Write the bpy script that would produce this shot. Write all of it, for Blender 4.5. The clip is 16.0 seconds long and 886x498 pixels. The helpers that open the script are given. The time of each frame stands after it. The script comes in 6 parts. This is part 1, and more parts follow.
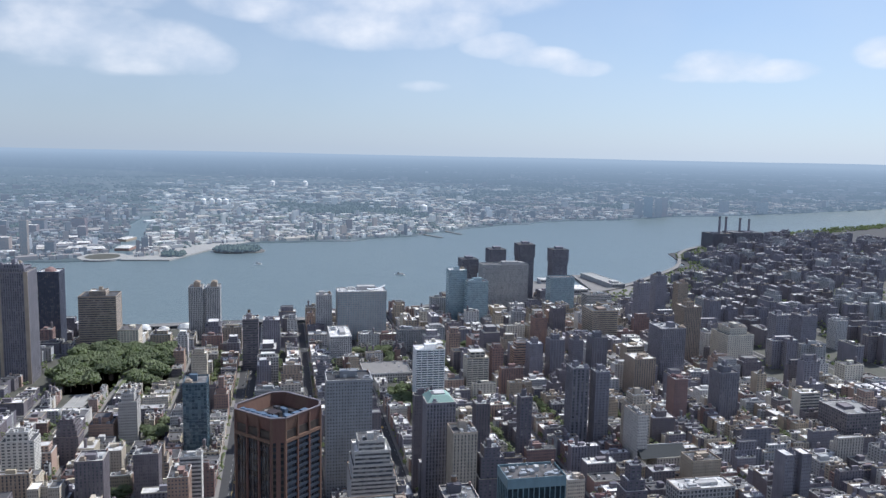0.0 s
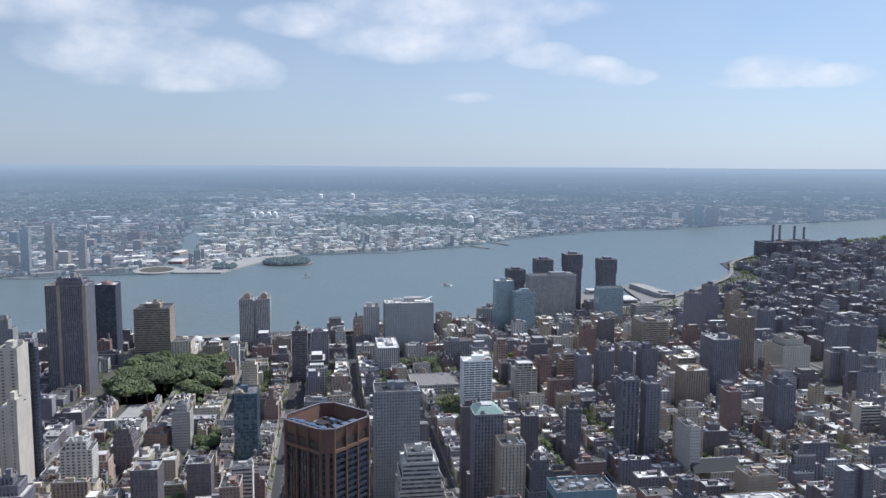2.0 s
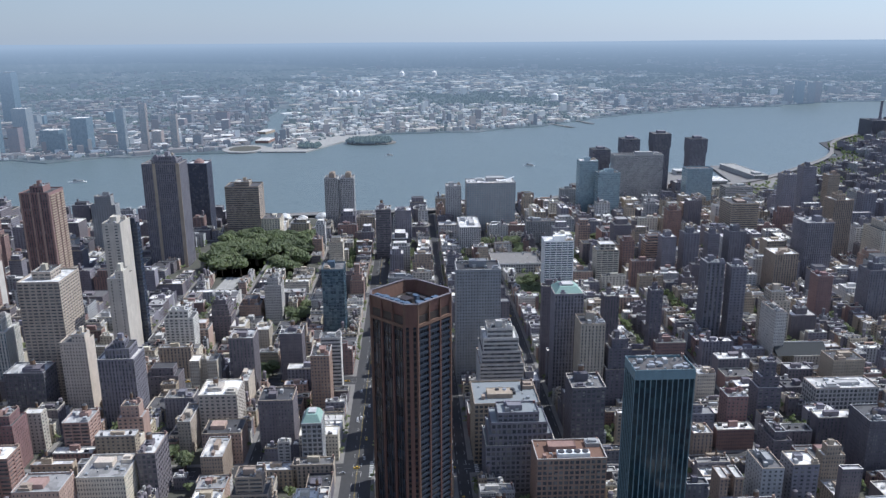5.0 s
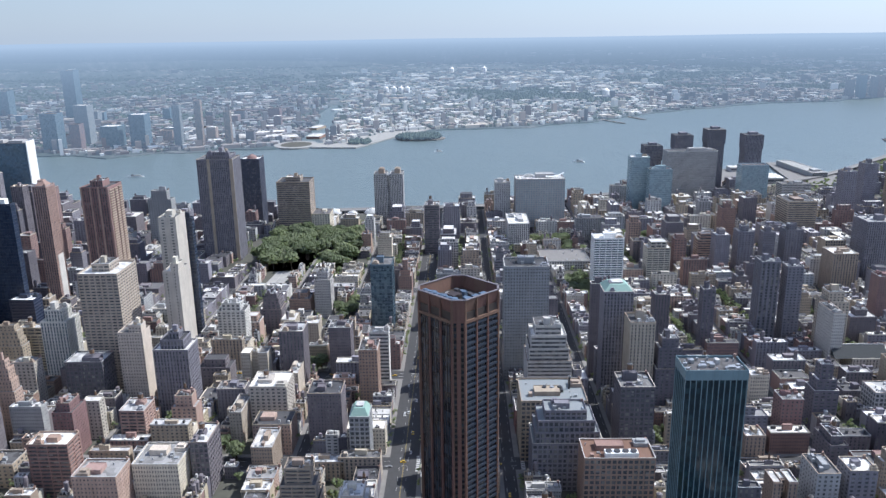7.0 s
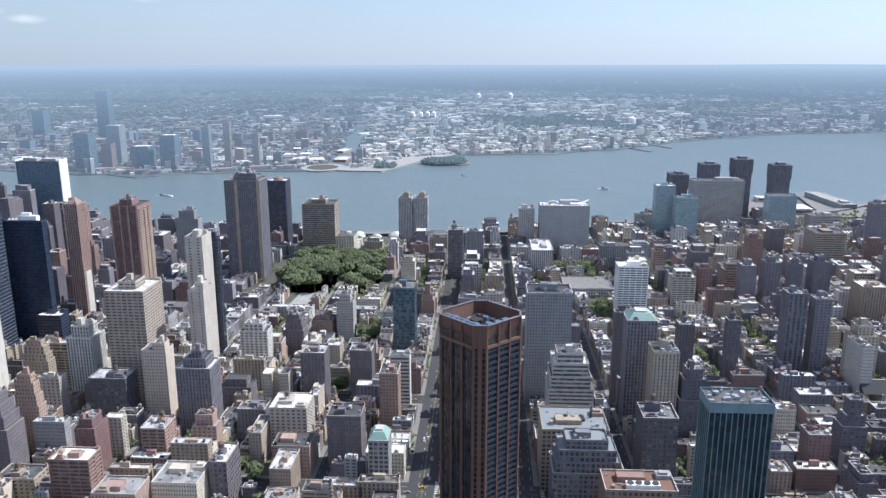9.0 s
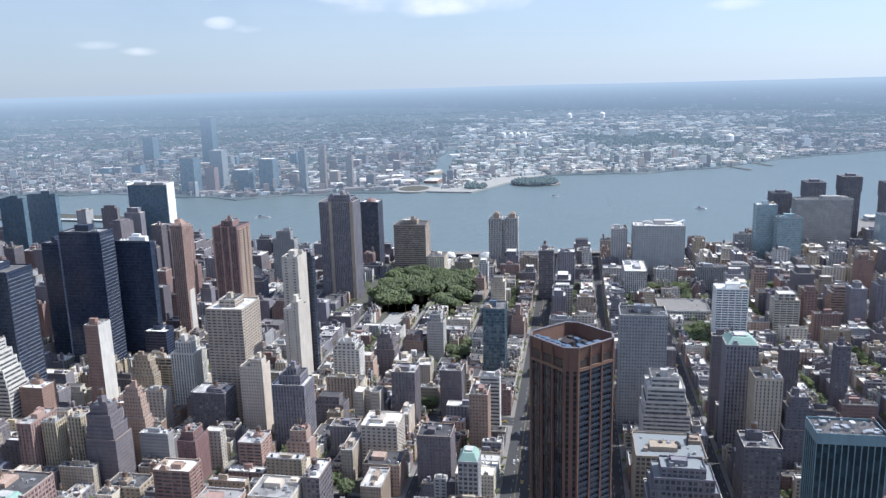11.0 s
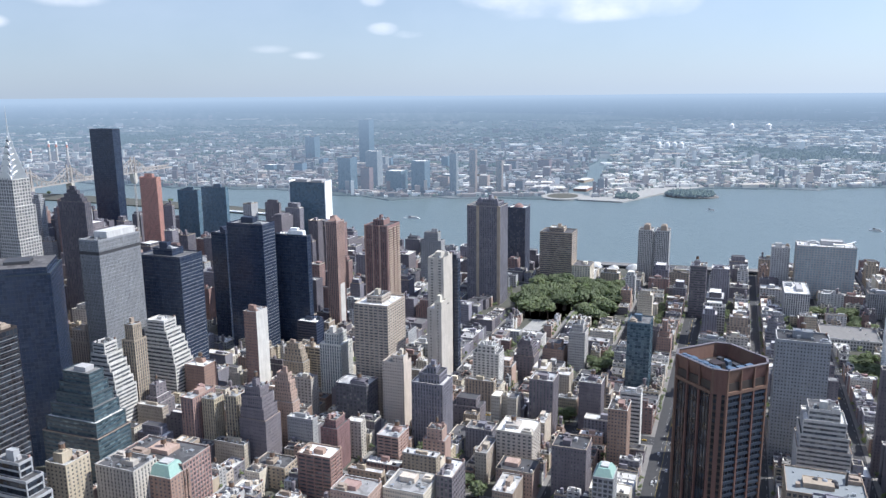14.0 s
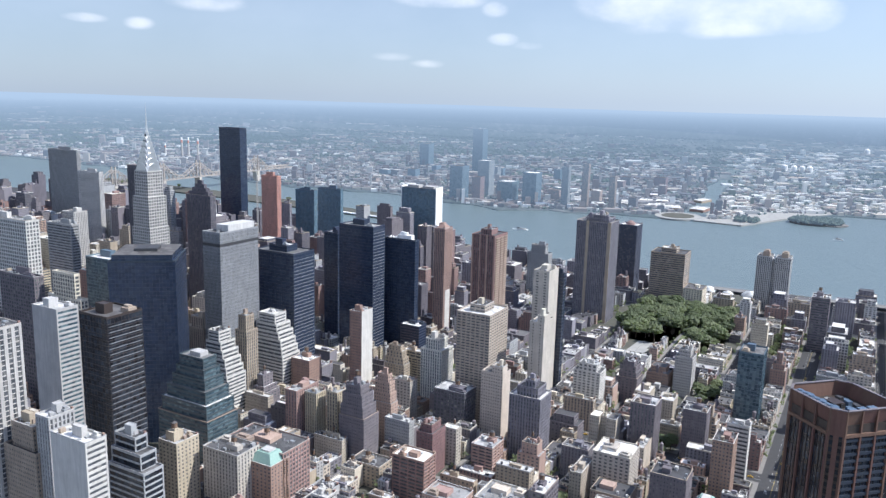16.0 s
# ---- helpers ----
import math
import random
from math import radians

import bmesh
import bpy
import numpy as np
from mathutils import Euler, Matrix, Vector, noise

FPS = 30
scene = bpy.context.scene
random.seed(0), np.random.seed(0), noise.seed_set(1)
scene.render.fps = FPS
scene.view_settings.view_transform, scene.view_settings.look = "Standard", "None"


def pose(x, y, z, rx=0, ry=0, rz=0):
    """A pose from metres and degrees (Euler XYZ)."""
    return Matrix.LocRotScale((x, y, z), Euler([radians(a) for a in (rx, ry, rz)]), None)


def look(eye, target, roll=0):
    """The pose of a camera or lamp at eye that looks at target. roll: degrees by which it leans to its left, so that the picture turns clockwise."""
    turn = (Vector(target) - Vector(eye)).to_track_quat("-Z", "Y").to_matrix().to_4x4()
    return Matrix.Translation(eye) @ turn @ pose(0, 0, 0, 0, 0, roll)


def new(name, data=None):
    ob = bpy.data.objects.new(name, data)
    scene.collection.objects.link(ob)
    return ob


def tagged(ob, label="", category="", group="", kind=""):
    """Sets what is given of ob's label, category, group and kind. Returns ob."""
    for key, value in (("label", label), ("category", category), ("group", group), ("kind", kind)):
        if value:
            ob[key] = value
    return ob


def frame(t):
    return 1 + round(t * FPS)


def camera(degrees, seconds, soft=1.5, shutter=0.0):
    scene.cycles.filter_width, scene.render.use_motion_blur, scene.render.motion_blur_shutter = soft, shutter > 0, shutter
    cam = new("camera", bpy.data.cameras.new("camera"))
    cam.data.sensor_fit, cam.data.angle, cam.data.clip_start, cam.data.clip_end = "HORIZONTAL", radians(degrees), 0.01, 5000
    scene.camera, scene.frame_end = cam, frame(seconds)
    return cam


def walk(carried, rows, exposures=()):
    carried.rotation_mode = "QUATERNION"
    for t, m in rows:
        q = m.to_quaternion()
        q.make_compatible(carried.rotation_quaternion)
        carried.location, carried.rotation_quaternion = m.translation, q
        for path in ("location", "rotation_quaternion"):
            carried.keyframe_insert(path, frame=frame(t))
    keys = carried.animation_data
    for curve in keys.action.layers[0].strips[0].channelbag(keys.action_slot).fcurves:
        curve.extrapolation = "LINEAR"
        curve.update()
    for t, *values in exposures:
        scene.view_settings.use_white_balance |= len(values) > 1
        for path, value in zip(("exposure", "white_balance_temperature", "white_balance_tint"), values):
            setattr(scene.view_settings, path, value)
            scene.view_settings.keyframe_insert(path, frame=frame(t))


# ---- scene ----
EYE = 320.0
cam = camera(59.49, 16.0, soft=1.45)
walk(cam, [
    (0.0, pose(0, 0, EYE, 82.709, -1.256, -101.800)),
    (0.5, pose(0, 0, EYE, 83.069, -0.565, -100.942)),
    (1.0, pose(0, 0, EYE, 83.323, -0.218, -100.039)),
    (1.5, pose(0, 0, EYE, 83.409, 0.032, -99.248)),
    (2.0, pose(0, 0, EYE, 83.486, -0.427, -98.433)),
    (2.5, pose(0, 0, EYE, 83.637, -0.655, -97.718)),
    (3.0, pose(0, 0, EYE, 83.444, -1.029, -96.705)),
    (3.5, pose(0, 0, EYE, 81.537, -0.899, -95.727)),
    (4.0, pose(0, 0, EYE, 77.878, -0.267, -94.751)),
    (4.5, pose(0, 0, EYE, 75.725, -0.248, -93.721)),
    (5.0, pose(0, 0, EYE, 74.607, 0.336, -92.447)),
    (5.2, pose(0, 0, EYE, 74.264, 0.553, -91.935)),
    (7.3, pose(0, 0, EYE, 74.496, 0.726, -88.672)),
    (7.5, pose(0, 0, EYE, 74.765, 0.557, -88.764)),
    (8.0, pose(0, 0, EYE, 75.219, -0.024, -88.752)),
    (10.3, pose(0, 0, EYE, 77.621, 0.994, -82.923)),
    (10.5, pose(0, 0, EYE, 77.695, 1.120, -82.293)),
    (11.0, pose(0, 0, EYE, 77.784, 1.436, -80.399)),
    (11.5, pose(0, 0, EYE, 77.785, 0.760, -78.881)),
    (12.0, pose(0, 0, EYE, 77.611, 1.266, -77.718)),
    (12.5, pose(0, 0, EYE, 77.595, 0.293, -75.639)),
    (13.0, pose(0, 0, EYE, 77.863, 0.806, -74.039)),
    (13.5, pose(0, 0, EYE, 78.095, 0.804, -71.635)),
    (14.0, pose(0, 0, EYE, 78.379, 0.555, -69.277)),
    (14.5, pose(0, 0, EYE, 78.565, 0.257, -67.264)),
    (15.0, pose(0, 0, EYE, 78.618, -0.936, -65.269)),
    (15.5, pose(0, 0, EYE, 78.718, 0.223, -63.916)),
    (16.0, pose(0, 0, EYE, 79.047, -1.469, -60.844)),
], exposures=[(0.0, -0.02, 5850, 10), (3.0, -0.1, 5800, 10), (4.5, -0.12, 5750, 10), (5.2, -0.02, 5750, 10), (7.5, 0.28, 5800, 10), (16.0, 0.34, 5850, 10)])

# ------------------------------------------------------------ sky and sun
SUN_AZ, SUN_EL = -68.0, 50.0          # degrees from +X (along the streets), above the horizon


def math_node(nt, op, a, b=None, c=None, clamp=False):
    n = nt.nodes.new("ShaderNodeMath")
    n.operation, n.use_clamp = op, clamp
    for i, v in enumerate((a, b, c)):
        if v is None:
            continue
        if isinstance(v, (int, float)):
            n.inputs[i].default_value = v
        else:
            nt.links.new(v, n.inputs[i])
    return n.outputs[0]


def noise_node(nt, vec, scale, detail=4.0, rough=0.55):
    n = nt.nodes.new("ShaderNodeTexNoise")
    n.inputs["Scale"].default_value, n.inputs["Detail"].default_value, n.inputs["Roughness"].default_value = scale, detail, rough
    if vec is not None:
        nt.links.new(vec, n.inputs["Vector"])
    return n.outputs["Fac"]


def mix_node(nt, fac, a, b, mode="MIX"):
    n = nt.nodes.new("ShaderNodeMix")
    n.data_type, n.blend_type = "RGBA", mode
    for sock, v in ((n.inputs[0], fac), (n.inputs[6], a), (n.inputs[7], b)):
        if isinstance(v, (int, float)):
            sock.default_value = v
        elif isinstance(v, tuple):
            sock.default_value = (*v, 1)
        else:
            nt.links.new(v, sock)
    return n.outputs[2]


def ramp_node(nt, fac, stops, constant=False):
    n = nt.nodes.new("ShaderNodeValToRGB")
    if constant:
        n.color_ramp.interpolation = "CONSTANT"
    els = n.color_ramp.elements
    while len(els) < len(stops):
        els.new(0.5)
    for e, (p, c) in zip(els, stops):
        e.position = p
        e.color = (*c, 1)
    nt.links.new(fac, n.inputs[0])
    return n.outputs[0]


def build_world():
    w = bpy.data.worlds.new("sky")
    scene.world = w
    w.use_nodes = True
    nt = w.node_tree
    bg = nt.nodes["Background"]
    sky = nt.nodes.new("ShaderNodeTexSky")
    sky.sky_type, sky.sun_disc = "NISHITA", False
    sky.sun_elevation, sky.sun_rotation = radians(SUN_EL), radians(90 - SUN_AZ)
    sky.altitude, sky.air_density, sky.dust_density, sky.ozone_density = 300, 1.0, 0.6, 1.6
    tc = nt.nodes.new("ShaderNodeTexCoord")
    sep = nt.nodes.new("ShaderNodeSeparateXYZ")
    nt.links.new(tc.outputs["Generated"], sep.inputs[0])
    az = math_node(nt, "MULTIPLY", math_node(nt, "ARCTAN2", sep.outputs[1], sep.outputs[0]), 57.2958)
    el = math_node(nt, "MULTIPLY", math_node(nt, "ARCSINE", sep.outputs[2]), 57.2958)
    comb = nt.nodes.new("ShaderNodeCombineXYZ")
    nt.links.new(az, comb.inputs[0])
    nt.links.new(math_node(nt, "MULTIPLY", el, 1.5), comb.inputs[1])
    fine = noise_node(nt, comb.outputs[0], 0.21, 8.0, 0.52)
    cover = None
    # cumulus: direction, half width, half height, thickness
    for a, e, wd, ht, k in ((14.0, 7.3, 5.5, 1.9, 1.0), (8.6, 6.6, 4.4, 1.6, 0.85), (5.6, 6.0, 2.6, 1.2, 1.05), (11.0, 5.5, 6.0, 0.9, 0.5),
                            (16.0, 9.6, 7.0, 1.3, 0.9), (1.0, 9.7, 4.2, 1.1, 1.0), (-6.5, 8.5, 6.5, 1.4, 1.0), (-12.4, 8.9, 3.0, 1.2, 1.05),
                            (-15.6, 7.5, 2.5, 0.85, 1.15), (-18.6, 6.7, 2.6, 0.7, 1.0), (-21.4, 6.0, 2.0, 0.6, 0.85), (-9.0, 10.6, 9.0, 1.4, 1.0),
                            (-31.0, 6.1, 2.8, 1.0, 1.0), (-34.4, 5.7, 2.6, 0.7, 0.85), (-28.8, 5.4, 1.6, 0.4, 0.5), (-41.0, 6.7, 1.8, 0.9, 0.8),
                            (24.9, 4.25, 1.1, 0.42, 0.6), (23.0, 3.9, 1.3, 0.32, 0.45), (9.0, 5.3, 5.0, 0.7, 0.6), (53.3, 4.6, 1.3, 0.3, 0.5),
                            (50.0, 4.45, 0.9, 0.38, 0.45), (29.6, 6.8, 3.0, 0.5, 0.55), (25.6, 6.3, 0.9, 0.5, 0.5), (45.6, 6.1, 2.4, 0.6, 0.5),
                            (33.0, 2.9, 1.4, 0.3, 0.3), (30.2, 2.45, 1.2, 0.28, 0.35), (-10.3, 4.5, 1.8, 0.4, 0.4), (60.0, 8.0, 6.0, 1.5, 0.7)):
        dx = math_node(nt, "MULTIPLY", math_node(nt, "SUBTRACT", az, a), 1 / (wd * 1.3))
        dy = math_node(nt, "MULTIPLY", math_node(nt, "SUBTRACT", el, e), 1 / (ht * 1.3))
        d = math_node(nt, "ADD", math_node(nt, "MULTIPLY", dx, dx), math_node(nt, "MULTIPLY", dy, dy))
        m = math_node(nt, "MULTIPLY", math_node(nt, "SUBTRACT", 1.0, d, clamp=True), k)
        cover = m if cover is None else math_node(nt, "MAXIMUM", cover, m)
    shape = math_node(nt, "MULTIPLY", math_node(nt, "SUBTRACT", fine, 0.5), 1.5)
    dens = math_node(nt, "MULTIPLY", math_node(nt, "SUBTRACT", math_node(nt, "ADD", math_node(nt, "MULTIPLY", math_node(nt, "POWER", cover, 0.5), 0.85), shape), 0.26), 1.15, clamp=True)
    dens = math_node(nt, "MULTIPLY", dens, math_node(nt, "MULTIPLY", cover, 3.0, clamp=True))
    # broken cloud added high above the view, unseen, to lift the fill light
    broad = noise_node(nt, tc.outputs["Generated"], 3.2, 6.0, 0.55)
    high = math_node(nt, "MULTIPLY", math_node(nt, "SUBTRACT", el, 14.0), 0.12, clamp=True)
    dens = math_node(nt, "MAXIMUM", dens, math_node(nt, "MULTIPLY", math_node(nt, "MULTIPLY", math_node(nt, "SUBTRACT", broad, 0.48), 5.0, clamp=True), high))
    veil = math_node(nt, "MULTIPLY", noise_node(nt, comb.outputs[0], 0.08, 5.0), 0.5)
    upper = math_node(nt, "MULTIPLY", math_node(nt, "ADD", el, 1.0), 0.16, clamp=True)
    base = mix_node(nt, 1.0, sky.outputs[0], (0.90, 0.98, 1.08), "MULTIPLY")
    # unseen upper sky tinted bluer to cool the fill in shaded faces
    zenith = math_node(nt, "MULTIPLY", math_node(nt, "SUBTRACT", el, 14.0), 0.05, clamp=True)
    base = mix_node(nt, zenith, base, mix_node(nt, 1.0, base, (0.74, 0.93, 1.26), "MULTIPLY"))
    low = math_node(nt, "POWER", 2.718, math_node(nt, "MULTIPLY", math_node(nt, "MAXIMUM", el, -0.6), -0.085))
    base = mix_node(nt, math_node(nt, "MULTIPLY", low, 0.68, clamp=True), base, (6.1, 7.0, 8.3))
    turn = math_node(nt, "SUBTRACT", 1.09, math_node(nt, "MULTIPLY", math_node(nt, "ADD", az, 15.0, clamp=False), 0.0048))
    turn = math_node(nt, "MINIMUM", math_node(nt, "MAXIMUM", turn, 0.80), 1.17)
    tint = nt.nodes.new("ShaderNodeVectorMath")
    tint.operation = "SCALE"
    nt.links.new(base, tint.inputs[0])
    nt.links.new(turn, tint.inputs["Scale"])
    base = tint.outputs[0]
    base = mix_node(nt, math_node(nt, "MULTIPLY", veil, upper), base, (7.8, 8.5, 9.4))
    puff = ramp_node(nt, fine, ((0.38, (0.80, 0.84, 0.90)), (0.64, (1.0, 0.99, 0.98))))
    cloud = mix_node(nt, 1.0, puff, (11.0, 10.9, 11.0), "MULTIPLY")
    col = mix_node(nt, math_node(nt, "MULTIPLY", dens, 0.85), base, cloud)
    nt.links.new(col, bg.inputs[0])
    bg.inputs[1].default_value = 0.088
    return w


build_world()
sun = new("sun", bpy.data.lights.new("sun", "SUN"))
sun.data.energy, sun.data.angle, sun.data.color = 4.8, radians(0.6), (1.0, 0.935, 0.83)
_a, _e = radians(SUN_AZ), radians(SUN_EL)
sun.matrix_world = look((math.cos(_a) * math.cos(_e) * 900, math.sin(_a) * math.cos(_e) * 900, math.sin(_e) * 900), (0, 0, 0))


# ------------------------------------------------------------ materials
def material(name):
    m = bpy.data.materials.new(name)
    m.use_nodes = True
    nt = m.node_tree
    return m, nt, nt.nodes["Principled BSDF"]


def coords(nt, kind="Object"):
    return nt.nodes.new("ShaderNodeTexCoord").outputs[kind]


def scaled(nt, vec, s):
    n = nt.nodes.new("ShaderNodeMapping")
    n.inputs["Scale"].default_value = s
    nt.links.new(vec, n.inputs[0])
    return n.outputs[0]


def wall_material(name, colour, rough=0.85, vary=0.25, metallic=0.0):
    """Masonry or panel wall: blotches, run-off streaks, and a shade of its own for each building."""
    m, nt, b = material(name)
    v = coords(nt)
    info = nt.nodes.new("ShaderNodeObjectInfo").outputs["Random"]
    streak = noise_node(nt, scaled(nt, v, (0.7, 0.7, 0.06)), 0.8, 4.0)
    blot = noise_node(nt, v, 0.09, 3.0)
    grain = noise_node(nt, v, 1.7, 3.0)
    k = math_node(nt, "ADD", math_node(nt, "MULTIPLY", streak, 0.45), math_node(nt, "ADD", math_node(nt, "MULTIPLY", blot, 0.35), math_node(nt, "MULTIPLY", grain, 0.35)))
    k = math_node(nt, "ADD", math_node(nt, "MULTIPLY", math_node(nt, "SUBTRACT", k, 0.57), 1.3), 1.0)
    k = math_node(nt, "MULTIPLY", k, math_node(nt, "ADD", 1 - vary / 2, math_node(nt, "MULTIPLY", info, vary)))
    hs = nt.nodes.new("ShaderNodeHueSaturation")
    hs.inputs["Color"].default_value = (*colour, 1)
    nt.links.new(math_node(nt, "ADD", 0.485, math_node(nt, "MULTIPLY", info, 0.03)), hs.inputs["Hue"])
    nt.links.new(k, hs.inputs["Value"])
    nt.links.new(hs.outputs[0], b.inputs["Base Color"])
    b.inputs["Roughness"].default_value, b.inputs["Metallic"].default_value = rough, metallic
    return m


def glass_material(name, dark, blind, share, rough=0.12, cell=(2.9, 2.9, 3.3)):
    """Window glass: most panes dark, some with pale blinds behind."""
    m, nt, b = material(name)
    v = scaled(nt, coords(nt), tuple(1 / c for c in cell))
    fl = nt.nodes.new("ShaderNodeVectorMath")
    fl.operation = "FLOOR"
    nt.links.new(v, fl.inputs[0])
    wn = nt.nodes.new("ShaderNodeTexWhiteNoise")
    nt.links.new(fl.outputs[0], wn.inputs[0])
    col = ramp_node(nt, wn.outputs["Value"], ((0.0, dark), (1 - share * 1.8, tuple(c * 1.6 for c in dark)), (1 - share * 0.8, blind), (1.0, tuple(min(1, c * 1.3) for c in blind))))
    nt.links.new(col, b.inputs["Base Color"])
    b.inputs["Roughness"].default_value = rough
    b.inputs["IOR"].default_value = 1.55
    return m


def roof_material(name, stops):
    m, nt, b = material(name)
    v = coords(nt)
    info = nt.nodes.new("ShaderNodeObjectInfo").outputs["Random"]
    col = ramp_node(nt, info, stops)
    n1, n2 = noise_node(nt, v, 0.16, 4.0, 0.65), noise_node(nt, v, 1.1, 3.0)
    vor = nt.nodes.new("ShaderNodeTexVoronoi")
    vor.inputs["Scale"].default_value = 0.16
    vor.distance = "CHEBYCHEV"
    nt.links.new(v, vor.inputs["Vector"])
    sepc = nt.nodes.new("ShaderNodeSeparateColor")
    nt.links.new(vor.outputs["Color"], sepc.inputs[0])
    k = math_node(nt, "ADD", math_node(nt, "MULTIPLY", n1, 0.8), math_node(nt, "ADD", math_node(nt, "MULTIPLY", n2, 0.4), math_node(nt, "MULTIPLY", sepc.outputs[0], 0.75)))
    hs = nt.nodes.new("ShaderNodeHueSaturation")
    nt.links.new(col, hs.inputs["Color"])
    nt.links.new(k, hs.inputs["Value"])
    nt.links.new(hs.outputs[0], b.inputs["Base Color"])
    b.inputs["Roughness"].default_value = 0.75
    return m


def plain_material(name, colour, rough=0.6, metallic=0.0, scale=0.6, amount=0.4):
    m, nt, b = material(name)
    v = coords(nt)
    n1 = noise_node(nt, v, scale, 5.0, 0.6)
    k = math_node(nt, "ADD", 1 - amount / 2, math_node(nt, "MULTIPLY", n1, amount))
    col = mix_node(nt, 1.0, colour, (1, 1, 1), "MULTIPLY")
    hs = nt.nodes.new("ShaderNodeHueSaturation")
    nt.links.new(col, hs.inputs["Color"])
    nt.links.new(k, hs.inputs["Value"])
    nt.links.new(hs.outputs[0], b.inputs["Base Color"])
    b.inputs["Roughness"].default_value, b.inputs["Metallic"].default_value = rough, metallic
    return m


WALL = {
    "red": wall_material("brick_red", (0.245, 0.155, 0.145)),
    "rust": wall_material("brick_rust", (0.30, 0.20, 0.165)),
    "brown": wall_material("brick_brown", (0.172, 0.154, 0.168)),
    "darkbrown": wall_material("brick_dark", (0.125, 0.118, 0.138)),
    "mauve": wall_material("brick_mauve", (0.212, 0.204, 0.232)),
    "tan": wall_material("brick_tan", (0.35, 0.285, 0.225)),
    "buff": wall_material("brick_buff", (0.44, 0.385, 0.315)),
    "cream": wall_material("stone_cream", (0.60, 0.53, 0.44)),
    "white": wall_material("brick_white", (0.52, 0.50, 0.47), vary=0.25),
    "grey": wall_material("concrete_grey", (0.34, 0.345, 0.35)),
    "lightgrey": wall_material("concrete_light", (0.46, 0.45, 0.44)),
    "limestone": wall_material("limestone", (0.50, 0.46, 0.40)),
    "rose": wall_material("brick_rose", (0.38, 0.265, 0.225)),
    "ochre": wall_material("brick_ochre", (0.45, 0.38, 0.285)),
    "pewter": wall_material("pewter_steel", (0.265, 0.272, 0.285), 0.5, 0.1),
    "steel": wall_material("steel_panels", (0.42, 0.43, 0.44), 0.45, 0.1, 0.25),
    "black": wall_material("anodised_black", (0.03, 0.041, 0.068), 0.4, 0.1),
    "bronze": wall_material("bronze_metal", (0.05, 0.038, 0.034), 0.45, 0.1),
    "teal": wall_material("teal_metal", (0.17, 0.25, 0.28), 0.45, 0.1),
    "blueglass": wall_material("blue_spandrel", (0.10, 0.15, 0.19), 0.3, 0.1),
    "palegreen": wall_material("pale_glass_frame", (0.34, 0.42, 0.46), 0.4, 0.1),
    "marble": wall_material("white_marble", (0.85, 0.85, 0.83), 0.6, 0.05),
    "pink": wall_material("pink_granite", (0.55, 0.28, 0.24), 0.6, 0.1),
    "seaglass": wall_material("sea_grey_panels", (0.075, 0.10, 0.112), 0.35, 0.1),
    "slateblue": wall_material("slate_blue_metal", (0.034, 0.045, 0.062), 0.4, 0.1),
    "navy": wall_material("navy_brick", (0.085, 0.092, 0.13)),
    "orangebrick": wall_material("brick_orange_brown", (0.15, 0.083, 0.062), 0.8, 0.1),
}
WINDOW = glass_material("window_glass", (0.075, 0.08, 0.088), (0.21, 0.205, 0.195), 0.16)
DARKGLASS = glass_material("curtain_glass_dark", (0.024, 0.034, 0.058), (0.042, 0.055, 0.082), 0.2, 0.16)
BLUEGLASS = glass_material("curtain_glass_blue", (0.045, 0.07, 0.088), (0.12, 0.17, 0.19), 0.3, 0.08)
PALEGLASS = glass_material("curtain_glass_pale", (0.20, 0.265, 0.285), (0.235, 0.305, 0.325), 0.3, 0.08)
TEALGLASS = glass_material("curtain_glass_teal", (0.008, 0.02, 0.028), (0.018, 0.042, 0.052), 0.2, 0.1)
ROOF = roof_material("flat_roofing", ((0.0, (0.05, 0.05, 0.055)), (0.36, (0.10, 0.098, 0.10)), (0.58, (0.22, 0.215, 0.21)), (0.72, (0.5, 0.495, 0.49)), (1.0, (0.76, 0.74, 0.70))))
PALEROOF = roof_material("silver_roofing", ((0.0, (0.48, 0.465, 0.44)), (1.0, (0.76, 0.74, 0.70))))
DARKROOF = roof_material("tar_roofing", ((0.0, (0.05, 0.05, 0.055)), (1.0, (0.14, 0.13, 0.125))))
WOODTANK = plain_material("tank_cedar", (0.17, 0.11, 0.075), 0.85)
METAL = plain_material("galvanised_metal", (0.45, 0.46, 0.47), 0.4, 0.5)
DARKMETAL = plain_material("dark_metal", (0.07, 0.07, 0.075), 0.5, 0.3)
COPPER = plain_material("green_copper", (0.27, 0.40, 0.35), 0.7)
BLUEUNIT = plain_material("blue_grey_sheet", (0.11, 0.16, 0.23), 0.5, 0.2)
ASPHALT = plain_material("asphalt", (0.052, 0.052, 0.055), 0.85, 0.0, 0.25, 0.7)
YARD = plain_material("yard_ground", (0.085, 0.085, 0.07), 0.9, 0.0, 0.12, 0.9)
PAVING = plain_material("concrete_paving", (0.21, 0.20, 0.19), 0.85, 0.0, 0.2, 0.6)
PALEPAVING = plain_material("pale_concrete_deck", (0.33, 0.325, 0.31), 0.85, 0.0, 0.08, 0.6)
LINE = plain_material("road_paint_white", (0.6, 0.6, 0.58), 0.7)
YELLOW = plain_material("road_paint_yellow", (0.38, 0.29, 0.09), 0.7)
BARK = plain_material("bark", (0.10, 0.075, 0.055), 0.9)


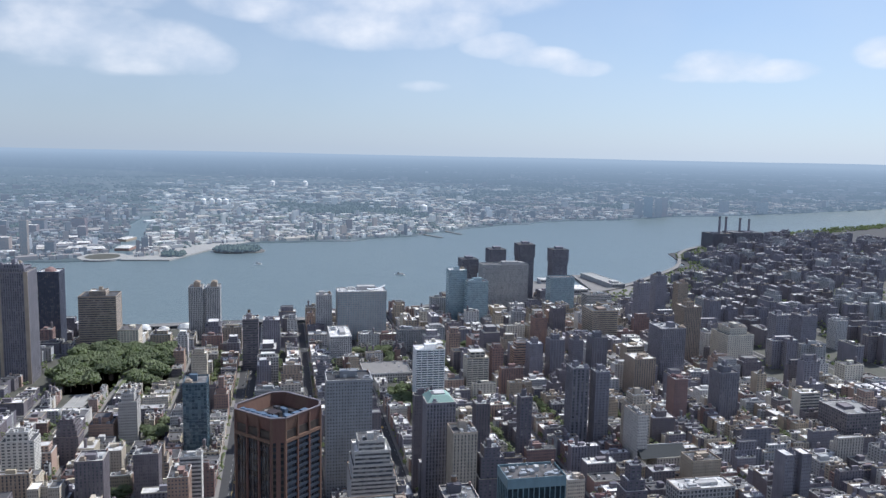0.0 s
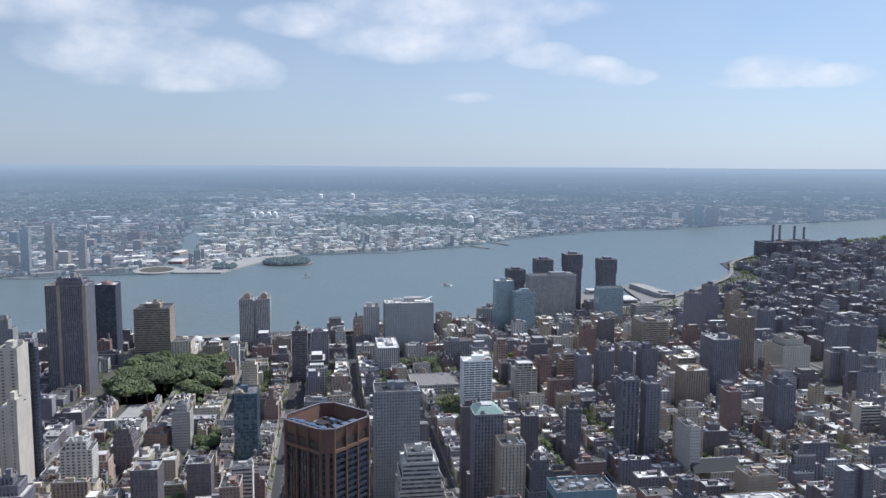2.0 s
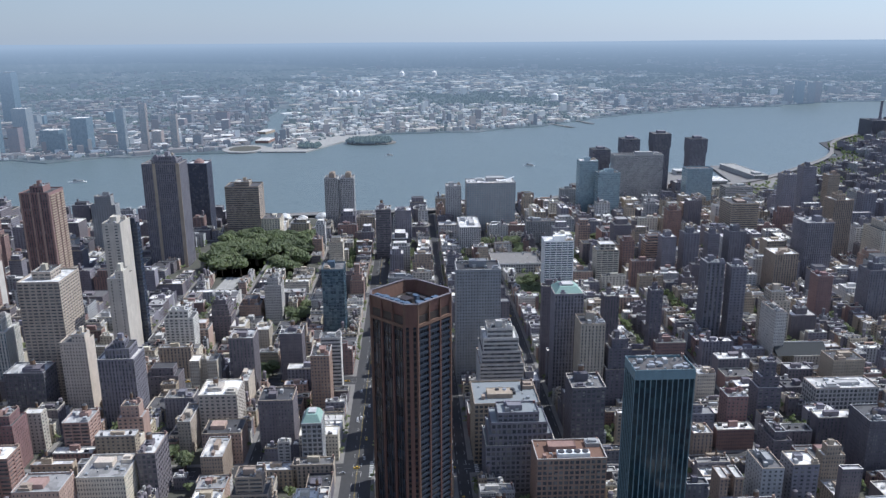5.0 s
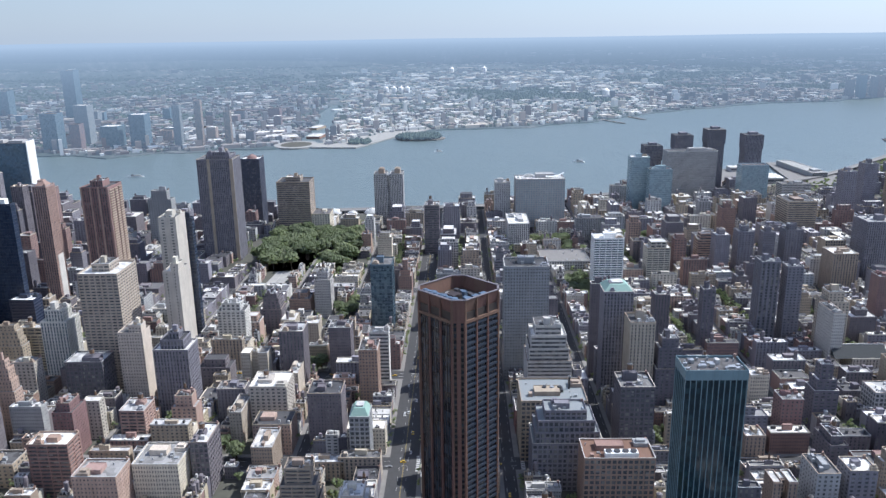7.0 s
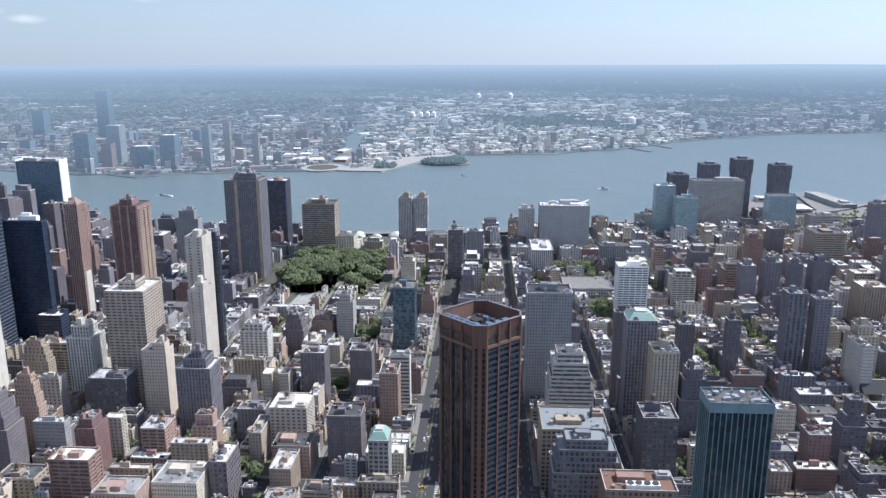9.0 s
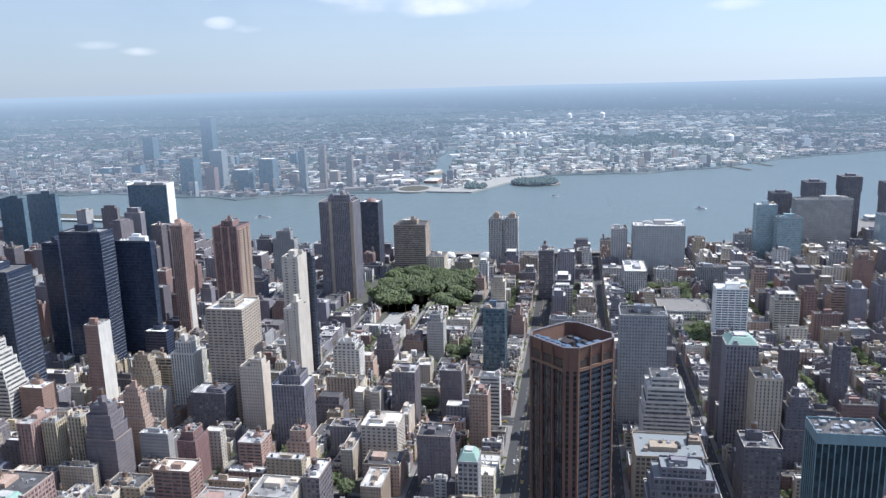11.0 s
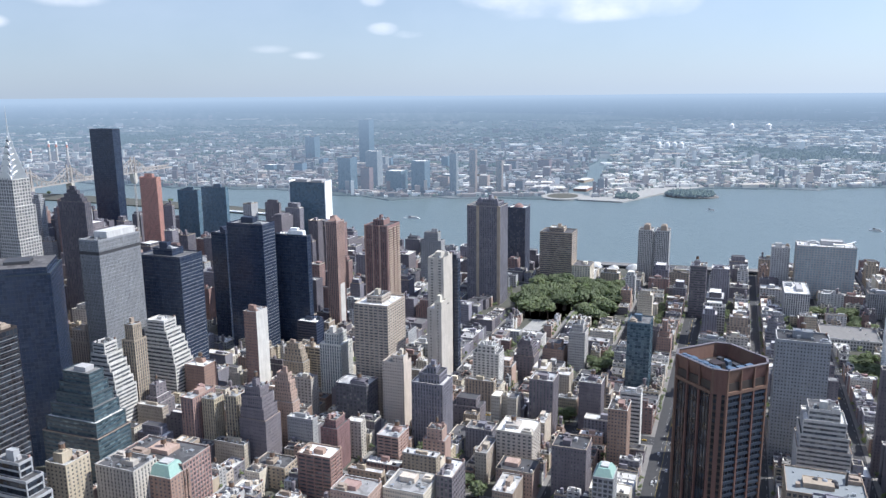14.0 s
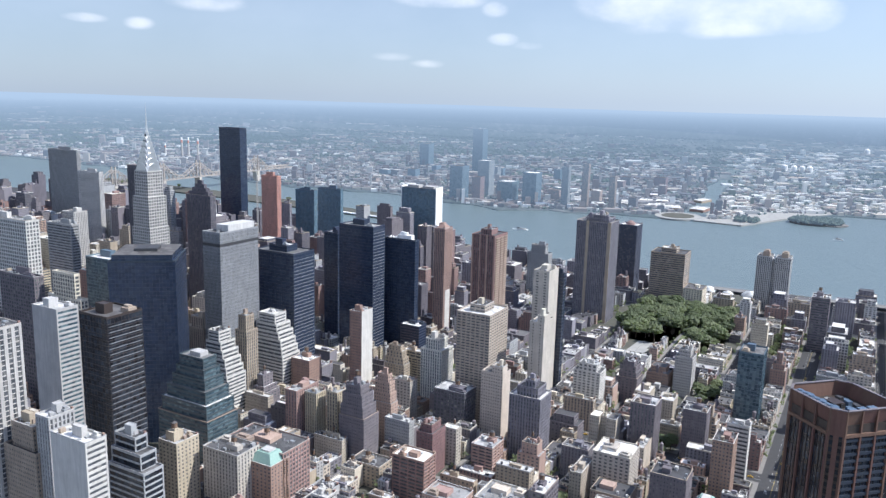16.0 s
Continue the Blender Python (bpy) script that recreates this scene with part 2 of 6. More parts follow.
def leaf_material():
    m, nt, b = material("foliage")
    info = nt.nodes.new("ShaderNodeObjectInfo").outputs["Random"]
    isl = nt.nodes.new("ShaderNodeNewGeometry").outputs["Random Per Island"]
    c1 = ramp_node(nt, info, ((0.0, (0.185, 0.215, 0.135)), (0.6, (0.235, 0.265, 0.165)), (1.0, (0.29, 0.315, 0.205))))
    col = mix_node(nt, math_node(nt, "MULTIPLY", isl, 0.5), c1, (0.19, 0.22, 0.13))
    nt.links.new(col, b.inputs["Base Color"])
    b.inputs["Roughness"].default_value = 0.7
    tl = nt.nodes.new("ShaderNodeBsdfTranslucent")
    nt.links.new(mix_node(nt, 1.0, col, (1.6, 1.7, 1.2), "MULTIPLY"), tl.inputs[0])
    mx = nt.nodes.new("ShaderNodeMixShader")
    mx.inputs[0].default_value = 0.6
    nt.links.new(b.outputs[0], mx.inputs[1])
    nt.links.new(tl.outputs[0], mx.inputs[2])
    nt.links.new(mx.outputs[0], nt.nodes["Material Output"].inputs[0])
    return m


LEAF = leaf_material()
TERRACOTTA = plain_material("orange_brown_roofing", (0.18, 0.105, 0.075), 0.85)
LEADROOF = plain_material("blue_grey_roofing", (0.235, 0.255, 0.265), 0.7)
SLATE = plain_material("slate", (0.05, 0.055, 0.058), 0.9)
GRASS = plain_material("grass", (0.13, 0.155, 0.08), 0.9, 0.0, 0.3, 0.7)
STEELTAN = plain_material("bridge_paint_tan", (0.36, 0.325, 0.295), 0.7)
CHROME = plain_material("stainless_steel", (0.75, 0.74, 0.72), 0.28, 0.9, 0.5, 0.3)
TOWERGLASS = glass_material("tower_glass", (0.014, 0.016, 0.021), (0.032, 0.04, 0.052), 0.3, 0.1)
SLABGLASS = glass_material("slab_glass", (0.085, 0.135, 0.175), (0.11, 0.165, 0.20), 0.25, 0.1)


def island_roof():
    m, nt, b = material("flat_roofing_mixed")
    isl = nt.nodes.new("ShaderNodeNewGeometry").outputs["Random Per Island"]
    col = ramp_node(nt, isl, ((0.0, (0.045, 0.045, 0.05)), (0.42, (0.095, 0.092, 0.095)), (0.64, (0.2, 0.195, 0.19)), (0.78, (0.48, 0.47, 0.46)), (1.0, (0.76, 0.74, 0.70))))
    v = coords(nt)
    k = math_node(nt, "ADD", math_node(nt, "MULTIPLY", noise_node(nt, v, 0.16, 4.0, 0.65), 1.3), 0.4)
    hs = nt.nodes.new("ShaderNodeHueSaturation")
    nt.links.new(col, hs.inputs["Color"])
    nt.links.new(k, hs.inputs["Value"])
    nt.links.new(hs.outputs[0], b.inputs["Base Color"])
    b.inputs["Roughness"].default_value = 0.75
    return m


ISLEROOF = island_roof()


def water_material():
    m, nt, b = material("river_water")
    v = coords(nt)
    b.inputs["Base Color"].default_value = (0.135, 0.178, 0.188, 1)
    b.inputs["Roughness"].default_value = 0.33
    n = math_node(nt, "ADD", noise_node(nt, scaled(nt, v, (1, 0.5, 1)), 0.09, 6.0, 0.7), math_node(nt, "MULTIPLY", noise_node(nt, v, 0.006, 3.0), 1.5))
    bump = nt.nodes.new("ShaderNodeBump")
    bump.inputs["Strength"].default_value, bump.inputs["Distance"].default_value = 0.9, 3.0
    nt.links.new(n, bump.inputs["Height"])
    nt.links.new(bump.outputs[0], b.inputs["Normal"])
    return m


WATER = water_material()


# ------------------------------------------------------------ mesh building
class Shape:
    """Collects the faces of one mesh."""

    def __init__(self):
        self.v, self.f, self.m, self.slot = [], [], [], 0

    def use(self, slot):
        """Faces added from here on take that material slot."""
        self.m += [self.slot] * (len(self.f) - len(self.m))
        self.slot = slot
        return self

    def hexa(self, p):
        """A solid with eight corners: four below, four above, counter-clockwise from outside."""
        n = len(self.v)
        self.v += p
        self.f += [(n, n + 1, n + 5, n + 4), (n + 1, n + 2, n + 6, n + 5), (n + 2, n + 3, n + 7, n + 6), (n + 3, n, n + 4, n + 7), (n + 4, n + 5, n + 6, n + 7), (n + 3, n + 2, n + 1, n)]
        return self

    def beam(self, p, q, t):
        """A square bar from p to q."""
        p, q = Vector(p), Vector(q)
        d = (q - p).normalized()
        u = d.cross(Vector((0, 0, 1)) if abs(d.z) < 0.9 else Vector((1, 0, 0))).normalized() * t / 2
        w = d.cross(u).normalized() * t / 2
        n = len(self.v)
        self.v += [tuple(o + s1 * u + s2 * w) for o in (p, q) for s1, s2 in ((-1, -1), (1, -1), (1, 1), (-1, 1))]
        self.f += [(n + i, n + (i + 1) % 4, n + 4 + (i + 1) % 4, n + 4 + i) for i in range(4)] + [(n + 3, n + 2, n + 1, n), (n + 4, n + 5, n + 6, n + 7)]
        return self

    def box(self, x0, x1, y0, y1, z0, z1, bottom=False):
        if x1 <= x0 or y1 <= y0 or z1 <= z0:
            return self
        n = len(self.v)
        self.v += [(x0, y0, z0), (x1, y0, z0), (x1, y1, z0), (x0, y1, z0), (x0, y0, z1), (x1, y0, z1), (x1, y1, z1), (x0, y1, z1)]
        self.f += [(n, n + 1, n + 5, n + 4), (n + 1, n + 2, n + 6, n + 5), (n + 2, n + 3, n + 7, n + 6), (n + 3, n, n + 4, n + 7), (n + 4, n + 5, n + 6, n + 7)]
        if bottom:
            self.f.append((n + 3, n + 2, n + 1, n))
        return self

    def prism(self, poly, z0, z1, top=None):
        """An upright prism over a counter-clockwise outline; top: another outline for the upper end."""
        n, k = len(self.v), len(poly)
        self.v += [(x, y, z0) for x, y in poly] + [(x, y, z1) for x, y in (top or poly)]
        self.f += [(n + i, n + (i + 1) % k, n + k + (i + 1) % k, n + k + i) for i in range(k)] + [tuple(n + k + i for i in range(k)), tuple(n + i for i in reversed(range(k)))]
        return self

    def tube(self, x, y, r0, r1, z0, z1, sides=10):
        ring = [(math.cos(2 * math.pi * i / sides), math.sin(2 * math.pi * i / sides)) for i in range(sides)]
        return self.prism([(x + a * r0, y + b * r0) for a, b in ring], z0, z1, [(x + a * max(r1, 0.01), y + b * max(r1, 0.01)) for a, b in ring])

    def mesh(self, name, mat, smooth=False):
        me = bpy.data.meshes.new(name)
        me.from_pydata(self.v, [], self.f)
        for one in mat if isinstance(mat, list) else [mat]:
            me.materials.append(one)
        if isinstance(mat, list):
            self.use(0)
            me.polygons.foreach_set("material_index", self.m)
        if smooth:
            me.polygons.foreach_set("use_smooth", [True] * len(me.polygons))
        return me


def part(name, shape, mat, parent, label=""):
    ob = new(name, shape.mesh(name, mat) if isinstance(shape, Shape) else shape)
    ob.parent = parent
    return tagged(ob, label) if label else ob


def empty(name, x, y, z=0.0, turn=0.0):
    ob = new(name)
    ob.empty_display_size = 2
    ob.matrix_basis = pose(x, y, z, 0, 0, turn)
    return ob


STYLE = {  # bay, pier width, storey, band height, recess
    "punched": (2.5, 1.5, 3.05, 1.65, 0.24),
    "punched_wide": (3.7, 2.1, 3.05, 1.55, 0.24),
    "punched_fine": (1.9, 1.1, 3.15, 1.6, 0.2),
    "punched_broad": (4.6, 2.2, 3.0, 1.5, 0.25),
    "punched_strip": (3.2, 1.9, 3.05, 0.75, 0.3),
    "sparse": (7.5, 6.3, 3.05, 1.7, 0.2),
    "loft": (3.6, 1.1, 3.7, 1.2, 0.40),
    "bands": (40.0, 1.2, 3.5, 1.7, 0.45),
    "balcony": (7.0, 0.8, 3.0, 1.2, 1.0),
    "balcony_fine": (5.2, 1.2, 2.9, 1.5, 0.6),
    "ribs": (2.8, 1.3, 3.4, 0.55, 0.55),
    "ribs_fine": (1.8, 1.0, 3.6, 0.7, 0.35),
    "ribs_wide": (5.2, 2.3, 3.4, 0.5, 0.7),
    "curtain": (3.0, 0.22, 3.8, 0.7, 0.12),
    "curtain_dark": (2.9, 0.16, 3.8, 0.35, 0.10),
    "ribs_teal": (3.2, 0.45, 150.0, 0.6, 0.5),
    "grid": (4.0, 1.3, 3.6, 1.5, 0.6),
    "podium": (40.0, 0.8, 4.2, 1.1, 0.5),
}


def facade(s, x0, x1, y0, y1, z0, z1, style, sides="WSNE"):
    """Piers and spandrel bands proud of the glazed core; sides not named stay blank walls."""
    bay, pier, storey, band, rec = style
    m = max(1, round((z1 - z0) / storey))
    fh = (z1 - z0) / m
    for side in "WENS":
        lo, hi = (y0, y1) if side in "WE" else (x0 + rec, x1 - rec)
        if hi - lo < 0.5:
            continue

        def put(a0, a1, c0, c1, back):
            if side == "W":
                s.box(x0 + back, x0 + rec, a0, a1, c0, c1)
            elif side == "E":
                s.box(x1 - rec, x1 - back, a0, a1, c0, c1)
            elif side == "S":
                s.box(a0, a1, y0 + back, y0 + rec, c0, c1)
            else:
                s.box(a0, a1, y1 - rec, y1 - back, c0, c1)
        if side not in sides:
            put(lo, hi, z0, z1, 0.02)
            continue
        n = max(1, round((hi - lo) / bay))
        w = (hi - lo) / n
        for i in range(n + 1):
            c = lo + i * w
            put(max(lo, c - pier / 2), min(hi, c + pier / 2), z0, z1, 0.0)
        for k in range(m + 1):
            c = z0 + k * fh
            put(lo, hi, max(z0, c - band / 2), min(z1, c + band / 2), 0.05)


def parapet(s, x0, x1, y0, y1, z, h=1.0, t=0.35):
    s.box(x0, x1, y0, y0 + t, z, z + h).box(x0, x1, y1 - t, y1, z, z + h).box(x0, x0 + t, y0 + t, y1 - t, z, z + h).box(x1 - t, x1, y0 + t, y1 - t, z, z + h)


def water_tank(parent, x, y, z, r=1.9):
    body = part("water_tank", Shape().tube(x, y, r, r * 0.94, z + 2.6, z + 6.2, 10), WOODTANK, parent, "weathered cedar water tank on a stand")
    part("tank_roof", Shape().tube(x, y, r * 1.06, 0.05, z + 6.2, z + 7.5, 10), DARKROOF, body)
    s = Shape()
    for a, b in ((-1, -1), (1, -1), (1, 1), (-1, 1)):
        s.box(x + a * r * 0.62 - 0.12, x + a * r * 0.62 + 0.12, y + b * r * 0.62 - 0.12, y + b * r * 0.62 + 0.12, z, z + 2.6)
    s.box(x - r * 0.8, x + r * 0.8, y - r * 0.8, y + r * 0.8, z + 2.4, z + 2.6, True)
    part("tank_stand", s, DARKMETAL, body)


def plan_tiers(kind, h, w, d):
    """The stacked volumes of a building: (from, to, inset W, E, S, N)."""
    if kind is None:
        return ((0, h, 0, 0, 0, 0),)
    if not isinstance(kind, str):
        return kind
    if kind == "cap":
        return ((0, h, 0, 0, 0, 0), (h, h + 6, 0.25 * w, 0.25 * w, 0.3 * d, 0.25 * d))
    if kind == "step":
        return ((0, 0.86 * h, 0, 0, 0, 0), (0.86 * h, h, 0.15 * w, 0.15 * w, 0.18 * d, 0.15 * d))
    if kind == "shoulder":
        return ((0, h, 0, 0, 0, 0), (h, h + 5, 0.1 * w, 0.1 * w, 0.1 * d, 0.25 * d), (h + 5, h + 9, 0.25 * w, 0.25 * w, 0.25 * d, 0.4 * d))
    if kind == "corner":
        return ((0, h, 0, 0, 0, 0), (h, h + 6, 0.1 * w, 0.3 * w, 0.05 * d, 0.45 * d))
    if kind == "court":
        return ((0, h, 0, 0, 0, 0.64 * d), (0, h, 0, 0, 0.64 * d, 0), (0, h - 0.6, 0.34 * w, 0, 0.36 * d, 0.36 * d))
    if kind == "lshape":
        return ((0, h, 0, 0.45 * w, 0, 0), (0, h * 0.8, 0.55 * w, 0, 0.25 * d, 0))
    if kind == "pyramid":
        return tuple((0 if i == 0 else h + 5 * (i - 1), h + 5 * i, 0.09 * w * i, 0.09 * w * i, 0.1 * d * i, 0.1 * d * i) for i in range(5))
    return ((0, 0.62 * h, -0.1 * w, -0.2 * w, -0.16 * d, -0.1 * d), (0.62 * h, 0.76 * h, -0.05 * w, -0.1 * w, -0.08 * d, -0.05 * d), (0.76 * h, 0.9 * h, 0, 0, 0, 0),
            (0.9 * h, h, 0.12 * w, 0.14 * w, 0.14 * d, 0.12 * d))


STANDING = []  # the buildings placed one by one
FOOT = []      # footprints already taken, so that no two buildings share ground


def building(x0, x1, y0, y1, h, style="punched", wall="brown", label="", name="apartment_building", category="building", group="", glass=None, roof=None,
             sides="WSN", tiers=None, turn=0.0, tank=0, bulk=True, units=0, cornice=False, seed=0, claim=True, stripes=False, crown=0.0):
    """A building on its ground plot. tiers: (from, to, inset W, E, S, N) in metres; one shaft otherwise."""
    rnd = random.Random(seed or int(x0 * 13 + y0 * 7 + h * 3))
    if claim:
        FOOT.append((x0, x1, y0, y1))
        STANDING.append((x0, x1, y0, y1, h))
    cx, cy = (x0 + x1) / 2, (y0 + y1) / 2
    ax, ay = (x1 - x0) / 2, (y1 - y0) / 2
    if style == "punched":
        style = rnd.choice(("punched", "punched_wide", "punched_fine", "punched_broad", "punched_strip"))
    if glass is None and not units:
        units = 9
    st = STYLE[style]
    top = empty(name, cx, cy, 0, turn)
    tagged(top, label or wall + " building", category, group)
    ws, gs = Shape(), Shape()
    tiers = plan_tiers(tiers, h, x1 - x0, y1 - y0)
    for z0, z1, iw, ie, is_, in_ in tiers:
        a0, a1, b0, b1 = -ax + iw, ax - ie, -ay + is_, ay - in_
        facade(ws, a0, a1, b0, b1, z0, z1, st, sides)
        r = st[4]
        gs.box(a0 + r, a1 - r, b0 + r, b1 - r, z0, z1 - 0.3)
        parapet(ws, a0, a1, b0, b1, z1, 1.1 if z1 < 60 else 1.5)
        part("roof", Shape().box(a0 + 0.3, a1 - 0.3, b0 + 0.3, b1 - 0.3, z1 - 0.3, z1 + 0.12), roof or ROOF, top)
        if crown and z1 == tiers[-1][1]:
            ws.box(a0 - 0.1, a0, b0, b1, z1 - crown, z1, True).box(a0, a1, b0 - 0.1, b0, z1 - crown, z1, True).box(a0, a1, b1, b1 + 0.1, z1 - crown, z1, True)
        if cornice:
            ws.box(a0 - 0.6, a0 + 0.1, b0 - 0.3, b1 + 0.3, z1 - 0.6, z1 + 0.5, True)
    if glass is None:
        z0, z1, iw, ie, is_, in_ = tiers[-1] if len(tiers) < 3 else tiers[0]
        cs, e = Shape(), z1 + (1.1 if z1 < 60 else 1.5)
        parapet(cs, -ax + iw - 0.1, ax - ie + 0.1, -ay + is_ - 0.1, ay - in_ + 0.1, e, 0.22, 0.6)
        part("coping", cs, WALL[rnd.choice(("lightgrey", "limestone", "grey", "tan", "white"))], top, "pale stone coping")
    tagged(part("facade", ws, WALL[wall], top), kind="stuff")
    part("window_glazing", gs, glass or WINDOW, top, "window glass with some pale blinds")
    # pale bands on the south face only, standing in for sunlit spandrels
    if stripes:
        bs = Shape()
        for i in range(int(h / 3.9) - 1):
            bs.box(-ax + 1, ax - 1, -ay - 0.12, -ay, 3 + i * 3.9, 3.42 + i * 3.9, True)
        tagged(part("spandrel_band", bs, WALL["pewter"], top, "grey floor bands on the sunlit flank, paler than elsewhere"), kind="stuff")
    z0, z1, iw, ie, is_, in_ = tiers[-1]
    a0, a1, b0, b1 = -ax + iw, ax - ie, -ay + is_, ay - in_
    w, d = a1 - a0, b1 - b0
    if bulk and min(w, d) > 6:
        bw, bd, bh = w * rnd.uniform(0.22, 0.45), d * rnd.uniform(0.22, 0.45), rnd.uniform(2.6, 4.2) + (3.0 if h > 60 else 0)
        bx, by = a0 + w * rnd.uniform(0.35, 0.65) - bw / 2, b0 + d * rnd.uniform(0.35, 0.65) - bd / 2
        bs = Shape().box(bx, bx + bw, by, by + bd, z1 + 0.1, z1 + bh)
        parapet(bs, bx, bx + bw, by, by + bd, z1 + bh, 0.4, 0.25)
        part("roof_bulkhead", bs, WALL[wall], top)
        if h > 24 and min(w, d) > 9:
            # a second, smaller penthouse with its own step
            pw, pd, ph = w * rnd.uniform(0.16, 0.3), d * rnd.uniform(0.16, 0.3), rnd.uniform(2.4, 3.6)
            px, py = a0 + rnd.choice((0.03, 0.62)) * w, b0 + rnd.choice((0.03, 0.62)) * d
            ps = Shape().box(px, px + pw, py, py + pd, z1 + 0.1, z1 + ph).box(px + pw * 0.2, px + pw * 0.7, py + pd * 0.2, py + pd * 0.8, z1 + ph, z1 + ph + 1.6)
            part("penthouse", ps, WALL[rnd.choice((wall, wall, "tan", "grey"))], top)
        if tank:
            water_tank(top, bx + bw / 2, by + bd / 2, z1 + bh, min(2.2, bw * 0.45, bd * 0.45))
    if units and min(w, d) > 8:
        us = Shape()
        for _ in range(units):
            ux, uy, uw = rnd.uniform(a0 + 1.2, a1 - 3), rnd.uniform(b0 + 1.2, b1 - 3), rnd.choice((0.6, 0.8, 1.1, 1.5, 2.0, 2.8))
            us.box(ux, ux + uw, uy, uy + uw * rnd.uniform(0.6, 1.4), z1 + 0.12, z1 + rnd.uniform(0.7, 2.2))
        tagged(part("roof_plant", us, METAL, top, "galvanised rooftop vents and air units"), kind="stuff")
        sx, sy = rnd.uniform(a0 + 1, a1 - 5), rnd.uniform(b0 + 1, b1 - 4)
        part("stair_head", Shape().box(sx, sx + rnd.uniform(2.4, 4), sy, sy + rnd.uniform(2, 3), z1 + 0.1, z1 + 2.9), WALL[rnd.choice(("tan", "grey", "lightgrey", wall))], top)
        part("chimney", Shape().box(a1 - 1.6, a1 - 0.4, b0 + 0.5, b0 + 1.9, z1, z1 + rnd.uniform(2, 3.4)), WALL["rust"], top)
    return top


# ------------------------------------------------------------ ground, river, far shore
R0, R1 = 3300.0, 4700.0


def far(x, y, z):
    """Past 3.3 km the country is drawn in towards the eye along its own sight line, so that the horizon fits into the world's reach."""
    r = math.hypot(x, y)
    if r <= R0:
        return (x, y, z)
    k = (R0 + (R1 - R0) * (1 - math.exp(-(r - R0) / (R1 - R0)))) / r
    return (x * k, y * k, EYE + (z - EYE) * k)


NEAR_SHORE = [(2600, 1540), (1800, 1500), (1200, 1490), (860, 1490), (640, 1440), (440, 1400), (150, 1425), (-100, 1450), (-300, 1540), (-400, 1610), (-600, 1625), (-720, 1665),
              (-800, 1715), (-950, 1862), (-1175, 2075), (-1225, 2290), (-1330, 2380), (-1475, 2500), (-1700, 2680), (-2400, 3050), (-3200, 3400)]
FAR_SHORE = [(3600, 2250), (2600, 2180), (1820, 2150), (1400, 2200), (1010, 2100), (940, 2095), (870, 2157), (760, 2170), (650, 2222), (416, 2237), (345, 2310), (290, 2500),
             (40, 2642), (-202, 2668), (-483, 2832), (-813, 3149), (-1357, 3475), (-1580, 3490), (-1958, 3690), (-2300, 3760), (-3000, 4000), (-4200, 4500)]


def lerp_shore(line, y):
    for (ya, xa), (yb, xb) in zip(line, line[1:]):
        if yb <= y <= ya:
            return xa + (xb - xa) * (ya - y) / (ya - yb)
    return line[0][1] if y > line[0][0] else line[-1][1]


def in_view(x, y, margin=4.0, low=-42.0, high=61.0):
    return low - margin < math.degrees(math.atan2(y, x)) < high + margin


s = Shape()
ys = [2600 - 40 * i for i in range(146)]
for i, y in enumerate(ys):
    w = 6 * math.sin(y * 0.05) + 4 * math.sin(y * 0.017)
    e = lerp_shore(NEAR_SHORE, y) + w
    s.v += [(-700, y, 0.0), far(e, y, 0.0), far(e + 0.5, y, -4.0)]
    if i:
        n = 3 * i
        s.f += [(n - 3, n, n + 1, n - 2), (n - 2, n + 1, n + 2, n - 1)]
ground = tagged(new("ground", s.mesh("ground", ASPHALT)), "dark asphalt city ground between the blocks", "ground", kind="structure")

s = Shape()
az_steps = [-75 + i * 1.5 for i in range(112)]
radii = [600 + 100 * i for i in range(75)]
for i, a in enumerate(az_steps):
    for r in radii:
        s.v.append(far(r * math.cos(radians(a)), r * math.sin(radians(a)), -1.8))
nr = len(radii)
s.f = [(i * nr + j, i * nr + j + 1, (i + 1) * nr + j + 1, (i + 1) * nr + j) for i in range(len(az_steps) - 1) for j in range(nr - 1)]
tagged(new("water", s.mesh("water", WATER, True)), "broad grey-blue river with small ripples", "river", kind="structure")


def painted_haze(nt, b):
    """Paints haze into far-bank materials: bluish emission, stronger with distance, for kilometres of lit air."""
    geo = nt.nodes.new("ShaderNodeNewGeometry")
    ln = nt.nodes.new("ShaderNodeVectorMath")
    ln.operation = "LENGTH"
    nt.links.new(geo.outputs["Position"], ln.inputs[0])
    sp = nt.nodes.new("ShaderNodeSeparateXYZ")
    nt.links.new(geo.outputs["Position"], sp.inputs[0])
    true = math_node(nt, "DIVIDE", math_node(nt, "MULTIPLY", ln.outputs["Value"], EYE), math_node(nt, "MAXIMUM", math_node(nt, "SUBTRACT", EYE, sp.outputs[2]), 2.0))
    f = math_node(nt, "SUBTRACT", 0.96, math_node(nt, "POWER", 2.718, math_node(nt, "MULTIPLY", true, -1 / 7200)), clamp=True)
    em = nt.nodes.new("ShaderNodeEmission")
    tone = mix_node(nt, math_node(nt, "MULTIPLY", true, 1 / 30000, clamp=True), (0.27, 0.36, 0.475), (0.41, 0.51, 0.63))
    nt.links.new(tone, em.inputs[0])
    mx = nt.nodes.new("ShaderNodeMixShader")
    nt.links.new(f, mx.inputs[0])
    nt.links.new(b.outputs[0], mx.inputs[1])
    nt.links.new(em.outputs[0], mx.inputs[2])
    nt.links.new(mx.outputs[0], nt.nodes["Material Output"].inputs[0])


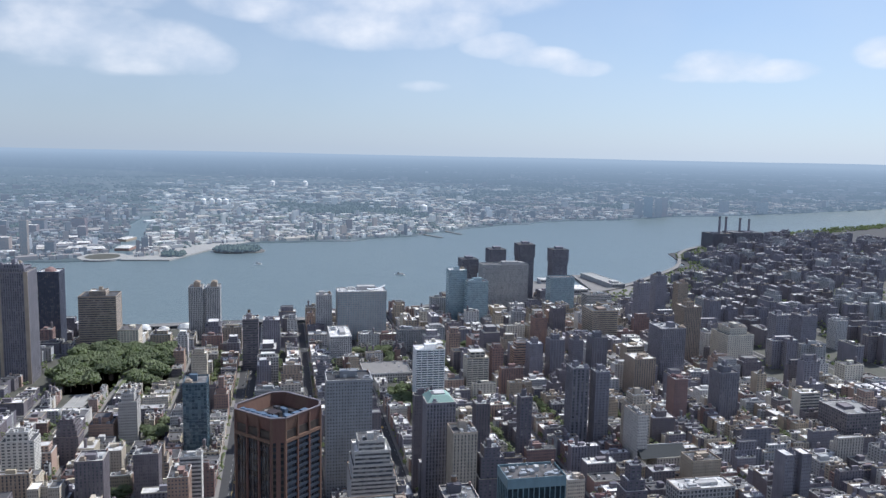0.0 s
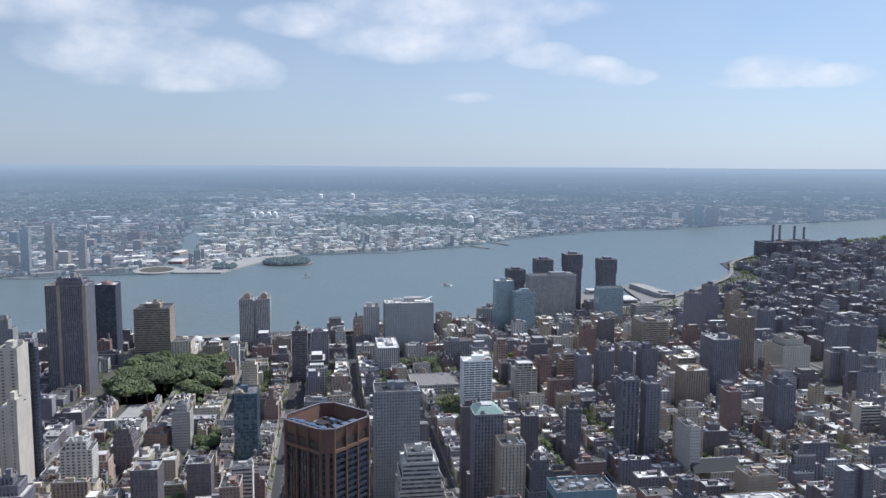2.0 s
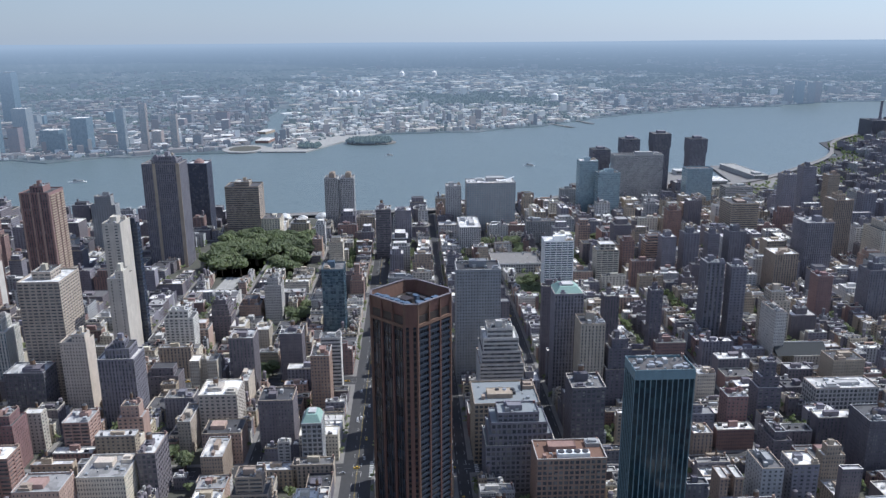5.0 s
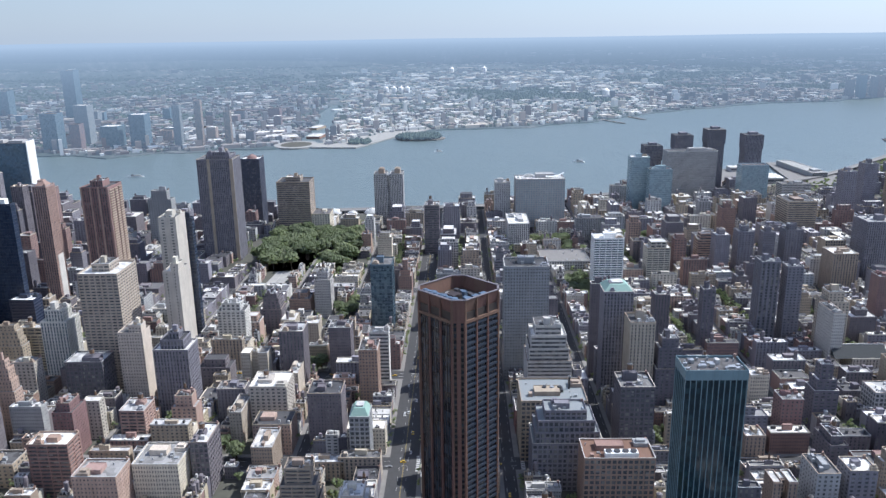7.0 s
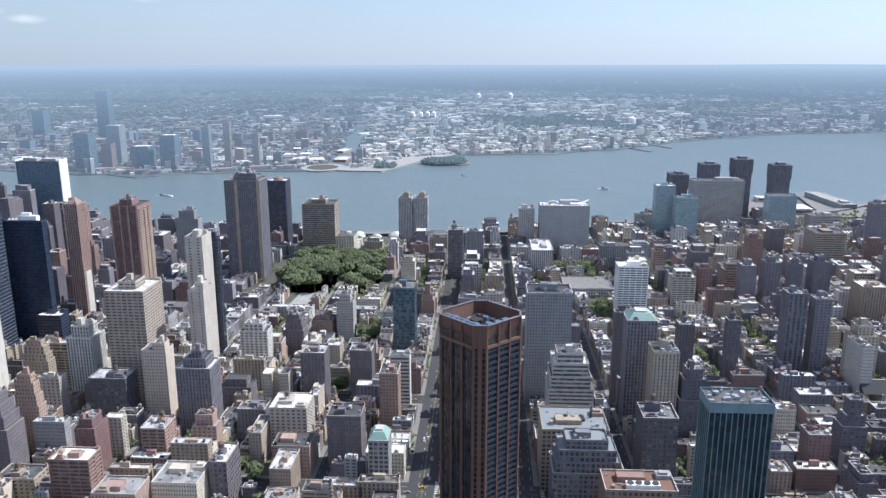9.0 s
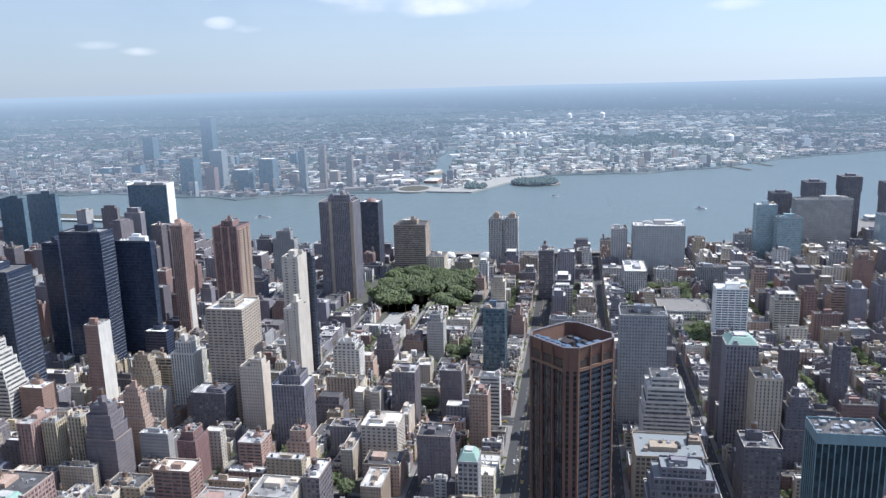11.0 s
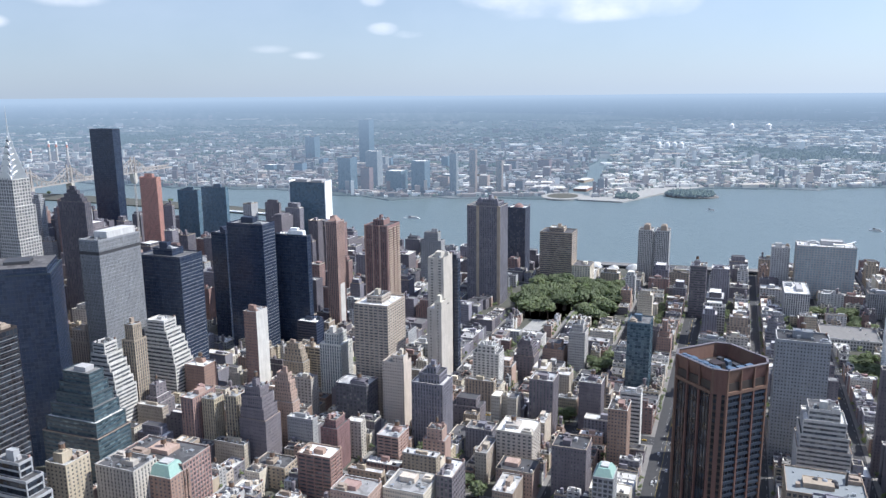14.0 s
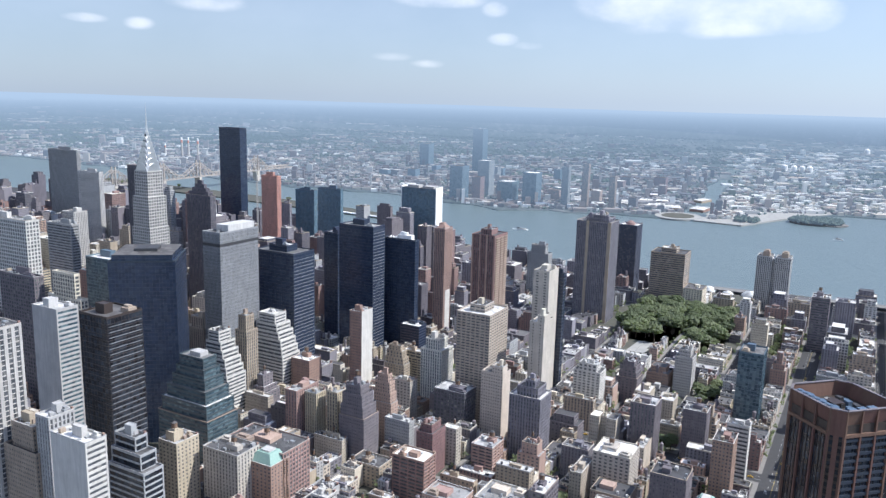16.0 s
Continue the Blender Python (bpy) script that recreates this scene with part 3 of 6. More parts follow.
def far_land_material():
    m, nt, b = material("far_land")
    v = coords(nt)
    n1 = noise_node(nt, v, 0.004, 6.0, 0.65)
    n2 = noise_node(nt, v, 0.03, 5.0, 0.7)
    k = math_node(nt, "ADD", math_node(nt, "MULTIPLY", n1, 0.6), math_node(nt, "MULTIPLY", n2, 0.5))
    col = ramp_node(nt, k, ((0.42, (0.03, 0.05, 0.04)), (0.56, (0.06, 0.08, 0.075)), (0.66, (0.14, 0.145, 0.14)), (0.78, (0.34, 0.33, 0.31))))
    nt.links.new(col, b.inputs["Base Color"])
    b.inputs["Roughness"].default_value = 0.9
    # haze is laid over the land's own colours as emission
    painted_haze(nt, b)
    return m


# far-bank wall and glass colours, each overlaid with emissive haze
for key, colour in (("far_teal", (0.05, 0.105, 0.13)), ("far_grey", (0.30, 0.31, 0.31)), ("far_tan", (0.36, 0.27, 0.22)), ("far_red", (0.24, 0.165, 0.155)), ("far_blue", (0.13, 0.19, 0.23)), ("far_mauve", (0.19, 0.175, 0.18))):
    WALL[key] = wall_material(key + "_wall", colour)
    painted_haze(WALL[key].node_tree, WALL[key].node_tree.nodes["Principled BSDF"])
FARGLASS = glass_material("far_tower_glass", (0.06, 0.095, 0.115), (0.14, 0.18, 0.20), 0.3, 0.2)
painted_haze(FARGLASS.node_tree, FARGLASS.node_tree.nodes["Principled BSDF"])
FARLAND = far_land_material()
s = Shape()
ys = [6600 - 60 * i for i in range(195)]
outs = [0, 3, 60, 160, 300, 500, 800, 1200, 1800, 2600, 3800, 5500, 8000, 12000, 18000, 26000, 36000]
for i, y in enumerate(ys):
    e = lerp_shore(FAR_SHORE, y) + 14 * math.sin(y * 0.031) + 9 * math.sin(y * 0.083)
    for j, o in enumerate(outs):
        x = e + o
        yy = y * (1 + o / max(e, 1) * 1.0)
        hill = 0.0
        if o > 5000:
            hill = 18 * max(0, math.sin(yy * 0.00037 + 0.8)) * min(1, (o - 5000) / 9000)
        s.v.append(far(x, yy, -3.0 if j == 0 else 1.0 + hill))
no = len(outs)
s.f = [(i * no + j, i * no + j + 1, (i - 1) * no + j + 1, (i - 1) * no + j) for i in range(1, len(ys)) for j in range(no - 1)]
tagged(new("ground_far_shore", s.mesh("ground_far_shore", FARLAND)), "low-rise city plain across the river under painted haze", "land", kind="structure")

# ------------------------------------------------------------ towers that stand out
def park_tower():
    """Brown diagonal tower: a square with broad cut corners, brick piers, sloped crown panels between fins and an open roof well."""
    FOOT.append((418, 486, -32, 36))
    STANDING.append((425, 480, -24, 27, 169))
    top = empty("office_tower", 451, 1.5, 0, 45)
    tagged(top, "tall brown brick office tower set diagonally, with flared crown", "skyscraper")
    a, c, h, sill = 20.3, 6.0, 169.0, 156.0
    f = (2 * a - c) / math.sqrt(2)          # from the middle to a cut corner
    main, cut = a - c, c / math.sqrt(2)     # half lengths of the long and the cut sides
    brick = WALL["orangebrick"]

    def octagon(r, k):
        return [(-r + k, -r), (r - k, -r), (r, -r + k), (r, r - k), (r - k, r), (-r + k, r), (-r, r - k), (-r, -r + k)]
    part("window_glazing", Shape().prism(octagon(a - 0.9, c - 0.5), 0, sill), TOWERGLASS, top, "dark blue tinted window glass")
    for k in range(8):
        turn = pose(0, 0, 0, 0, 0, 45 * k)
        d, half = (a, main) if k % 2 == 0 else (f, cut)

        def put(name, shape, mat, label=""):
            shape.v = [tuple(turn @ Vector(v)) for v in shape.v]
            return part(name, shape, mat, top, label)
        if k % 2 == 0:
            cuts = [-half, -half / 3, half / 3, half]
            for i, u in enumerate(cuts):
                put("pier", Shape().box(-d - 0.3, -d + 1.2, u - 0.55, u + 0.55, 0, sill), brick)
                put("fin", Shape().hexa([(-d - 0.3, u - 0.5, sill), (-d + 2.9, u - 0.5, sill), (-d + 2.9, u + 0.5, sill), (-d - 0.3, u + 0.5, sill),
                                         (-d - 0.3, u - 0.35, h), (-d + 0.3, u - 0.35, h), (-d + 0.3, u + 0.35, h), (-d - 0.3, u + 0.35, h)]), brick)
            bands = Shape()
            for n in range(40):
                z = n * 3.9
                for u0, u1 in zip(cuts, cuts[1:]):
                    if k in (0, 2, 4):
                        bands.box(-d + 0.1, -d + 1.2, u0 + 0.5, u1 - 0.5, z, z + 1.6, True)
                    for m in range(1, 4):
                        bands.box(-d + 0.6, -d + 1.0, u0 + (u1 - u0) * m / 4 - 0.12, u0 + (u1 - u0) * m / 4 + 0.12, z, z + 3.9)
            tagged(put("spandrel_band", bands, WALL["slateblue"] if k in (0, 2) else WALL["bronze"], "dark metal floor bands and mullions"), kind="stuff")
            put("crown_sill", Shape().box(-d - 0.35, -d + 1.2, -half, half, sill - 1.4, sill + 0.4, True), brick)
            for u0, u1 in zip(cuts, cuts[1:]):
                put("crown_panel", Shape().hexa([(-d + 2.3, u0, sill), (-d + 2.9, u0, sill), (-d + 2.9, u1, sill), (-d + 2.3, u1, sill),
                                                 (-d - 0.1, u0, h), (-d + 0.5, u0, h), (-d + 0.5, u1, h), (-d - 0.1, u1, h)]), brick)
        else:
            put("corner_pier", Shape().box(-d - 0.35, -d + 1.2, -1.25, 1.25, 0, h), brick)
            for s2 in (-1, 1):
                lo, hi = sorted((s2 * (half + 0.1), s2 * (half - 1.1)))
                put("pier", Shape().box(-d - 0.2, -d + 1.2, lo, hi, 0, h), brick)
            bands = Shape()
            for n in range(40):
                z = n * 3.9
                for s2 in (-1, 1):
                    lo, hi = sorted((s2 * 1.2, s2 * (half - 1.0)))
                    bands.box(-d + 0.5, -d + 1.2, lo, hi, z, z + 1.3, True)
            tagged(put("spandrel_band", bands, WALL["bronze"], "dark metal between narrow windows"), kind="stuff")
            put("crown_panel", Shape().box(-d - 0.02, -d + 1.0, -half, half, sill - 1.0, h, True), brick)
    for k in range(8):
        d, half = (a, main) if k % 2 == 0 else (f, cut)
        one = Shape().box(-d - 0.4, -d + 0.9, -half - 0.2, half + 0.2, h, h + 0.45, True)
        rim_part = part("coping", one, WALL["brown"], top)
        rim_part.matrix_basis = pose(0, 0, 0, 0, 0, 45 * k)
    h -= 8.6
    part("roof", Shape().prism(octagon(a - 0.8, c - 0.4), sill, h + 0.7), WALL["bronze"], top)
    for i in range(7):
        x = -15 + i * 4.4
        part("cooling_tower", Shape().box(x, x + 3.9, 13.2, 17.4, h + 0.7, h + 7.8).tube(x + 1.85, 15.3, 1.5, 1.3, h + 7.8, h + 8.4, 12), BLUEUNIT, top, "blue-grey cooling tower with round fan")
    for i in range(3):
        y = -8 + i * 6.4
        part("cooling_tower", Shape().box(-16.8, -13.5, y, y + 4.5, h + 0.7, h + 7.6), BLUEUNIT, top, "blue-grey cooling tower with round fan")
    part("plant_room", Shape().box(1, 8, -4, 3, h + 0.7, h + 3.6), WALL["bronze"], top)
    for i in range(6):
        part("cooling_tower", Shape().box(-12 + i * 4.6, -8.6 + i * 4.6, 7.4, 11.4, h + 0.7, h + 4.6 + i % 2), BLUEUNIT, top, "blue-grey cooling tower with round fan")
    for i in range(4):
        for j in range(3):
            part("roof_unit", Shape().box(-12 + i * 6.2, -8.6 + i * 6.2, -13 + j * 4.6, -10.2 + j * 4.6, h + 0.7, h + 2.2 + (i * 3 + j * 2) % 3), DARKMETAL if (i + j) % 3 else BLUEUNIT, top)
    part("roof_dish", Shape().tube(13, -4, 2.2, 2.0, h + 0.7, h + 1.5, 14), METAL, top, "round pale roof hatch")


park_tower()
building(400, 421, -160, -125, 135, "ribs_teal", "teal", "dark teal glass office tower with close pale vertical ribs", "office_tower", category="skyscraper", glass=TEALGLASS, roof=DARKROOF, units=30, crown=4.5, bulk=False)
shoulders = building(1085, 1125, 322, 374, 149, "ribs", "mauve", "tall dull brown brick apartment tower with stepped shoulders", "apartment_tower", category="tower", tiers="shoulder", units=6)
for y0, y1 in ((-25.9, -21), (7, 11)):
    part("pier", Shape().box(-20.6, -20.0, y0, y1, 0, 150.5), WALL["tan"], shoulders, "tan brick pier up the whole height")
for x, y, w, h in ((-8, -16, 3, 9), (4, -10, 4, 7), (-4, 10, 3, 10), (8, 16, 3, 6)):
    part("roof_turret", Shape().box(x - w, x + w, y - w, y + w, 149.2, 149.2 + h).box(x - w * 0.6, x + w * 0.6, y - w * 0.6, y + w * 0.6, 149.2 + h, 151 + h), WALL["mauve"], shoulders)
navy = building(1290, 1324, 338, 370, 117, "ribs", "navy", "dark navy-brown slab apartment tower by the river", "apartment_tower", category="tower", bulk=False)
part("domed_cap", Shape().tube(0, 0, 9, 7, 117.1, 121, 14).tube(0, 0, 7, 2, 121, 124, 14), WALL["red"], navy, "dull red rounded cap")
building(1237, 1280, 245, 299, 87, "bands", "tan", "brown striped slab apartment tower above the park", "apartment_tower", category="tower", tiers="cap")
rosy = building(900, 938, 419, 453, 146, "ribs", "red", "rose-brown apartment tower with pale balconies on one flank", "apartment_tower", category="tower", tiers="cap", sides="WN")
slabs = Shape()
for i in range(46):
    for x0, x1 in ((-17, -6), (-3, 5), (8, 17)):
        slabs.box(x0, x1, -18.4, -17, 3 + i * 3.1, 4.1 + i * 3.1, True)
tagged(part("balcony_slab", slabs, WALL["tan"], rosy, "tan balcony fronts stacked up the flank"), kind="stuff")
for y in (-16, -5, 5, 16):
    part("pier", Shape().box(-19.7, -19, y - 0.9, y + 0.9, 0, 147.5), WALL["rose"], rosy)
building(1150, 1168, 441, 477, 91, "punched", "grey", "grey stepped apartment tower near the river", "apartment_tower", category="tower", tiers="step")
building(760, 788, 289, 307, 141, "sparse", "limestone", "slim white apartment tower with blank side", "apartment_tower", category="tower", sides="W")
building(792, 800, 284, 297, 133, "curtain", "black", "slim dark glass slab behind a white tower", "apartment_tower", category="tower", glass=DARKGLASS)
building(682, 708, 262, 277, 108, "sparse", "limestone", "slim white brick tower with stepped top", "apartment_tower", category="tower", sides="W", tiers="corner")
building(650, 692, 305, 341, 116, "balcony_fine", "buff", "buff apartment slab with close balcony bands and pale strips", "apartment_tower", category="tower", units=8, tiers="cap")
building(625, 643, 278, 300, 70, "punched", "cream", "cream stone tower with blank side wall", "apartment_tower", category="tower", sides="W", tiers="corner")
building(605, 631, 232, 262, 70, "ribs", "mauve", "grey-brown apartment tower with close vertical ribs and stepped top", "apartment_tower", category="tower", units=5, tiers=((0, 62, 0, 0, 0, 0), (62, 70, 3, 3, 4, 6), (70, 75, 8, 8, 9, 12)))
building(748, 768, 223, 252, 52, "punched", "white", "white brick apartment block with stepped top", "apartment_building", category="building", tiers="step", tank=1)
building(785, 815, 73, 96, 82, "curtain", "blueglass", "blue-grey glass apartment tower", "apartment_tower", category="tower", glass=BLUEGLASS)
building(676, 706, -81, -40, 112, "punched", "pewter", "grey concrete apartment tower with checkered windows", "apartment_tower", category="tower", units=8, tank=1)
building(927, 951, -202, -165, 71, "balcony", "marble", "white and blue glass apartment tower with balconies", "apartment_tower", category="tower", glass=BLUEGLASS)
building(613, 641, -89, -59, 78, "bands", "white", "white tiered apartment building with ribbon windows", "apartment_building", category="building", tiers="wedding")
building(644, 664, -151, -125, 98, "ribs", "mauve", "mauve brick tower with green copper cap", "apartment_tower", category="tower", sides="WN")
building(685, 694, -135, -121, 92, "punched", "brown", "dark brick tower behind the copper-capped tower", "apartment_tower", category="tower")
building(611, 636, -163, -142, 82, "punched", "buff", "buff brick apartment block with flat roof", "apartment_tower", category="tower", tank=1)
building(755, 775, -323, -304, 91, "ribs_wide", "mauve", "dull brown slab apartment tower with bulkhead", "apartment_tower", category="tower")
building(751, 767, -345, -329, 87, "punched", "mauve", "dull brown slab apartment tower", "apartment_tower", category="tower")
building(1275, 1315, -175, -93, 81, "grid", "lightgrey", "pale grey-blue hospital slab with boxed windows", "hospital", category="building", units=8, glass=PALEGLASS)
top = tagged(empty("roof_canopy", 1280, -158, 82.5), "white curved canopy on a hospital roof", "canopy")
arc = Shape()
lift = lambda u: 2.2 + 0.012 * (u - 8) ** 2
for i in range(6):
    u0, u1 = -15 + i * 5, -10 + i * 5
    arc.hexa([(-4, u0, lift(u0)), (5, u0, lift(u0)), (5, u1, lift(u1)), (-4, u1, lift(u1)), (-4, u0, lift(u0) + 0.7), (5, u0, lift(u0) + 0.7), (5, u1, lift(u1) + 0.7), (-4, u1, lift(u1) + 0.7)])
part("shell", arc, WALL["marble"], top)
for u in (-12, 0, 12):
    part("post", Shape().box(-0.4, 0.4, u - 0.4, u + 0.4, -1.2, lift(u) + 0.1), METAL, top)
building(1294, 1322, -85, -59, 72, "punched", "lightgrey", "pale grey hospital tower beside a wide slab", "hospital", category="building")
building(1405, 1433, -345, -311, 95, "curtain", "palegreen", "pale blue glass laboratory tower", "laboratory_tower", category="tower", glass=PALEGLASS)
building(1378, 1411, -380, -340, 77, "curtain", "palegreen", "pale blue glass laboratory block", "laboratory_tower", category="tower", glass=PALEGLASS)
building(1486, 1519, -493, -397, 92, "ribs_fine", "lightgrey", "large grey concrete hospital block with close ribs", "hospital", category="building", units=4)
building(1186, 1209, -226, -182, 35, "ribs", "grey", "grey institutional slab with dark vertical windows", "apartment_tower", category="tower")
building(1134, 1204, -104, -72, 40, "ribs", "lightgrey", "pale grey slab with long flat roof", "apartment_tower", category="tower")
building(1116, 1142, 31, 53, 73, "bands", "brown", "dark brown apartment tower with striped floors", "apartment_tower", category="tower", tank=1)
building(1182, 1208, 1, 26, 57, "punched", "mauve", "brown brick apartment tower", "apartment_tower", category="tower")
steel = building(560, 615, 564, 588, 181, "ribs_fine", "pewter", "grey steel-clad office tower with fine ribs and a dark plant band", "office_tower", category="skyscraper", bulk=False, units=12)
part("plant_band", Shape().box(-27.6, 27.6, -12.1, 12.1, 168, 171), DARKMETAL, steel, "dark louvred band below the top")
part("penthouse", Shape().box(-12, 26, -8, 8, 181.2, 188), WALL["lightgrey"], steel)
building(640, 676, 537, 593, 150, "curtain_dark", "black", "black glass office tower with bands drawn pale on its sunlit flank", "office_tower", category="skyscraper", glass=DARKGLASS, tiers="cap", stripes=True)
building(760, 786, 515, 565, 166, "curtain_dark", "black", "black glass office slab with paler bands on its sunlit flank", "office_tower", category="skyscraper", glass=DARKGLASS, stripes=True)
building(785, 815, 586, 608, 148, "curtain_dark", "black", "lower black glass wing of an office slab", "office_tower", category="skyscraper", glass=DARKGLASS)
plant = building(800, 809, 480, 525, 148, "curtain_dark", "black", "black glass office slab with white rooftop plant", "office_tower", category="skyscraper", glass=DARKGLASS, bulk=False)
part("plant_house", Shape().box(-3, 4, -16, 4, 148.1, 154).box(-1, 3, -8, 2, 154, 157), WALL["marble"], plant, "white rooftop plant house")
for y in (8, 12, 16):
    part("dish", Shape().tube(0, y, 1.7, 0.5, 149.6, 151.2, 12).tube(0, y, 0.3, 0.3, 148.1, 149.6, 8), WALL["marble"], plant, "white satellite dish")
slim = building(860, 881, 472, 488, 155, "ribs", "rose", "slim mauve brick tower with pointed top and white lower strip", "apartment_tower", category="tower")
part("white_strip", Shape().box(-6, 6, -8.3, -8.05, 0, 74), WALL["white"], slim, "white panels up the lower flank")
part("pointed_top", Shape().prism([(-8, -6), (8, -6), (8, 6), (-8, 6)], 156.5, 163, [(-1, -1), (1, -1), (1, 1), (-1, 1)]), WALL["rust"], slim)
building(330, 359, 438, 467, 169, "curtain_dark", "bronze", "dark bronze office tower with dull pale bands", "office_tower", category="skyscraper", glass=TOWERGLASS, stripes=True, roof=DARKROOF)
building(345, 363, 514, 543, 159, "bands", "lightgrey", "pale grey office tower with a blank flank and blue ribbon glass", "office_tower", category="tower", sides="S", glass=BLUEGLASS)
building(260, 274, 370, 401, 123, "bands", "white", "white office block with ribbon windows and plain flank", "office_tower", category="tower", sides="S")
building(446, 460, 702, 788, 194, "loft", "white", "white office tower with deep square windows", "office_tower", category="tower")
building(268, 290, 469, 500, 170, "ribs_wide", "white", "white-ribbed office tower with dark window strips", "office_tower", category="tower")
flank = building(641, 661, 448, 463, 99, "punched_fine", "rust", "narrow brick tower with one blank white flank", "apartment_tower", category="tower", sides="W")
part("blank_flank", Shape().box(-9.9, 10.1, -7.7, -7.52, 0, 100.4), WALL["white"], flank, "blank white painted side wall")
building(1260, 1271, 1001, 1050, 127, "curtain_dark", "blueglass", "dark grey glass slab by the river", "office_tower", category="tower", glass=SLABGLASS)
building(1240, 1249, 919, 976, 138, "curtain_dark", "blueglass", "dark grey glass slab by the river", "office_tower", category="tower", glass=SLABGLASS)
building(760, 770, 781, 826, 181, "ribs", "darkbrown", "dark brown stepped office tower with pointed top", "office_tower", category="tower", tiers="pyramid")
building(900, 909, 1193, 1251, 176, "ribs", "lightgrey", "pale grey twin apartment tower", "apartment_tower", category="tower")
building(1050, 1059, 1459, 1553, 193, "ribs", "grey", "grey apartment tower far uptown", "apartment_tower", category="tower")
building(650, 676, 782, 808, 229, "ribs", "darkbrown", "dark brown office tower beside a steel-crowned tower", "apartment_tower", category="tower")
building(1100, 1111, 960, 998, 171, "ribs", "pink", "salmon-red brick tower wrapped for building work", "apartment_tower", category="tower", tiers="cap")
building(524, 546, 530, 552, 96, "bands", "white", "white striped loft building stepping down in terraces", "office_building", category="building", bulk=False, units=4,
         tiers=((0, 50, -2, -2, -8, -2), (50, 58, -1, -1, -6, 0), (58, 66, 0, 0, -4, 0), (66, 74, 0, 0, -1, 0), (74, 82, 1, 1, 2, 0), (82, 92, 3, 3, 6, 2)))
building(579, 601, 611, 637, 80, "punched", "cream", "cream stone office building with stepped top", "office_building", category="building", tiers="step")
building(549, 565, 521, 536, 104, "ribs", "tan", "beige office tower with vertical strips", "office_building", category="building", tiers="step")
building(600, 624, 526, 556, 92, "bands", "white", "white terraced loft building with dark window bands", "office_building", category="building", bulk=False, units=4,
         tiers=((0, 50, -2, -2, -8, -2), (50, 58, -1, -1, -6, 0), (58, 66, 0, 0, -4, 0), (66, 74, 0, 0, -1, 0), (74, 82, 1, 1, 2, 0), (82, 92, 3, 3, 6, 2)))
building(607, 627, 490, 514, 48, "punched", "rust", "rust brick apartment building with roof bulkhead", "apartment_building", category="building", tank=1)
building(566, 575, 364, 380, 70, "punched", "rose", "red brick apartment building stepping up", "apartment_building", category="building", tiers="wedding")
building(522, 540, 364, 385, 72, "punched", "brown", "brown stepped apartment tower with water tank", "apartment_building", category="building", tiers="wedding", tank=1)
building(667, 692, 366, 391, 75, "ribs", "white", "white apartment building with blue glass strips", "apartment_building", category="building", glass=BLUEGLASS, tiers="step")
building(685, 695, 425, 445, 54, "punched", "tan", "buff brick building with rounded top", "apartment_building", category="building", tiers="wedding")
building(786, 804, 464, 491, 45, "bands", "black", "low dark office block with flat roof", "office_building", category="building", glass=DARKGLASS)
building(613, 637, 311, 344, 48, "loft", "darkbrown", "dark brown loft building with crowded roof", "apartment_building", category="building", units=10, tank=1)
building(651, 675, 143, 165, 60, "punched", "brown", "brown brick apartment block with pale cornice", "apartment_building", category="building", units=6)
building(800, 817, 200, 217, 45, "punched", "brown", "brown brick tower with stepped top", "apartment_building", category="building", tiers="wedding")
building(846, 868, 150, 169, 54, "punched", "white", "white brick building with roof tank", "apartment_building", category="building", tank=1, tiers="step")
building(691, 711, 106, 127, 48, "punched", "brown", "brown brick apartment block", "apartment_building", category="building", tank=1)
building(555, 579, 95, 122, 46, "punched", "brown", "dark red brick block with pale roof coping", "apartment_building", category="building", units=5)
building(495, 519, -94, -54, 60, "loft", "mauve", "grey stone office building with stepped terraces", "office_building", category="building", tiers="wedding", units=6, roof=LEADROOF)
building(533, 573, -95, -45, 50, "loft", "tan", "office block with broad pale flat roof", "office_building", category="building", units=6, roof=LEADROOF)
building(458, 484, -128, -81, 46, "loft", "rust", "brown loft building with orange-brown roof", "office_building", category="building", units=8, roof=TERRACOTTA)
building(518, 544, -141, -116, 68, "loft", "darkbrown", "dark brown loft building with white curled parapet", "office_building", category="building", tank=1)
building(1264, 1286, -649, -627, 90, "punched", "mauve", "dull mauve brick apartment tower", "apartment_tower", category="tower")
building(1303, 1326, -702, -680, 96, "punched", "mauve", "mauve brick apartment tower with flat cap", "apartment_tower", category="tower")
building(1298, 1318, -743, -723, 82, "punched", "tan", "tan brick apartment tower", "apartment_tower", category="tower")
building(1047, 1076, -624, -596, 92, "ribs", "tan", "tan brick apartment tower with orange bulkhead", "apartment_tower", category="tower", tiers="cap")
building(971, 1010, -557, -520, 78, "ribs", "mauve", "broad grey-mauve brick apartment slab", "apartment_tower", category="tower")
building(1209, 1230, -757, -736, 67, "punched", "mauve", "dull mauve brick apartment tower", "apartment_tower", category="tower")
building(917, 949, -485, -455, 52, "punched", "tan", "tan brick block with white roof", "apartment_tower", category="tower", roof=PALEROOF)
building(1010, 1056, -691, -648, 65, "punched", "limestone", "pale stepped hospital building", "hospital", category="building", tiers="step")
building(1058, 1080, -783, -761, 73, "punched", "mauve", "dark brick apartment tower", "apartment_tower", category="tower")
building(1068, 1096, -842, -814, 68, "punched", "mauve", "dark brick apartment tower", "apartment_tower", category="tower")
building(1196, 1244, -558, -513, 56, "bands", "tan", "long tan institutional building", "apartment_tower", category="tower", units=6)
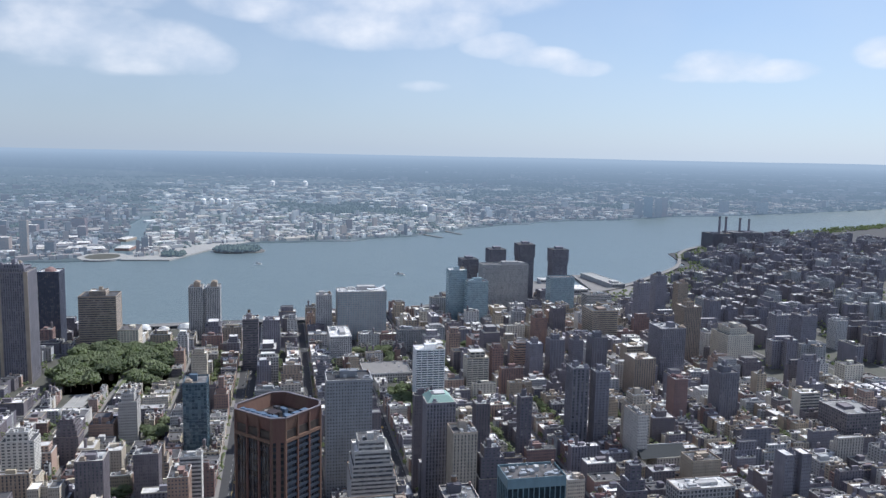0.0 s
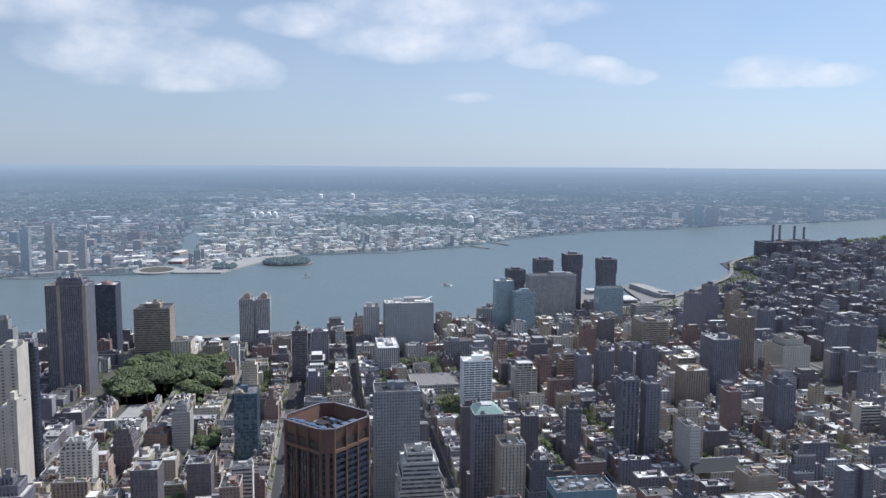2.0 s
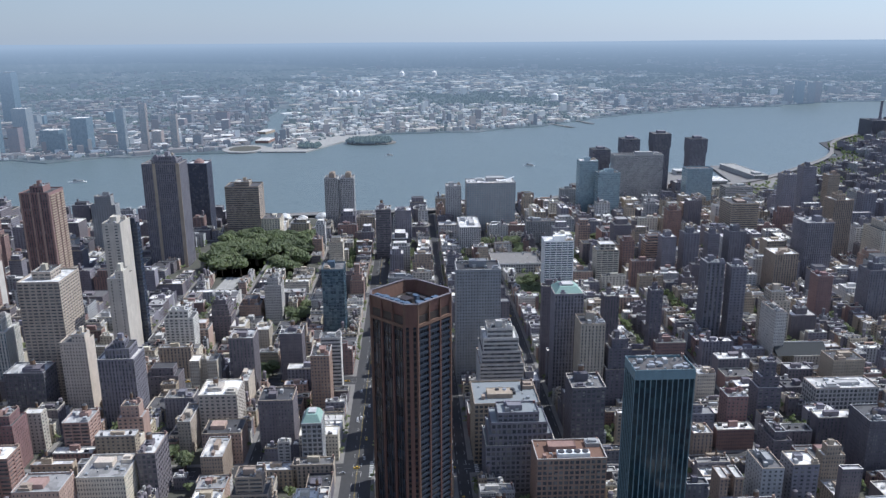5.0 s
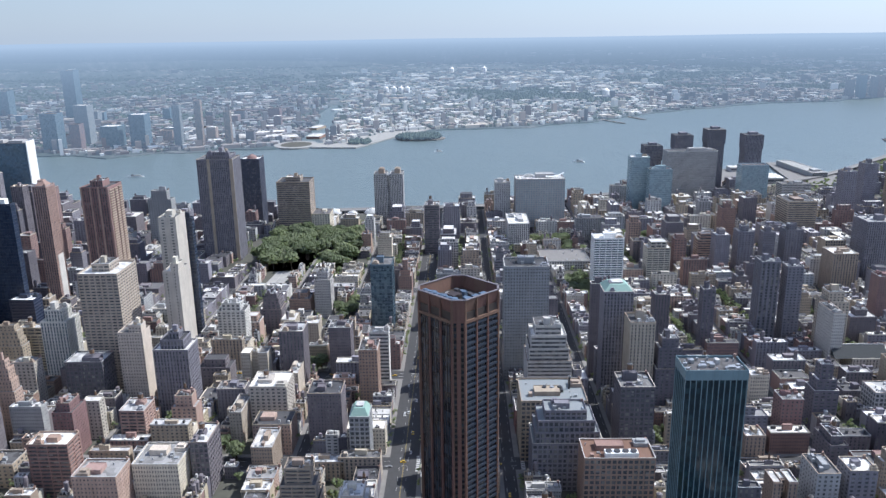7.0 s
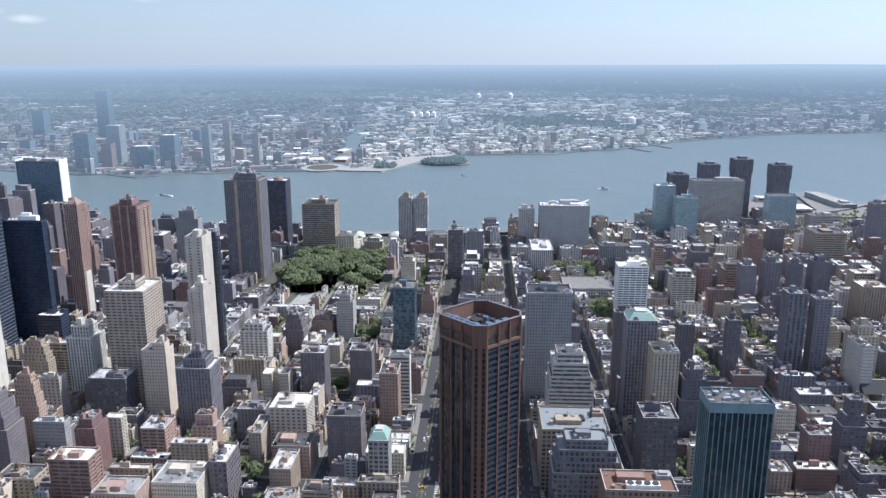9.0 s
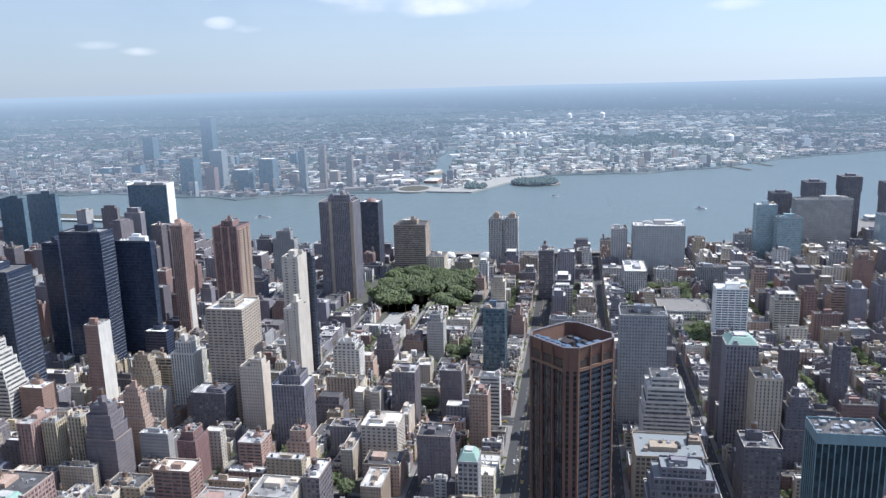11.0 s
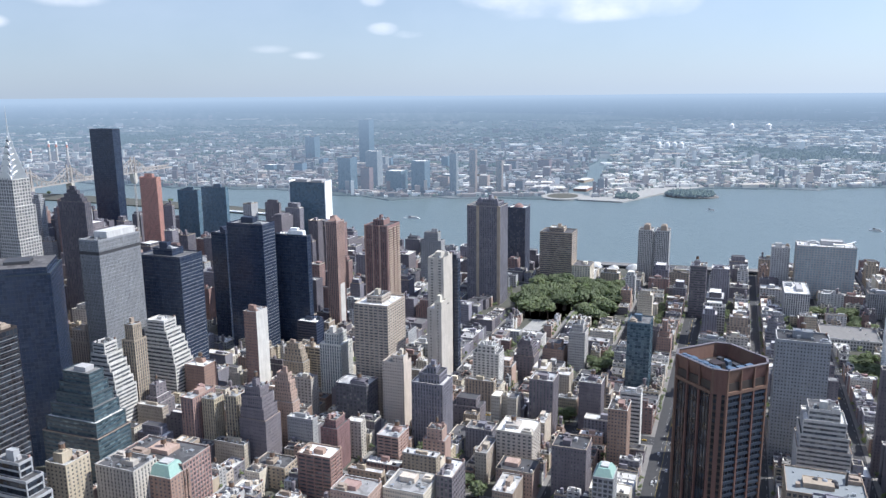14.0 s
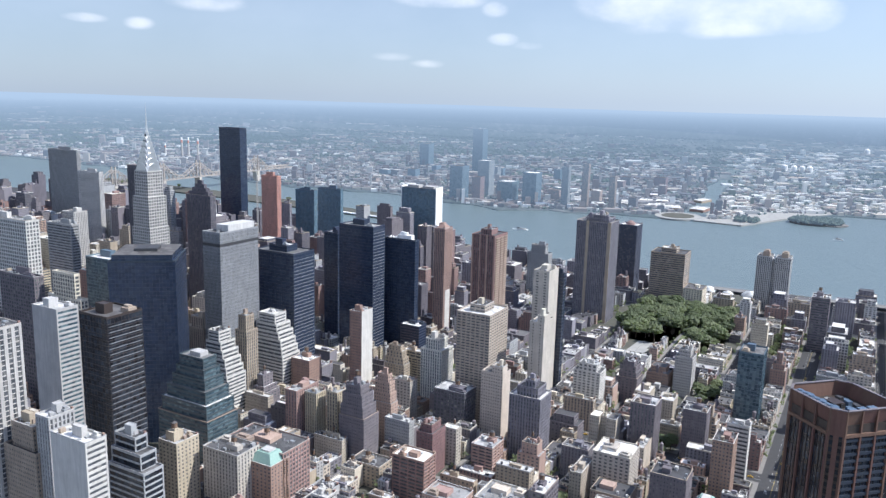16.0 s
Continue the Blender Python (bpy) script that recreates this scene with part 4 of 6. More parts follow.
building(1242, 1264, -482, -460, 53, "punched", "brown", "dark brick apartment tower", "apartment_tower", category="tower", roof=PALEROOF)
building(1155, 1177, -418, -397, 56, "punched", "rust", "reddish brick tower with bulkhead", "apartment_tower", category="tower", tiers="cap")
building(996, 1016, -356, -337, 56, "punched", "mauve", "mauve brick housing tower", "apartment_tower", category="tower", group="housing towers", tiers="cap")
building(1005, 1027, -391, -370, 58, "punched", "mauve", "mauve brick housing tower", "apartment_tower", category="tower", group="housing towers", tiers="cap")
building(1027, 1044, -428, -412, 51, "punched", "mauve", "mauve brick housing tower", "apartment_tower", category="tower", group="housing towers", tiers="cap")
building(1023, 1046, -463, -440, 55, "punched", "mauve", "mauve brick housing tower", "apartment_tower", category="tower", group="housing towers", tiers="cap")
building(717, 729, -247, -235, 75, "punched", "darkbrown", "slim dark brick apartment tower", "apartment_tower", category="tower", tank=1)
building(740, 756, -210, -195, 62, "punched", "brown", "brown brick apartment block", "apartment_tower", category="tower", tank=1)
building(740, 764, -389, -366, 62, "punched", "buff", "buff stepped apartment building", "apartment_tower", category="tower", tiers="step")
building(695, 728, -363, -352, 58, "punched", "white", "white brick building with blank side", "apartment_tower", category="tower")
building(799, 817, -465, -448, 60, "punched", "red", "dark red brick apartment tower", "apartment_tower", category="tower")
building(809, 834, -538, -513, 62, "punched", "mauve", "brown brick apartment tower", "apartment_tower", category="tower", tiers="cap")
building(719, 766, -659, -615, 38, "loft", "brown", "wide brown brick block with pale roof", "apartment_building", category="building", units=10)
building(1109, 1131, -933, -912, 49, "punched", "lightgrey", "pale grey slab apartment tower", "apartment_tower", category="tower")
building(272, 292, 436, 469, 110, "punched", "tan", "brown stone office building with stepped top", "office_building", category="building", tiers="step")
building(275, 293, 425, 438, 120, "ribs", "lightgrey", "pale ribbed office building", "office_building", category="building")
building(311, 327, 386, 420, 97, "podium", "grey", "stepped office podium with pale bands between dark glass", "office_building", category="building", glass=TOWERGLASS, tiers=((0, 78, 0, 0, 0, 0), (78, 88, 3, 0, 6, 0), (88, 97, 6, 0, 14, 0)), units=4)
building(376, 398, 429, 448, 62, "punched", "ochre", "beige brick apartment block with tank", "apartment_building", category="building", tank=1, units=8)
building(396, 420, 388, 423, 55, "punched", "limestone", "pale stone apartment block with roof sheds", "apartment_building", category="building", units=10, tank=1)
building(560, 590, 722, 774, 133, "curtain", "blueglass", "blue-grey glass office tower", "office_tower", category="tower", glass=BLUEGLASS)
building(520, 544, 653, 670, 156, "bands", "bronze", "dark banded office tower", "office_tower", category="tower", glass=DARKGLASS)
building(600, 612, 854, 900, 155, "bands", "grey", "grey office tower with flat roof", "office_tower", category="tower")
building(760, 784, 1072, 1100, 132, "ribs", "white", "white apartment tower uptown", "apartment_tower", category="tower")
building(430, 438, 605, 651, 156, "loft", "cream", "cream stone office block with ornate top", "apartment_building", category="building", tiers="step")
building(420, 430, 655, 707, 150, "loft", "brown", "brown office block with flat roof", "apartment_building", category="building", units=8)
building(425, 457, 369, 428, 50, "loft", "rose", "broad brown loft block with crowded pale roof", "apartment_building", category="building", units=16, tank=1)
building(518, 550, 433, 446, 56, "punched", "rose", "pinkish brick apartment block", "apartment_building", category="building", units=6)
building(525, 539, 416, 429, 55, "ribs", "ochre", "brown and yellow brick apartment block", "apartment_building", category="building", units=4)
building(531, 544, 397, 409, 58, "ribs", "ochre", "brown and yellow brick apartment block", "apartment_building", category="building", units=4)
building(538, 561, 302, 318, 45, "punched", "red", "red-brown terraced apartment block", "apartment_building", category="building", tiers="step", units=6)
building(557, 566, 337, 363, 34, "punched", "grey", "grey brick apartment block with ivy roof", "apartment_building", category="building", units=6)
building(479, 498, 276, 305, 45, "balcony", "rust", "red brick apartment block with white roof and balconies", "apartment_building", category="building", roof=PALEROOF, units=4)
building(446, 469, 228, 258, 40, "punched", "rose", "pink brick block with grey flat roof", "apartment_building", category="building", units=3)
building(554, 577, 253, 273, 32, "balcony", "rose", "mauve brick apartment block with red bulkhead", "apartment_building", category="building", units=5, tank=1)
building(468, 498, 195, 227, 36, "punched", "cream", "cream low block with wide terrace roof", "apartment_building", category="building", units=8)
building(487, 516, 180, 193, 42, "loft", "brown", "brown loft block with water tank", "apartment_building", category="building", tank=1, units=6)
building(603, 620, 186, 210, 27, "punched", "mauve", "mauve brick block with white parapet", "apartment_building", category="building", units=8)
building(580, 610, 144, 175, 40, "punched", "limestone", "grey stone apartment block with sunlit cream flank", "apartment_building", category="building", units=14, tank=1)
building(625, 655, 144, 153, 31, "punched", "cream", "cream stone apartment block behind a grey one", "apartment_building", category="building", units=6)
building(557, 589, 176, 186, 29, "punched", "buff", "narrow buff brick block with cream flank", "apartment_building", category="building", units=4)
building(511, 541, 141, 157, 24, "punched", "tan", "low row building with patched white roof", "row_building", category="building", roof=PALEROOF, units=12)
building(750, 772, 148, 163, 30, "punched", "buff", "buff apartment block with sunlit flank", "apartment_building", category="building", units=4)
building(520, 540, 69, 84, 44, "loft", "grey", "grey building carrying a green copper roof", "apartment_building", category="building", bulk=False)
building(613, 637, 72, 88, 58, "punched", "rust", "brick apartment block with terrace", "apartment_building", category="building", units=9)
building(656, 670, 66, 84, 57, "bands", "white", "long white apartment slab with roof clutter", "apartment_building", category="building", units=9)
building(613, 626, -263, -247, 33, "punched", "cream", "cream brick apartment block", "apartment_building", category="building", units=5)
building(560, 577, -269, -252, 37, "punched", "red", "red-brown apartment block with pale coping", "apartment_building", category="building", tank=1)
building(685, 722, -404, -370, 16, "punched", "limestone", "stone church hall with long grey gable roof", "church", category="building", bulk=False)
building(642, 657, -366, -343, 22, "punched", "brown", "low brown building with white roof", "row_building", category="building", roof=PALEROOF, units=5)
building(628, 651, -405, -376, 36, "punched", "tan", "tan brick apartment block", "apartment_building", category="building", units=4)
building(591, 614, -397, -342, 27, "loft", "lightgrey", "wide pale grey building with many roof units", "apartment_building", category="building", units=16)
building(500, 527, -276, -263, 36, "punched", "brown", "brown stepped building with round tank", "apartment_building", category="building", tiers="step", tank=1)
building(452, 477, -247, -232, 38, "punched", "grey", "grey brick block with stepped white coping", "apartment_building", category="building", units=6)
building(452, 470, -271, -253, 40, "punched", "mauve", "mauve brick block with broad white roof", "apartment_building", category="building", roof=PALEROOF, units=2)
building(519, 535, -225, -210, 28, "punched", "tan", "low tan building with white roof", "row_building", category="building", roof=PALEROOF)
building(494, 521, -355, -329, 48, "punched", "darkbrown", "dark brick apartment block in shade", "apartment_building", category="building", tank=1)
building(1030, 1090, -179, -112, 12, "loft", "lightgrey", "long low grey garage with open roof deck", "parking_garage", category="building", bulk=False, units=10, roof=PAVING)


# the four flared brick towers on the river's edge
def riverside_tower(x, y, h, w=30.0):
    FOOT.append((x - w / 2, x + w / 2, y - w / 2, y + w / 2))
    top = tagged(empty("apartment_tower", x, y, 0, 0), "dark brown brick riverside tower with flared top storeys", "tower", "riverside towers")
    r = w / 2
    ws, gs = Shape(), Shape()
    facade(ws, -r, r, -r, r, 0, h - 28, STYLE["ribs"])
    gs.box(-r + 0.5, r - 0.5, -r + 0.5, r - 0.5, 0, h - 1)
    facade(ws, -r - 1.4, r + 1.4, -r - 1.4, r + 1.4, h - 28, h, STYLE["ribs"])
    gs.box(-r - 0.9, r + 0.9, -r - 0.9, r + 0.9, h - 28, h - 0.4)
    tagged(part("facade", ws, WALL["mauve"], top), kind="stuff")
    part("window_glazing", gs, WINDOW, top)
    part("roof", Shape().box(-r - 1.3, r + 1.3, -r - 1.3, r + 1.3, h - 0.3, h + 0.4), DARKROOF, top)
    part("roof_bulkhead", Shape().box(-r * 0.5, r * 0.5, -r * 0.5, r * 0.4, h + 0.4, h + 5), WALL["mauve"], top)


for x, y, h in ((1560, -385, 96), (1570, -447, 115), (1575, -512, 125), (1570, -586, 114)):
    riverside_tower(x, y, h, 33.0)


def twin_top_tower():
    x0, x1, y0, y1, h = 1311, 1343, 98, 148, 86
    FOOT.append((x0, x1, y0, y1))
    top = tagged(empty("apartment_tower", (x0 + x1) / 2, (y0 + y1) / 2), "pale grey apartment tower with two raised tops", "tower")
    ws, gs = Shape(), Shape()
    for a, b in ((-25, -2.5), (2.5, 25)):
        facade(ws, -16, 16, a, b, 0, h, STYLE["ribs"])
        gs.box(-15.5, 15.5, a + 0.5, b - 0.5, 0, h - 0.2)
        parapet(ws, -16, 16, a, b, h, 1.4)
        part("roof", Shape().box(-15.6, 15.6, a + 0.4, b - 0.4, h - 0.2, h + 0.2), ROOF, top)
        part("roof_bulkhead", Shape().box(-10, 8, a + 5, b - 8, h + 0.2, h + 8.5).box(-6, 4, a + 7, b - 10, h + 8.5, h + 10), WALL["tan"], top)
    facade(ws, -12, 16, -2.5, 2.5, 0, h - 2, STYLE["ribs"], "W")
    gs.box(-11.5, 15.5, -2.4, 2.4, 0, h - 2.2)
    tagged(part("facade", ws, WALL["lightgrey"], top), kind="stuff")
    part("window_glazing", gs, WINDOW, top)


twin_top_tower()


def marble_slab():
    """River-side glass slab with blank white marble ends."""
    x0, x1, y0, y1, h = 1235, 1259, 698, 774, 156
    FOOT.append((x0, x1, y0, y1))
    top = tagged(empty("office_tower", (x0 + x1) / 2, (y0 + y1) / 2), "dark glass slab tower with white marble end walls", "skyscraper")
    ws, gs = Shape(), Shape()
    facade(ws, -12, 12, -36.6, 36.6, 0, h, STYLE["curtain_dark"], "WE")
    gs.box(-11.9, 11.9, -36.6, 36.6, 0, h - 0.4)
    tagged(part("facade", ws, WALL["blueglass"], top), kind="stuff")
    part("window_glazing", gs, SLABGLASS, top, "blue-green curtain wall glass")
    part("end_wall", Shape().box(-12.4, 12.4, -38, -36.6, 0, h + 3), WALL["marble"], top, "blank white marble end wall")
    part("end_wall", Shape().box(-12.4, 12.4, 36.6, 38, 0, h + 3), WALL["marble"], top, "blank white marble end wall")
    part("roof", Shape().box(-11.8, 11.8, -36.5, 36.5, h - 0.4, h), ROOF, top)
    part("roof_plant", Shape().box(-8, 8, -30, -6, h, h + 4).box(-8, 8, 2, 26, h, h + 5), WALL["lightgrey"], top)


marble_slab()
building(1170, 1189, 1116, 1172, 251, "curtain_dark", "black", "very tall black glass apartment tower", "apartment_tower", "skyscraper", glass=DARKGLASS, bulk=False, roof=DARKROOF)


def diagonal_glass_tower():
    """Black faceted glass tower turned to the avenue, with a bright rim."""
    FOOT.append((440, 525, 533, 618))
    top = tagged(empty("office_tower", 481, 575, 0, 38), "black faceted glass office tower with pale roof rim", "skyscraper")
    h, r = 177, 28.7
    ws, gs = Shape(), Shape()
    facade(ws, -r, r, -r, r, 0, h - 6, STYLE["curtain_dark"])
    gs.box(-r + 0.1, r - 0.1, -r + 0.1, r - 0.1, 0, h - 6)
    facade(ws, -r + 3, r - 3, -r + 3, r - 3, h - 6, h, STYLE["curtain_dark"])
    gs.box(-r + 3.1, r - 3.1, -r + 3.1, r - 3.1, h - 6, h)
    tagged(part("facade", ws, WALL["black"], top), kind="stuff")
    part("window_glazing", gs, DARKGLASS, top, "black reflective glass")
    rim = Shape()
    parapet(rim, -r, r, -r, r, h - 6, 1.2, 1.0)
    part("parapet", rim, WALL["slateblue"], top)
    part("roof", Shape().box(-r + 3.2, r - 3.2, -r + 3.2, r - 3.2, h, h + 0.3), DARKROOF, top)
    part("roof_plant", Shape().box(-10, 8, -10, 10, h + 0.3, h + 3), DARKMETAL, top)


diagonal_glass_tower()


def crowned_tower():
    """Slender pale tower with a steel crown of stacked arches and a needle."""
    x, y = 640.0, 758.0
    FOOT.append((x - 22, x + 22, y - 30, y + 30))
    top = tagged(empty("office_tower", x, y), "pale brick skyscraper with stainless steel arched crown and spire", "skyscraper")
    ws, gs = Shape(), Shape()
    for r, q, z0, z1 in ((24, 28, 0, 60), (14.5, 15.5, 60, 160), (13.5, 13.5, 160, 197), (11.3, 11.3, 197, 227)):
        facade(ws, -r, r, -q, q, z0, z1, STYLE["loft"])
        gs.box(-r + 0.5, r - 0.5, -q + 0.5, q - 0.5, z0, z1)
        part("roof", Shape().box(-r + 0.4, r - 0.4, -q + 0.4, q - 0.4, z1 - 0.2, z1 + 0.2), PALEROOF, top)
    tagged(part("facade", ws, WALL["white"], top), kind="stuff")
    part("window_glazing", gs, WINDOW, top)
    for i in range(7):
        r, z = 10.4 - 1.42 * i, 223 + 6.9 * i
        arch = Shape()
        outline = [(math.cos(radians(t)), math.sin(radians(t))) for t in range(0, 181, 15)]
        for ax in (0, 1):
            n = len(arch.v)
            for s2 in (-1, 1):
                for cx, cz in outline:
                    p = (cx * r, s2 * r) if ax == 0 else (s2 * r, cx * r)
                    arch.v.append((p[0], p[1], z + cz * (9.5 + r * 0.35)))
            k = len(outline)
            arch.f += [(n + j, n + j + 1, n + k + j + 1, n + k + j) for j in range(k - 1)] + [tuple(n + j for j in range(k)), tuple(n + k + j for j in reversed(range(k)))]
        part("crown_arch", arch, CHROME, top, "stainless steel crown arch")
        tri = Shape()
        for j in range(-2, 3):
            for s2 in (-1, 1):
                tri.prism([(s2 * (r + 0.05), j * r * 0.36 - 0.7), (s2 * (r + 0.25), j * r * 0.36 - 0.7), (s2 * (r + 0.25), j * r * 0.36 + 0.7), (s2 * (r + 0.05), j * r * 0.36 + 0.7)][::s2], z + 3, z + 6,
                          [(s2 * (r + 0.05), j * r * 0.36 - 0.05), (s2 * (r + 0.25), j * r * 0.36 - 0.05), (s2 * (r + 0.25), j * r * 0.36 + 0.05), (s2 * (r + 0.05), j * r * 0.36 + 0.05)][::s2])
        tagged(part("crown_glazing", tri, WINDOW, top, "triangular crown windows"), kind="stuff")
    part("spire", Shape().tube(0, 0, 2.2, 0.9, 262, 280, 8).tube(0, 0, 0.9, 0.12, 280, 307, 8), CHROME, top, "tapering stainless steel needle")


crowned_tower()


def glass_ziggurat():
    """Green-blue glass office building in stacked terraces."""
    FOOT.append((437, 473, 461, 519))
    top = tagged(empty("office_tower", 455, 490), "stepped dark green glass office building with pale ledges", "building")
    ws, gs, ledge = Shape(), Shape(), []
    for z0, z1, g in ((0, 50, 0), (50, 62, 2.5), (62, 73, 6), (73, 82, 9.5), (82, 90, 12), (90, 99, 14.5)):
        a0, a1, b0, b1 = -18 + g * 0.8, 18 - g * 0.6, -29 + g, 29 - g * 1.1
        facade(ws, a0, a1, b0, b1, z0, z1, STYLE["bands"])
        gs.box(a0 + 0.45, a1 - 0.45, b0 + 0.45, b1 - 0.45, z0, z1 - 0.3)
        lip = Shape()
        parapet(lip, a0 - 0.2, a1 + 0.2, b0 - 0.2, b1 + 0.2, z1, 0.8, 0.6)
        part("ledge", lip, WALL["seaglass"] if g else WALL["tan"], top, "thin terrace ledge")
        part("roof", Shape().box(a0 + 0.7, a1 - 0.7, b0 + 0.7, b1 - 0.7, z1 - 0.3, z1 + 0.2), ROOF, top)
    tagged(part("facade", ws, WALL["seaglass"], top), kind="stuff")
    part("window_glazing", gs, BLUEGLASS, top, "blue-green window glass")
    part("plant_room", Shape().box(-3, 6, -8, 4, 99, 103), WALL["lightgrey"], top)


glass_ziggurat()


def copper_mansard(x, y, z, w, d, h):
    top = tagged(empty("mansard_roof", x, y, z), "pale green copper hipped roof on a red brick house", "roof")
    part("slope", Shape().prism([(-w, -d), (w, -d), (w, d), (-w, d)], 0, h, [(-w * 0.6, -d * 0.6), (w * 0.6, -d * 0.6), (w * 0.6, d * 0.6), (-w * 0.6, d * 0.6)]), COPPER, top)
    part("lantern", Shape().box(-w * 0.4, w * 0.4, -d * 0.4, d * 0.4, h, h + 1.2), WALL["lightgrey"], top)


building(411, 432, 369, 392, 45, "punched", "rust", "red brick house carrying a green copper roof", "apartment_building", bulk=False)
copper_mansard(421.5, 380.5, 46.1, 9.5, 10.5, 7)
copper_mansard(530, 76.6, 45.2, 9.6, 7.0, 5)
copper_mansard(657, -138, 99.6, 12.6, 12.4, 5)


stack = tagged(empty("boiler_stack", 556, -84, 50.1), "thin dark steel boiler stack on a pale flat roof", "stack")
part("pipe", Shape().tube(0, 0, 0.8, 0.7, 0, 11, 10), DARKMETAL, stack)
part("collar", Shape().tube(0, 0, 1.1, 1.1, 10.2, 10.8, 10), METAL, stack)
boiler = tagged(empty("roof_plant_house", 552, -70, 50.1), "round-topped boiler casings beside a stack", "roof plant")
for y in (-6, 0, 6):
    part("casing", Shape().box(-3, 3, y - 2.5, y + 2.5, 0, 2.4).tube(0, y, 2.4, 1.4, 2.4, 4.2, 12), DARKMETAL if y else METAL, boiler)
fans = tagged(empty("cooling_unit", 463, -106, 46.1), "long white cooling unit with four round fans", "roof plant")
part("casing", Shape().box(-3, 3, -11, 11, 0, 3.4), WALL["marble"], fans)
for y in (-8.2, -2.8, 2.8, 8.2):
    part("fan", Shape().tube(0, y, 2.2, 2.2, 3.4, 4.1, 14), DARKMETAL, fans, "dark round fan")


def gable_roof(x0, x1, y0, y1, z, h):
    top = tagged(empty("gable_roof", (x0 + x1) / 2, (y0 + y1) / 2, z), "long grey-green slate gable roof on a stone hall", "roof")
    a, b = (x1 - x0) / 2 + 0.5, (y1 - y0) / 2 + 0.5
    part("slope", Shape().hexa([(-a, -b, 0), (a, -b, 0), (a, b, 0), (-a, b, 0), (-0.2, -b, h), (0.2, -b, h), (0.2, b, h), (-0.2, b, h)]), SLATE, top)
    part("ridge", Shape().box(-0.4, 0.4, -b, b, h - 0.1, h + 0.4), METAL, top)


gable_roof(686, 712, -404, -354, 17.1, 9)


def tower_crane(x, y, h):
    top = tagged(empty("tower_crane", x, y), "pale lattice tower crane beside a red tower", "crane")
    mast = Shape()
    for a, b in ((-1, -1), (1, -1), (1, 1), (-1, 1)):
        mast.beam((a, b, 0), (a, b, h), 0.5)
    for i in range(int(h // 6)):
        mast.beam((-1, -1, i * 6), (1, -1, i * 6 + 6), 0.25).beam((-1, 1, i * 6), (-1, -1, i * 6 + 6), 0.25)
    part("mast", mast, WALL["white"], top)
    part("jib", Shape().beam((0, 0, h), (-4, 3, h + 30), 1.0), WALL["white"], top)
    part("cab", Shape().box(-1.4, 1.4, -1.4, 1.4, h, h + 2.6), WALL["white"], top)


tower_crane(1085, 995, 170)


# ------------------------------------------------------------ trees
def tree_meshes(seed):
    rnd = random.Random(seed)
    trunk = Shape().tube(0, 0, 0.35, 0.22, 0, 4.5, 7)
    for k in range(5):
        a = k * 1.26 + rnd.uniform(-0.3, 0.3)
        trunk.beam((0, 0, 3.4 + 0.3 * k), (2.4 * math.cos(a), 2.4 * math.sin(a), 6.2 + rnd.uniform(-0.6, 0.8)), 0.2)
    crown = Shape()
    for _ in range(120):
        a, u = rnd.uniform(0, 6.283), rnd.random() ** 0.5
        zz = rnd.uniform(-1, 1)
        rr = 4.6 * u * math.sqrt(max(0.05, 1 - zz * zz)) * rnd.uniform(0.85, 1.2)
        clump(crown, rr * math.cos(a), rr * math.sin(a), 7.6 + 2.2 * zz, rnd.uniform(0.9, 1.6), rnd)
    return trunk.mesh("trunk", BARK), crown.mesh("crown", LEAF)


def clump(s, x, y, z, r, rnd):
    n = len(s.v)
    j = lambda: rnd.uniform(0.6, 1.25) * r
    s.v += [(x + j(), y, z), (x, y + j(), z), (x - j(), y, z), (x, y - j(), z), (x, y, z + j() * 0.8), (x, y, z - j() * 0.7)]
    s.f += [(n, n + 1, n + 4), (n + 1, n + 2, n + 4), (n + 2, n + 3, n + 4), (n + 3, n, n + 4), (n + 1, n, n + 5), (n + 2, n + 1, n + 5), (n + 3, n + 2, n + 5), (n, n + 3, n + 5)]


TREES = [tree_meshes(i) for i in range(5)]
tree_rnd = random.Random(5)


def tree(x, y, k, z=0.0):
    t = tree_rnd.choice(TREES)
    top = empty("tree", x, y, z, tree_rnd.uniform(0, 360))
    top.scale = (k, k, k * tree_rnd.uniform(0.85, 1.15))
    tagged(top, "broad-leaved green city tree in full leaf", "tree", "park trees")
    part("trunk", t[0], BARK, top)
    part("crown", t[1], LEAF, top)


FOOT.append((955, 1032, 228, 266))
ramp = Shape()
for k, (a, b, c, d) in enumerate(((958, 975, 240, 262), (975, 1000, 236, 260), (1000, 1030, 238, 258))):
    ramp.hexa([(a, c, 0), (b, c - 2, 0), (b, d - 2, 0), (a, d, 0), (a, c, 0.5), (b, c - 2, 0.5), (b, d - 2, 0.5), (a, d, 0.5)])
    ramp.box(a, b, (c + d) / 2 - 0.4, (c + d) / 2 + 0.4, 0.5, 1.3)
tagged(new("road_ramp", ramp.mesh("road_ramp", PALEPAVING)), "pale concrete tunnel approach road beside the park", "road", kind="structure")
PARKS = [(1030, 1225, 150, 300)]
lawn = Shape().box(1032, 1222, 152, 298, 0.0, 0.12)
tagged(new("lawn", lawn.mesh("lawn", GRASS)), "worn green park lawn under trees", "lawn", kind="structure")
for i in range(165):
    x, y = tree_rnd.uniform(1035, 1220), tree_rnd.uniform(155, 296)
    if (x - 1060) ** 2 + (y - 215) ** 2 < 500:
        continue
    tree(x, y, tree_rnd.uniform(1.7, 2.5), 0.1)


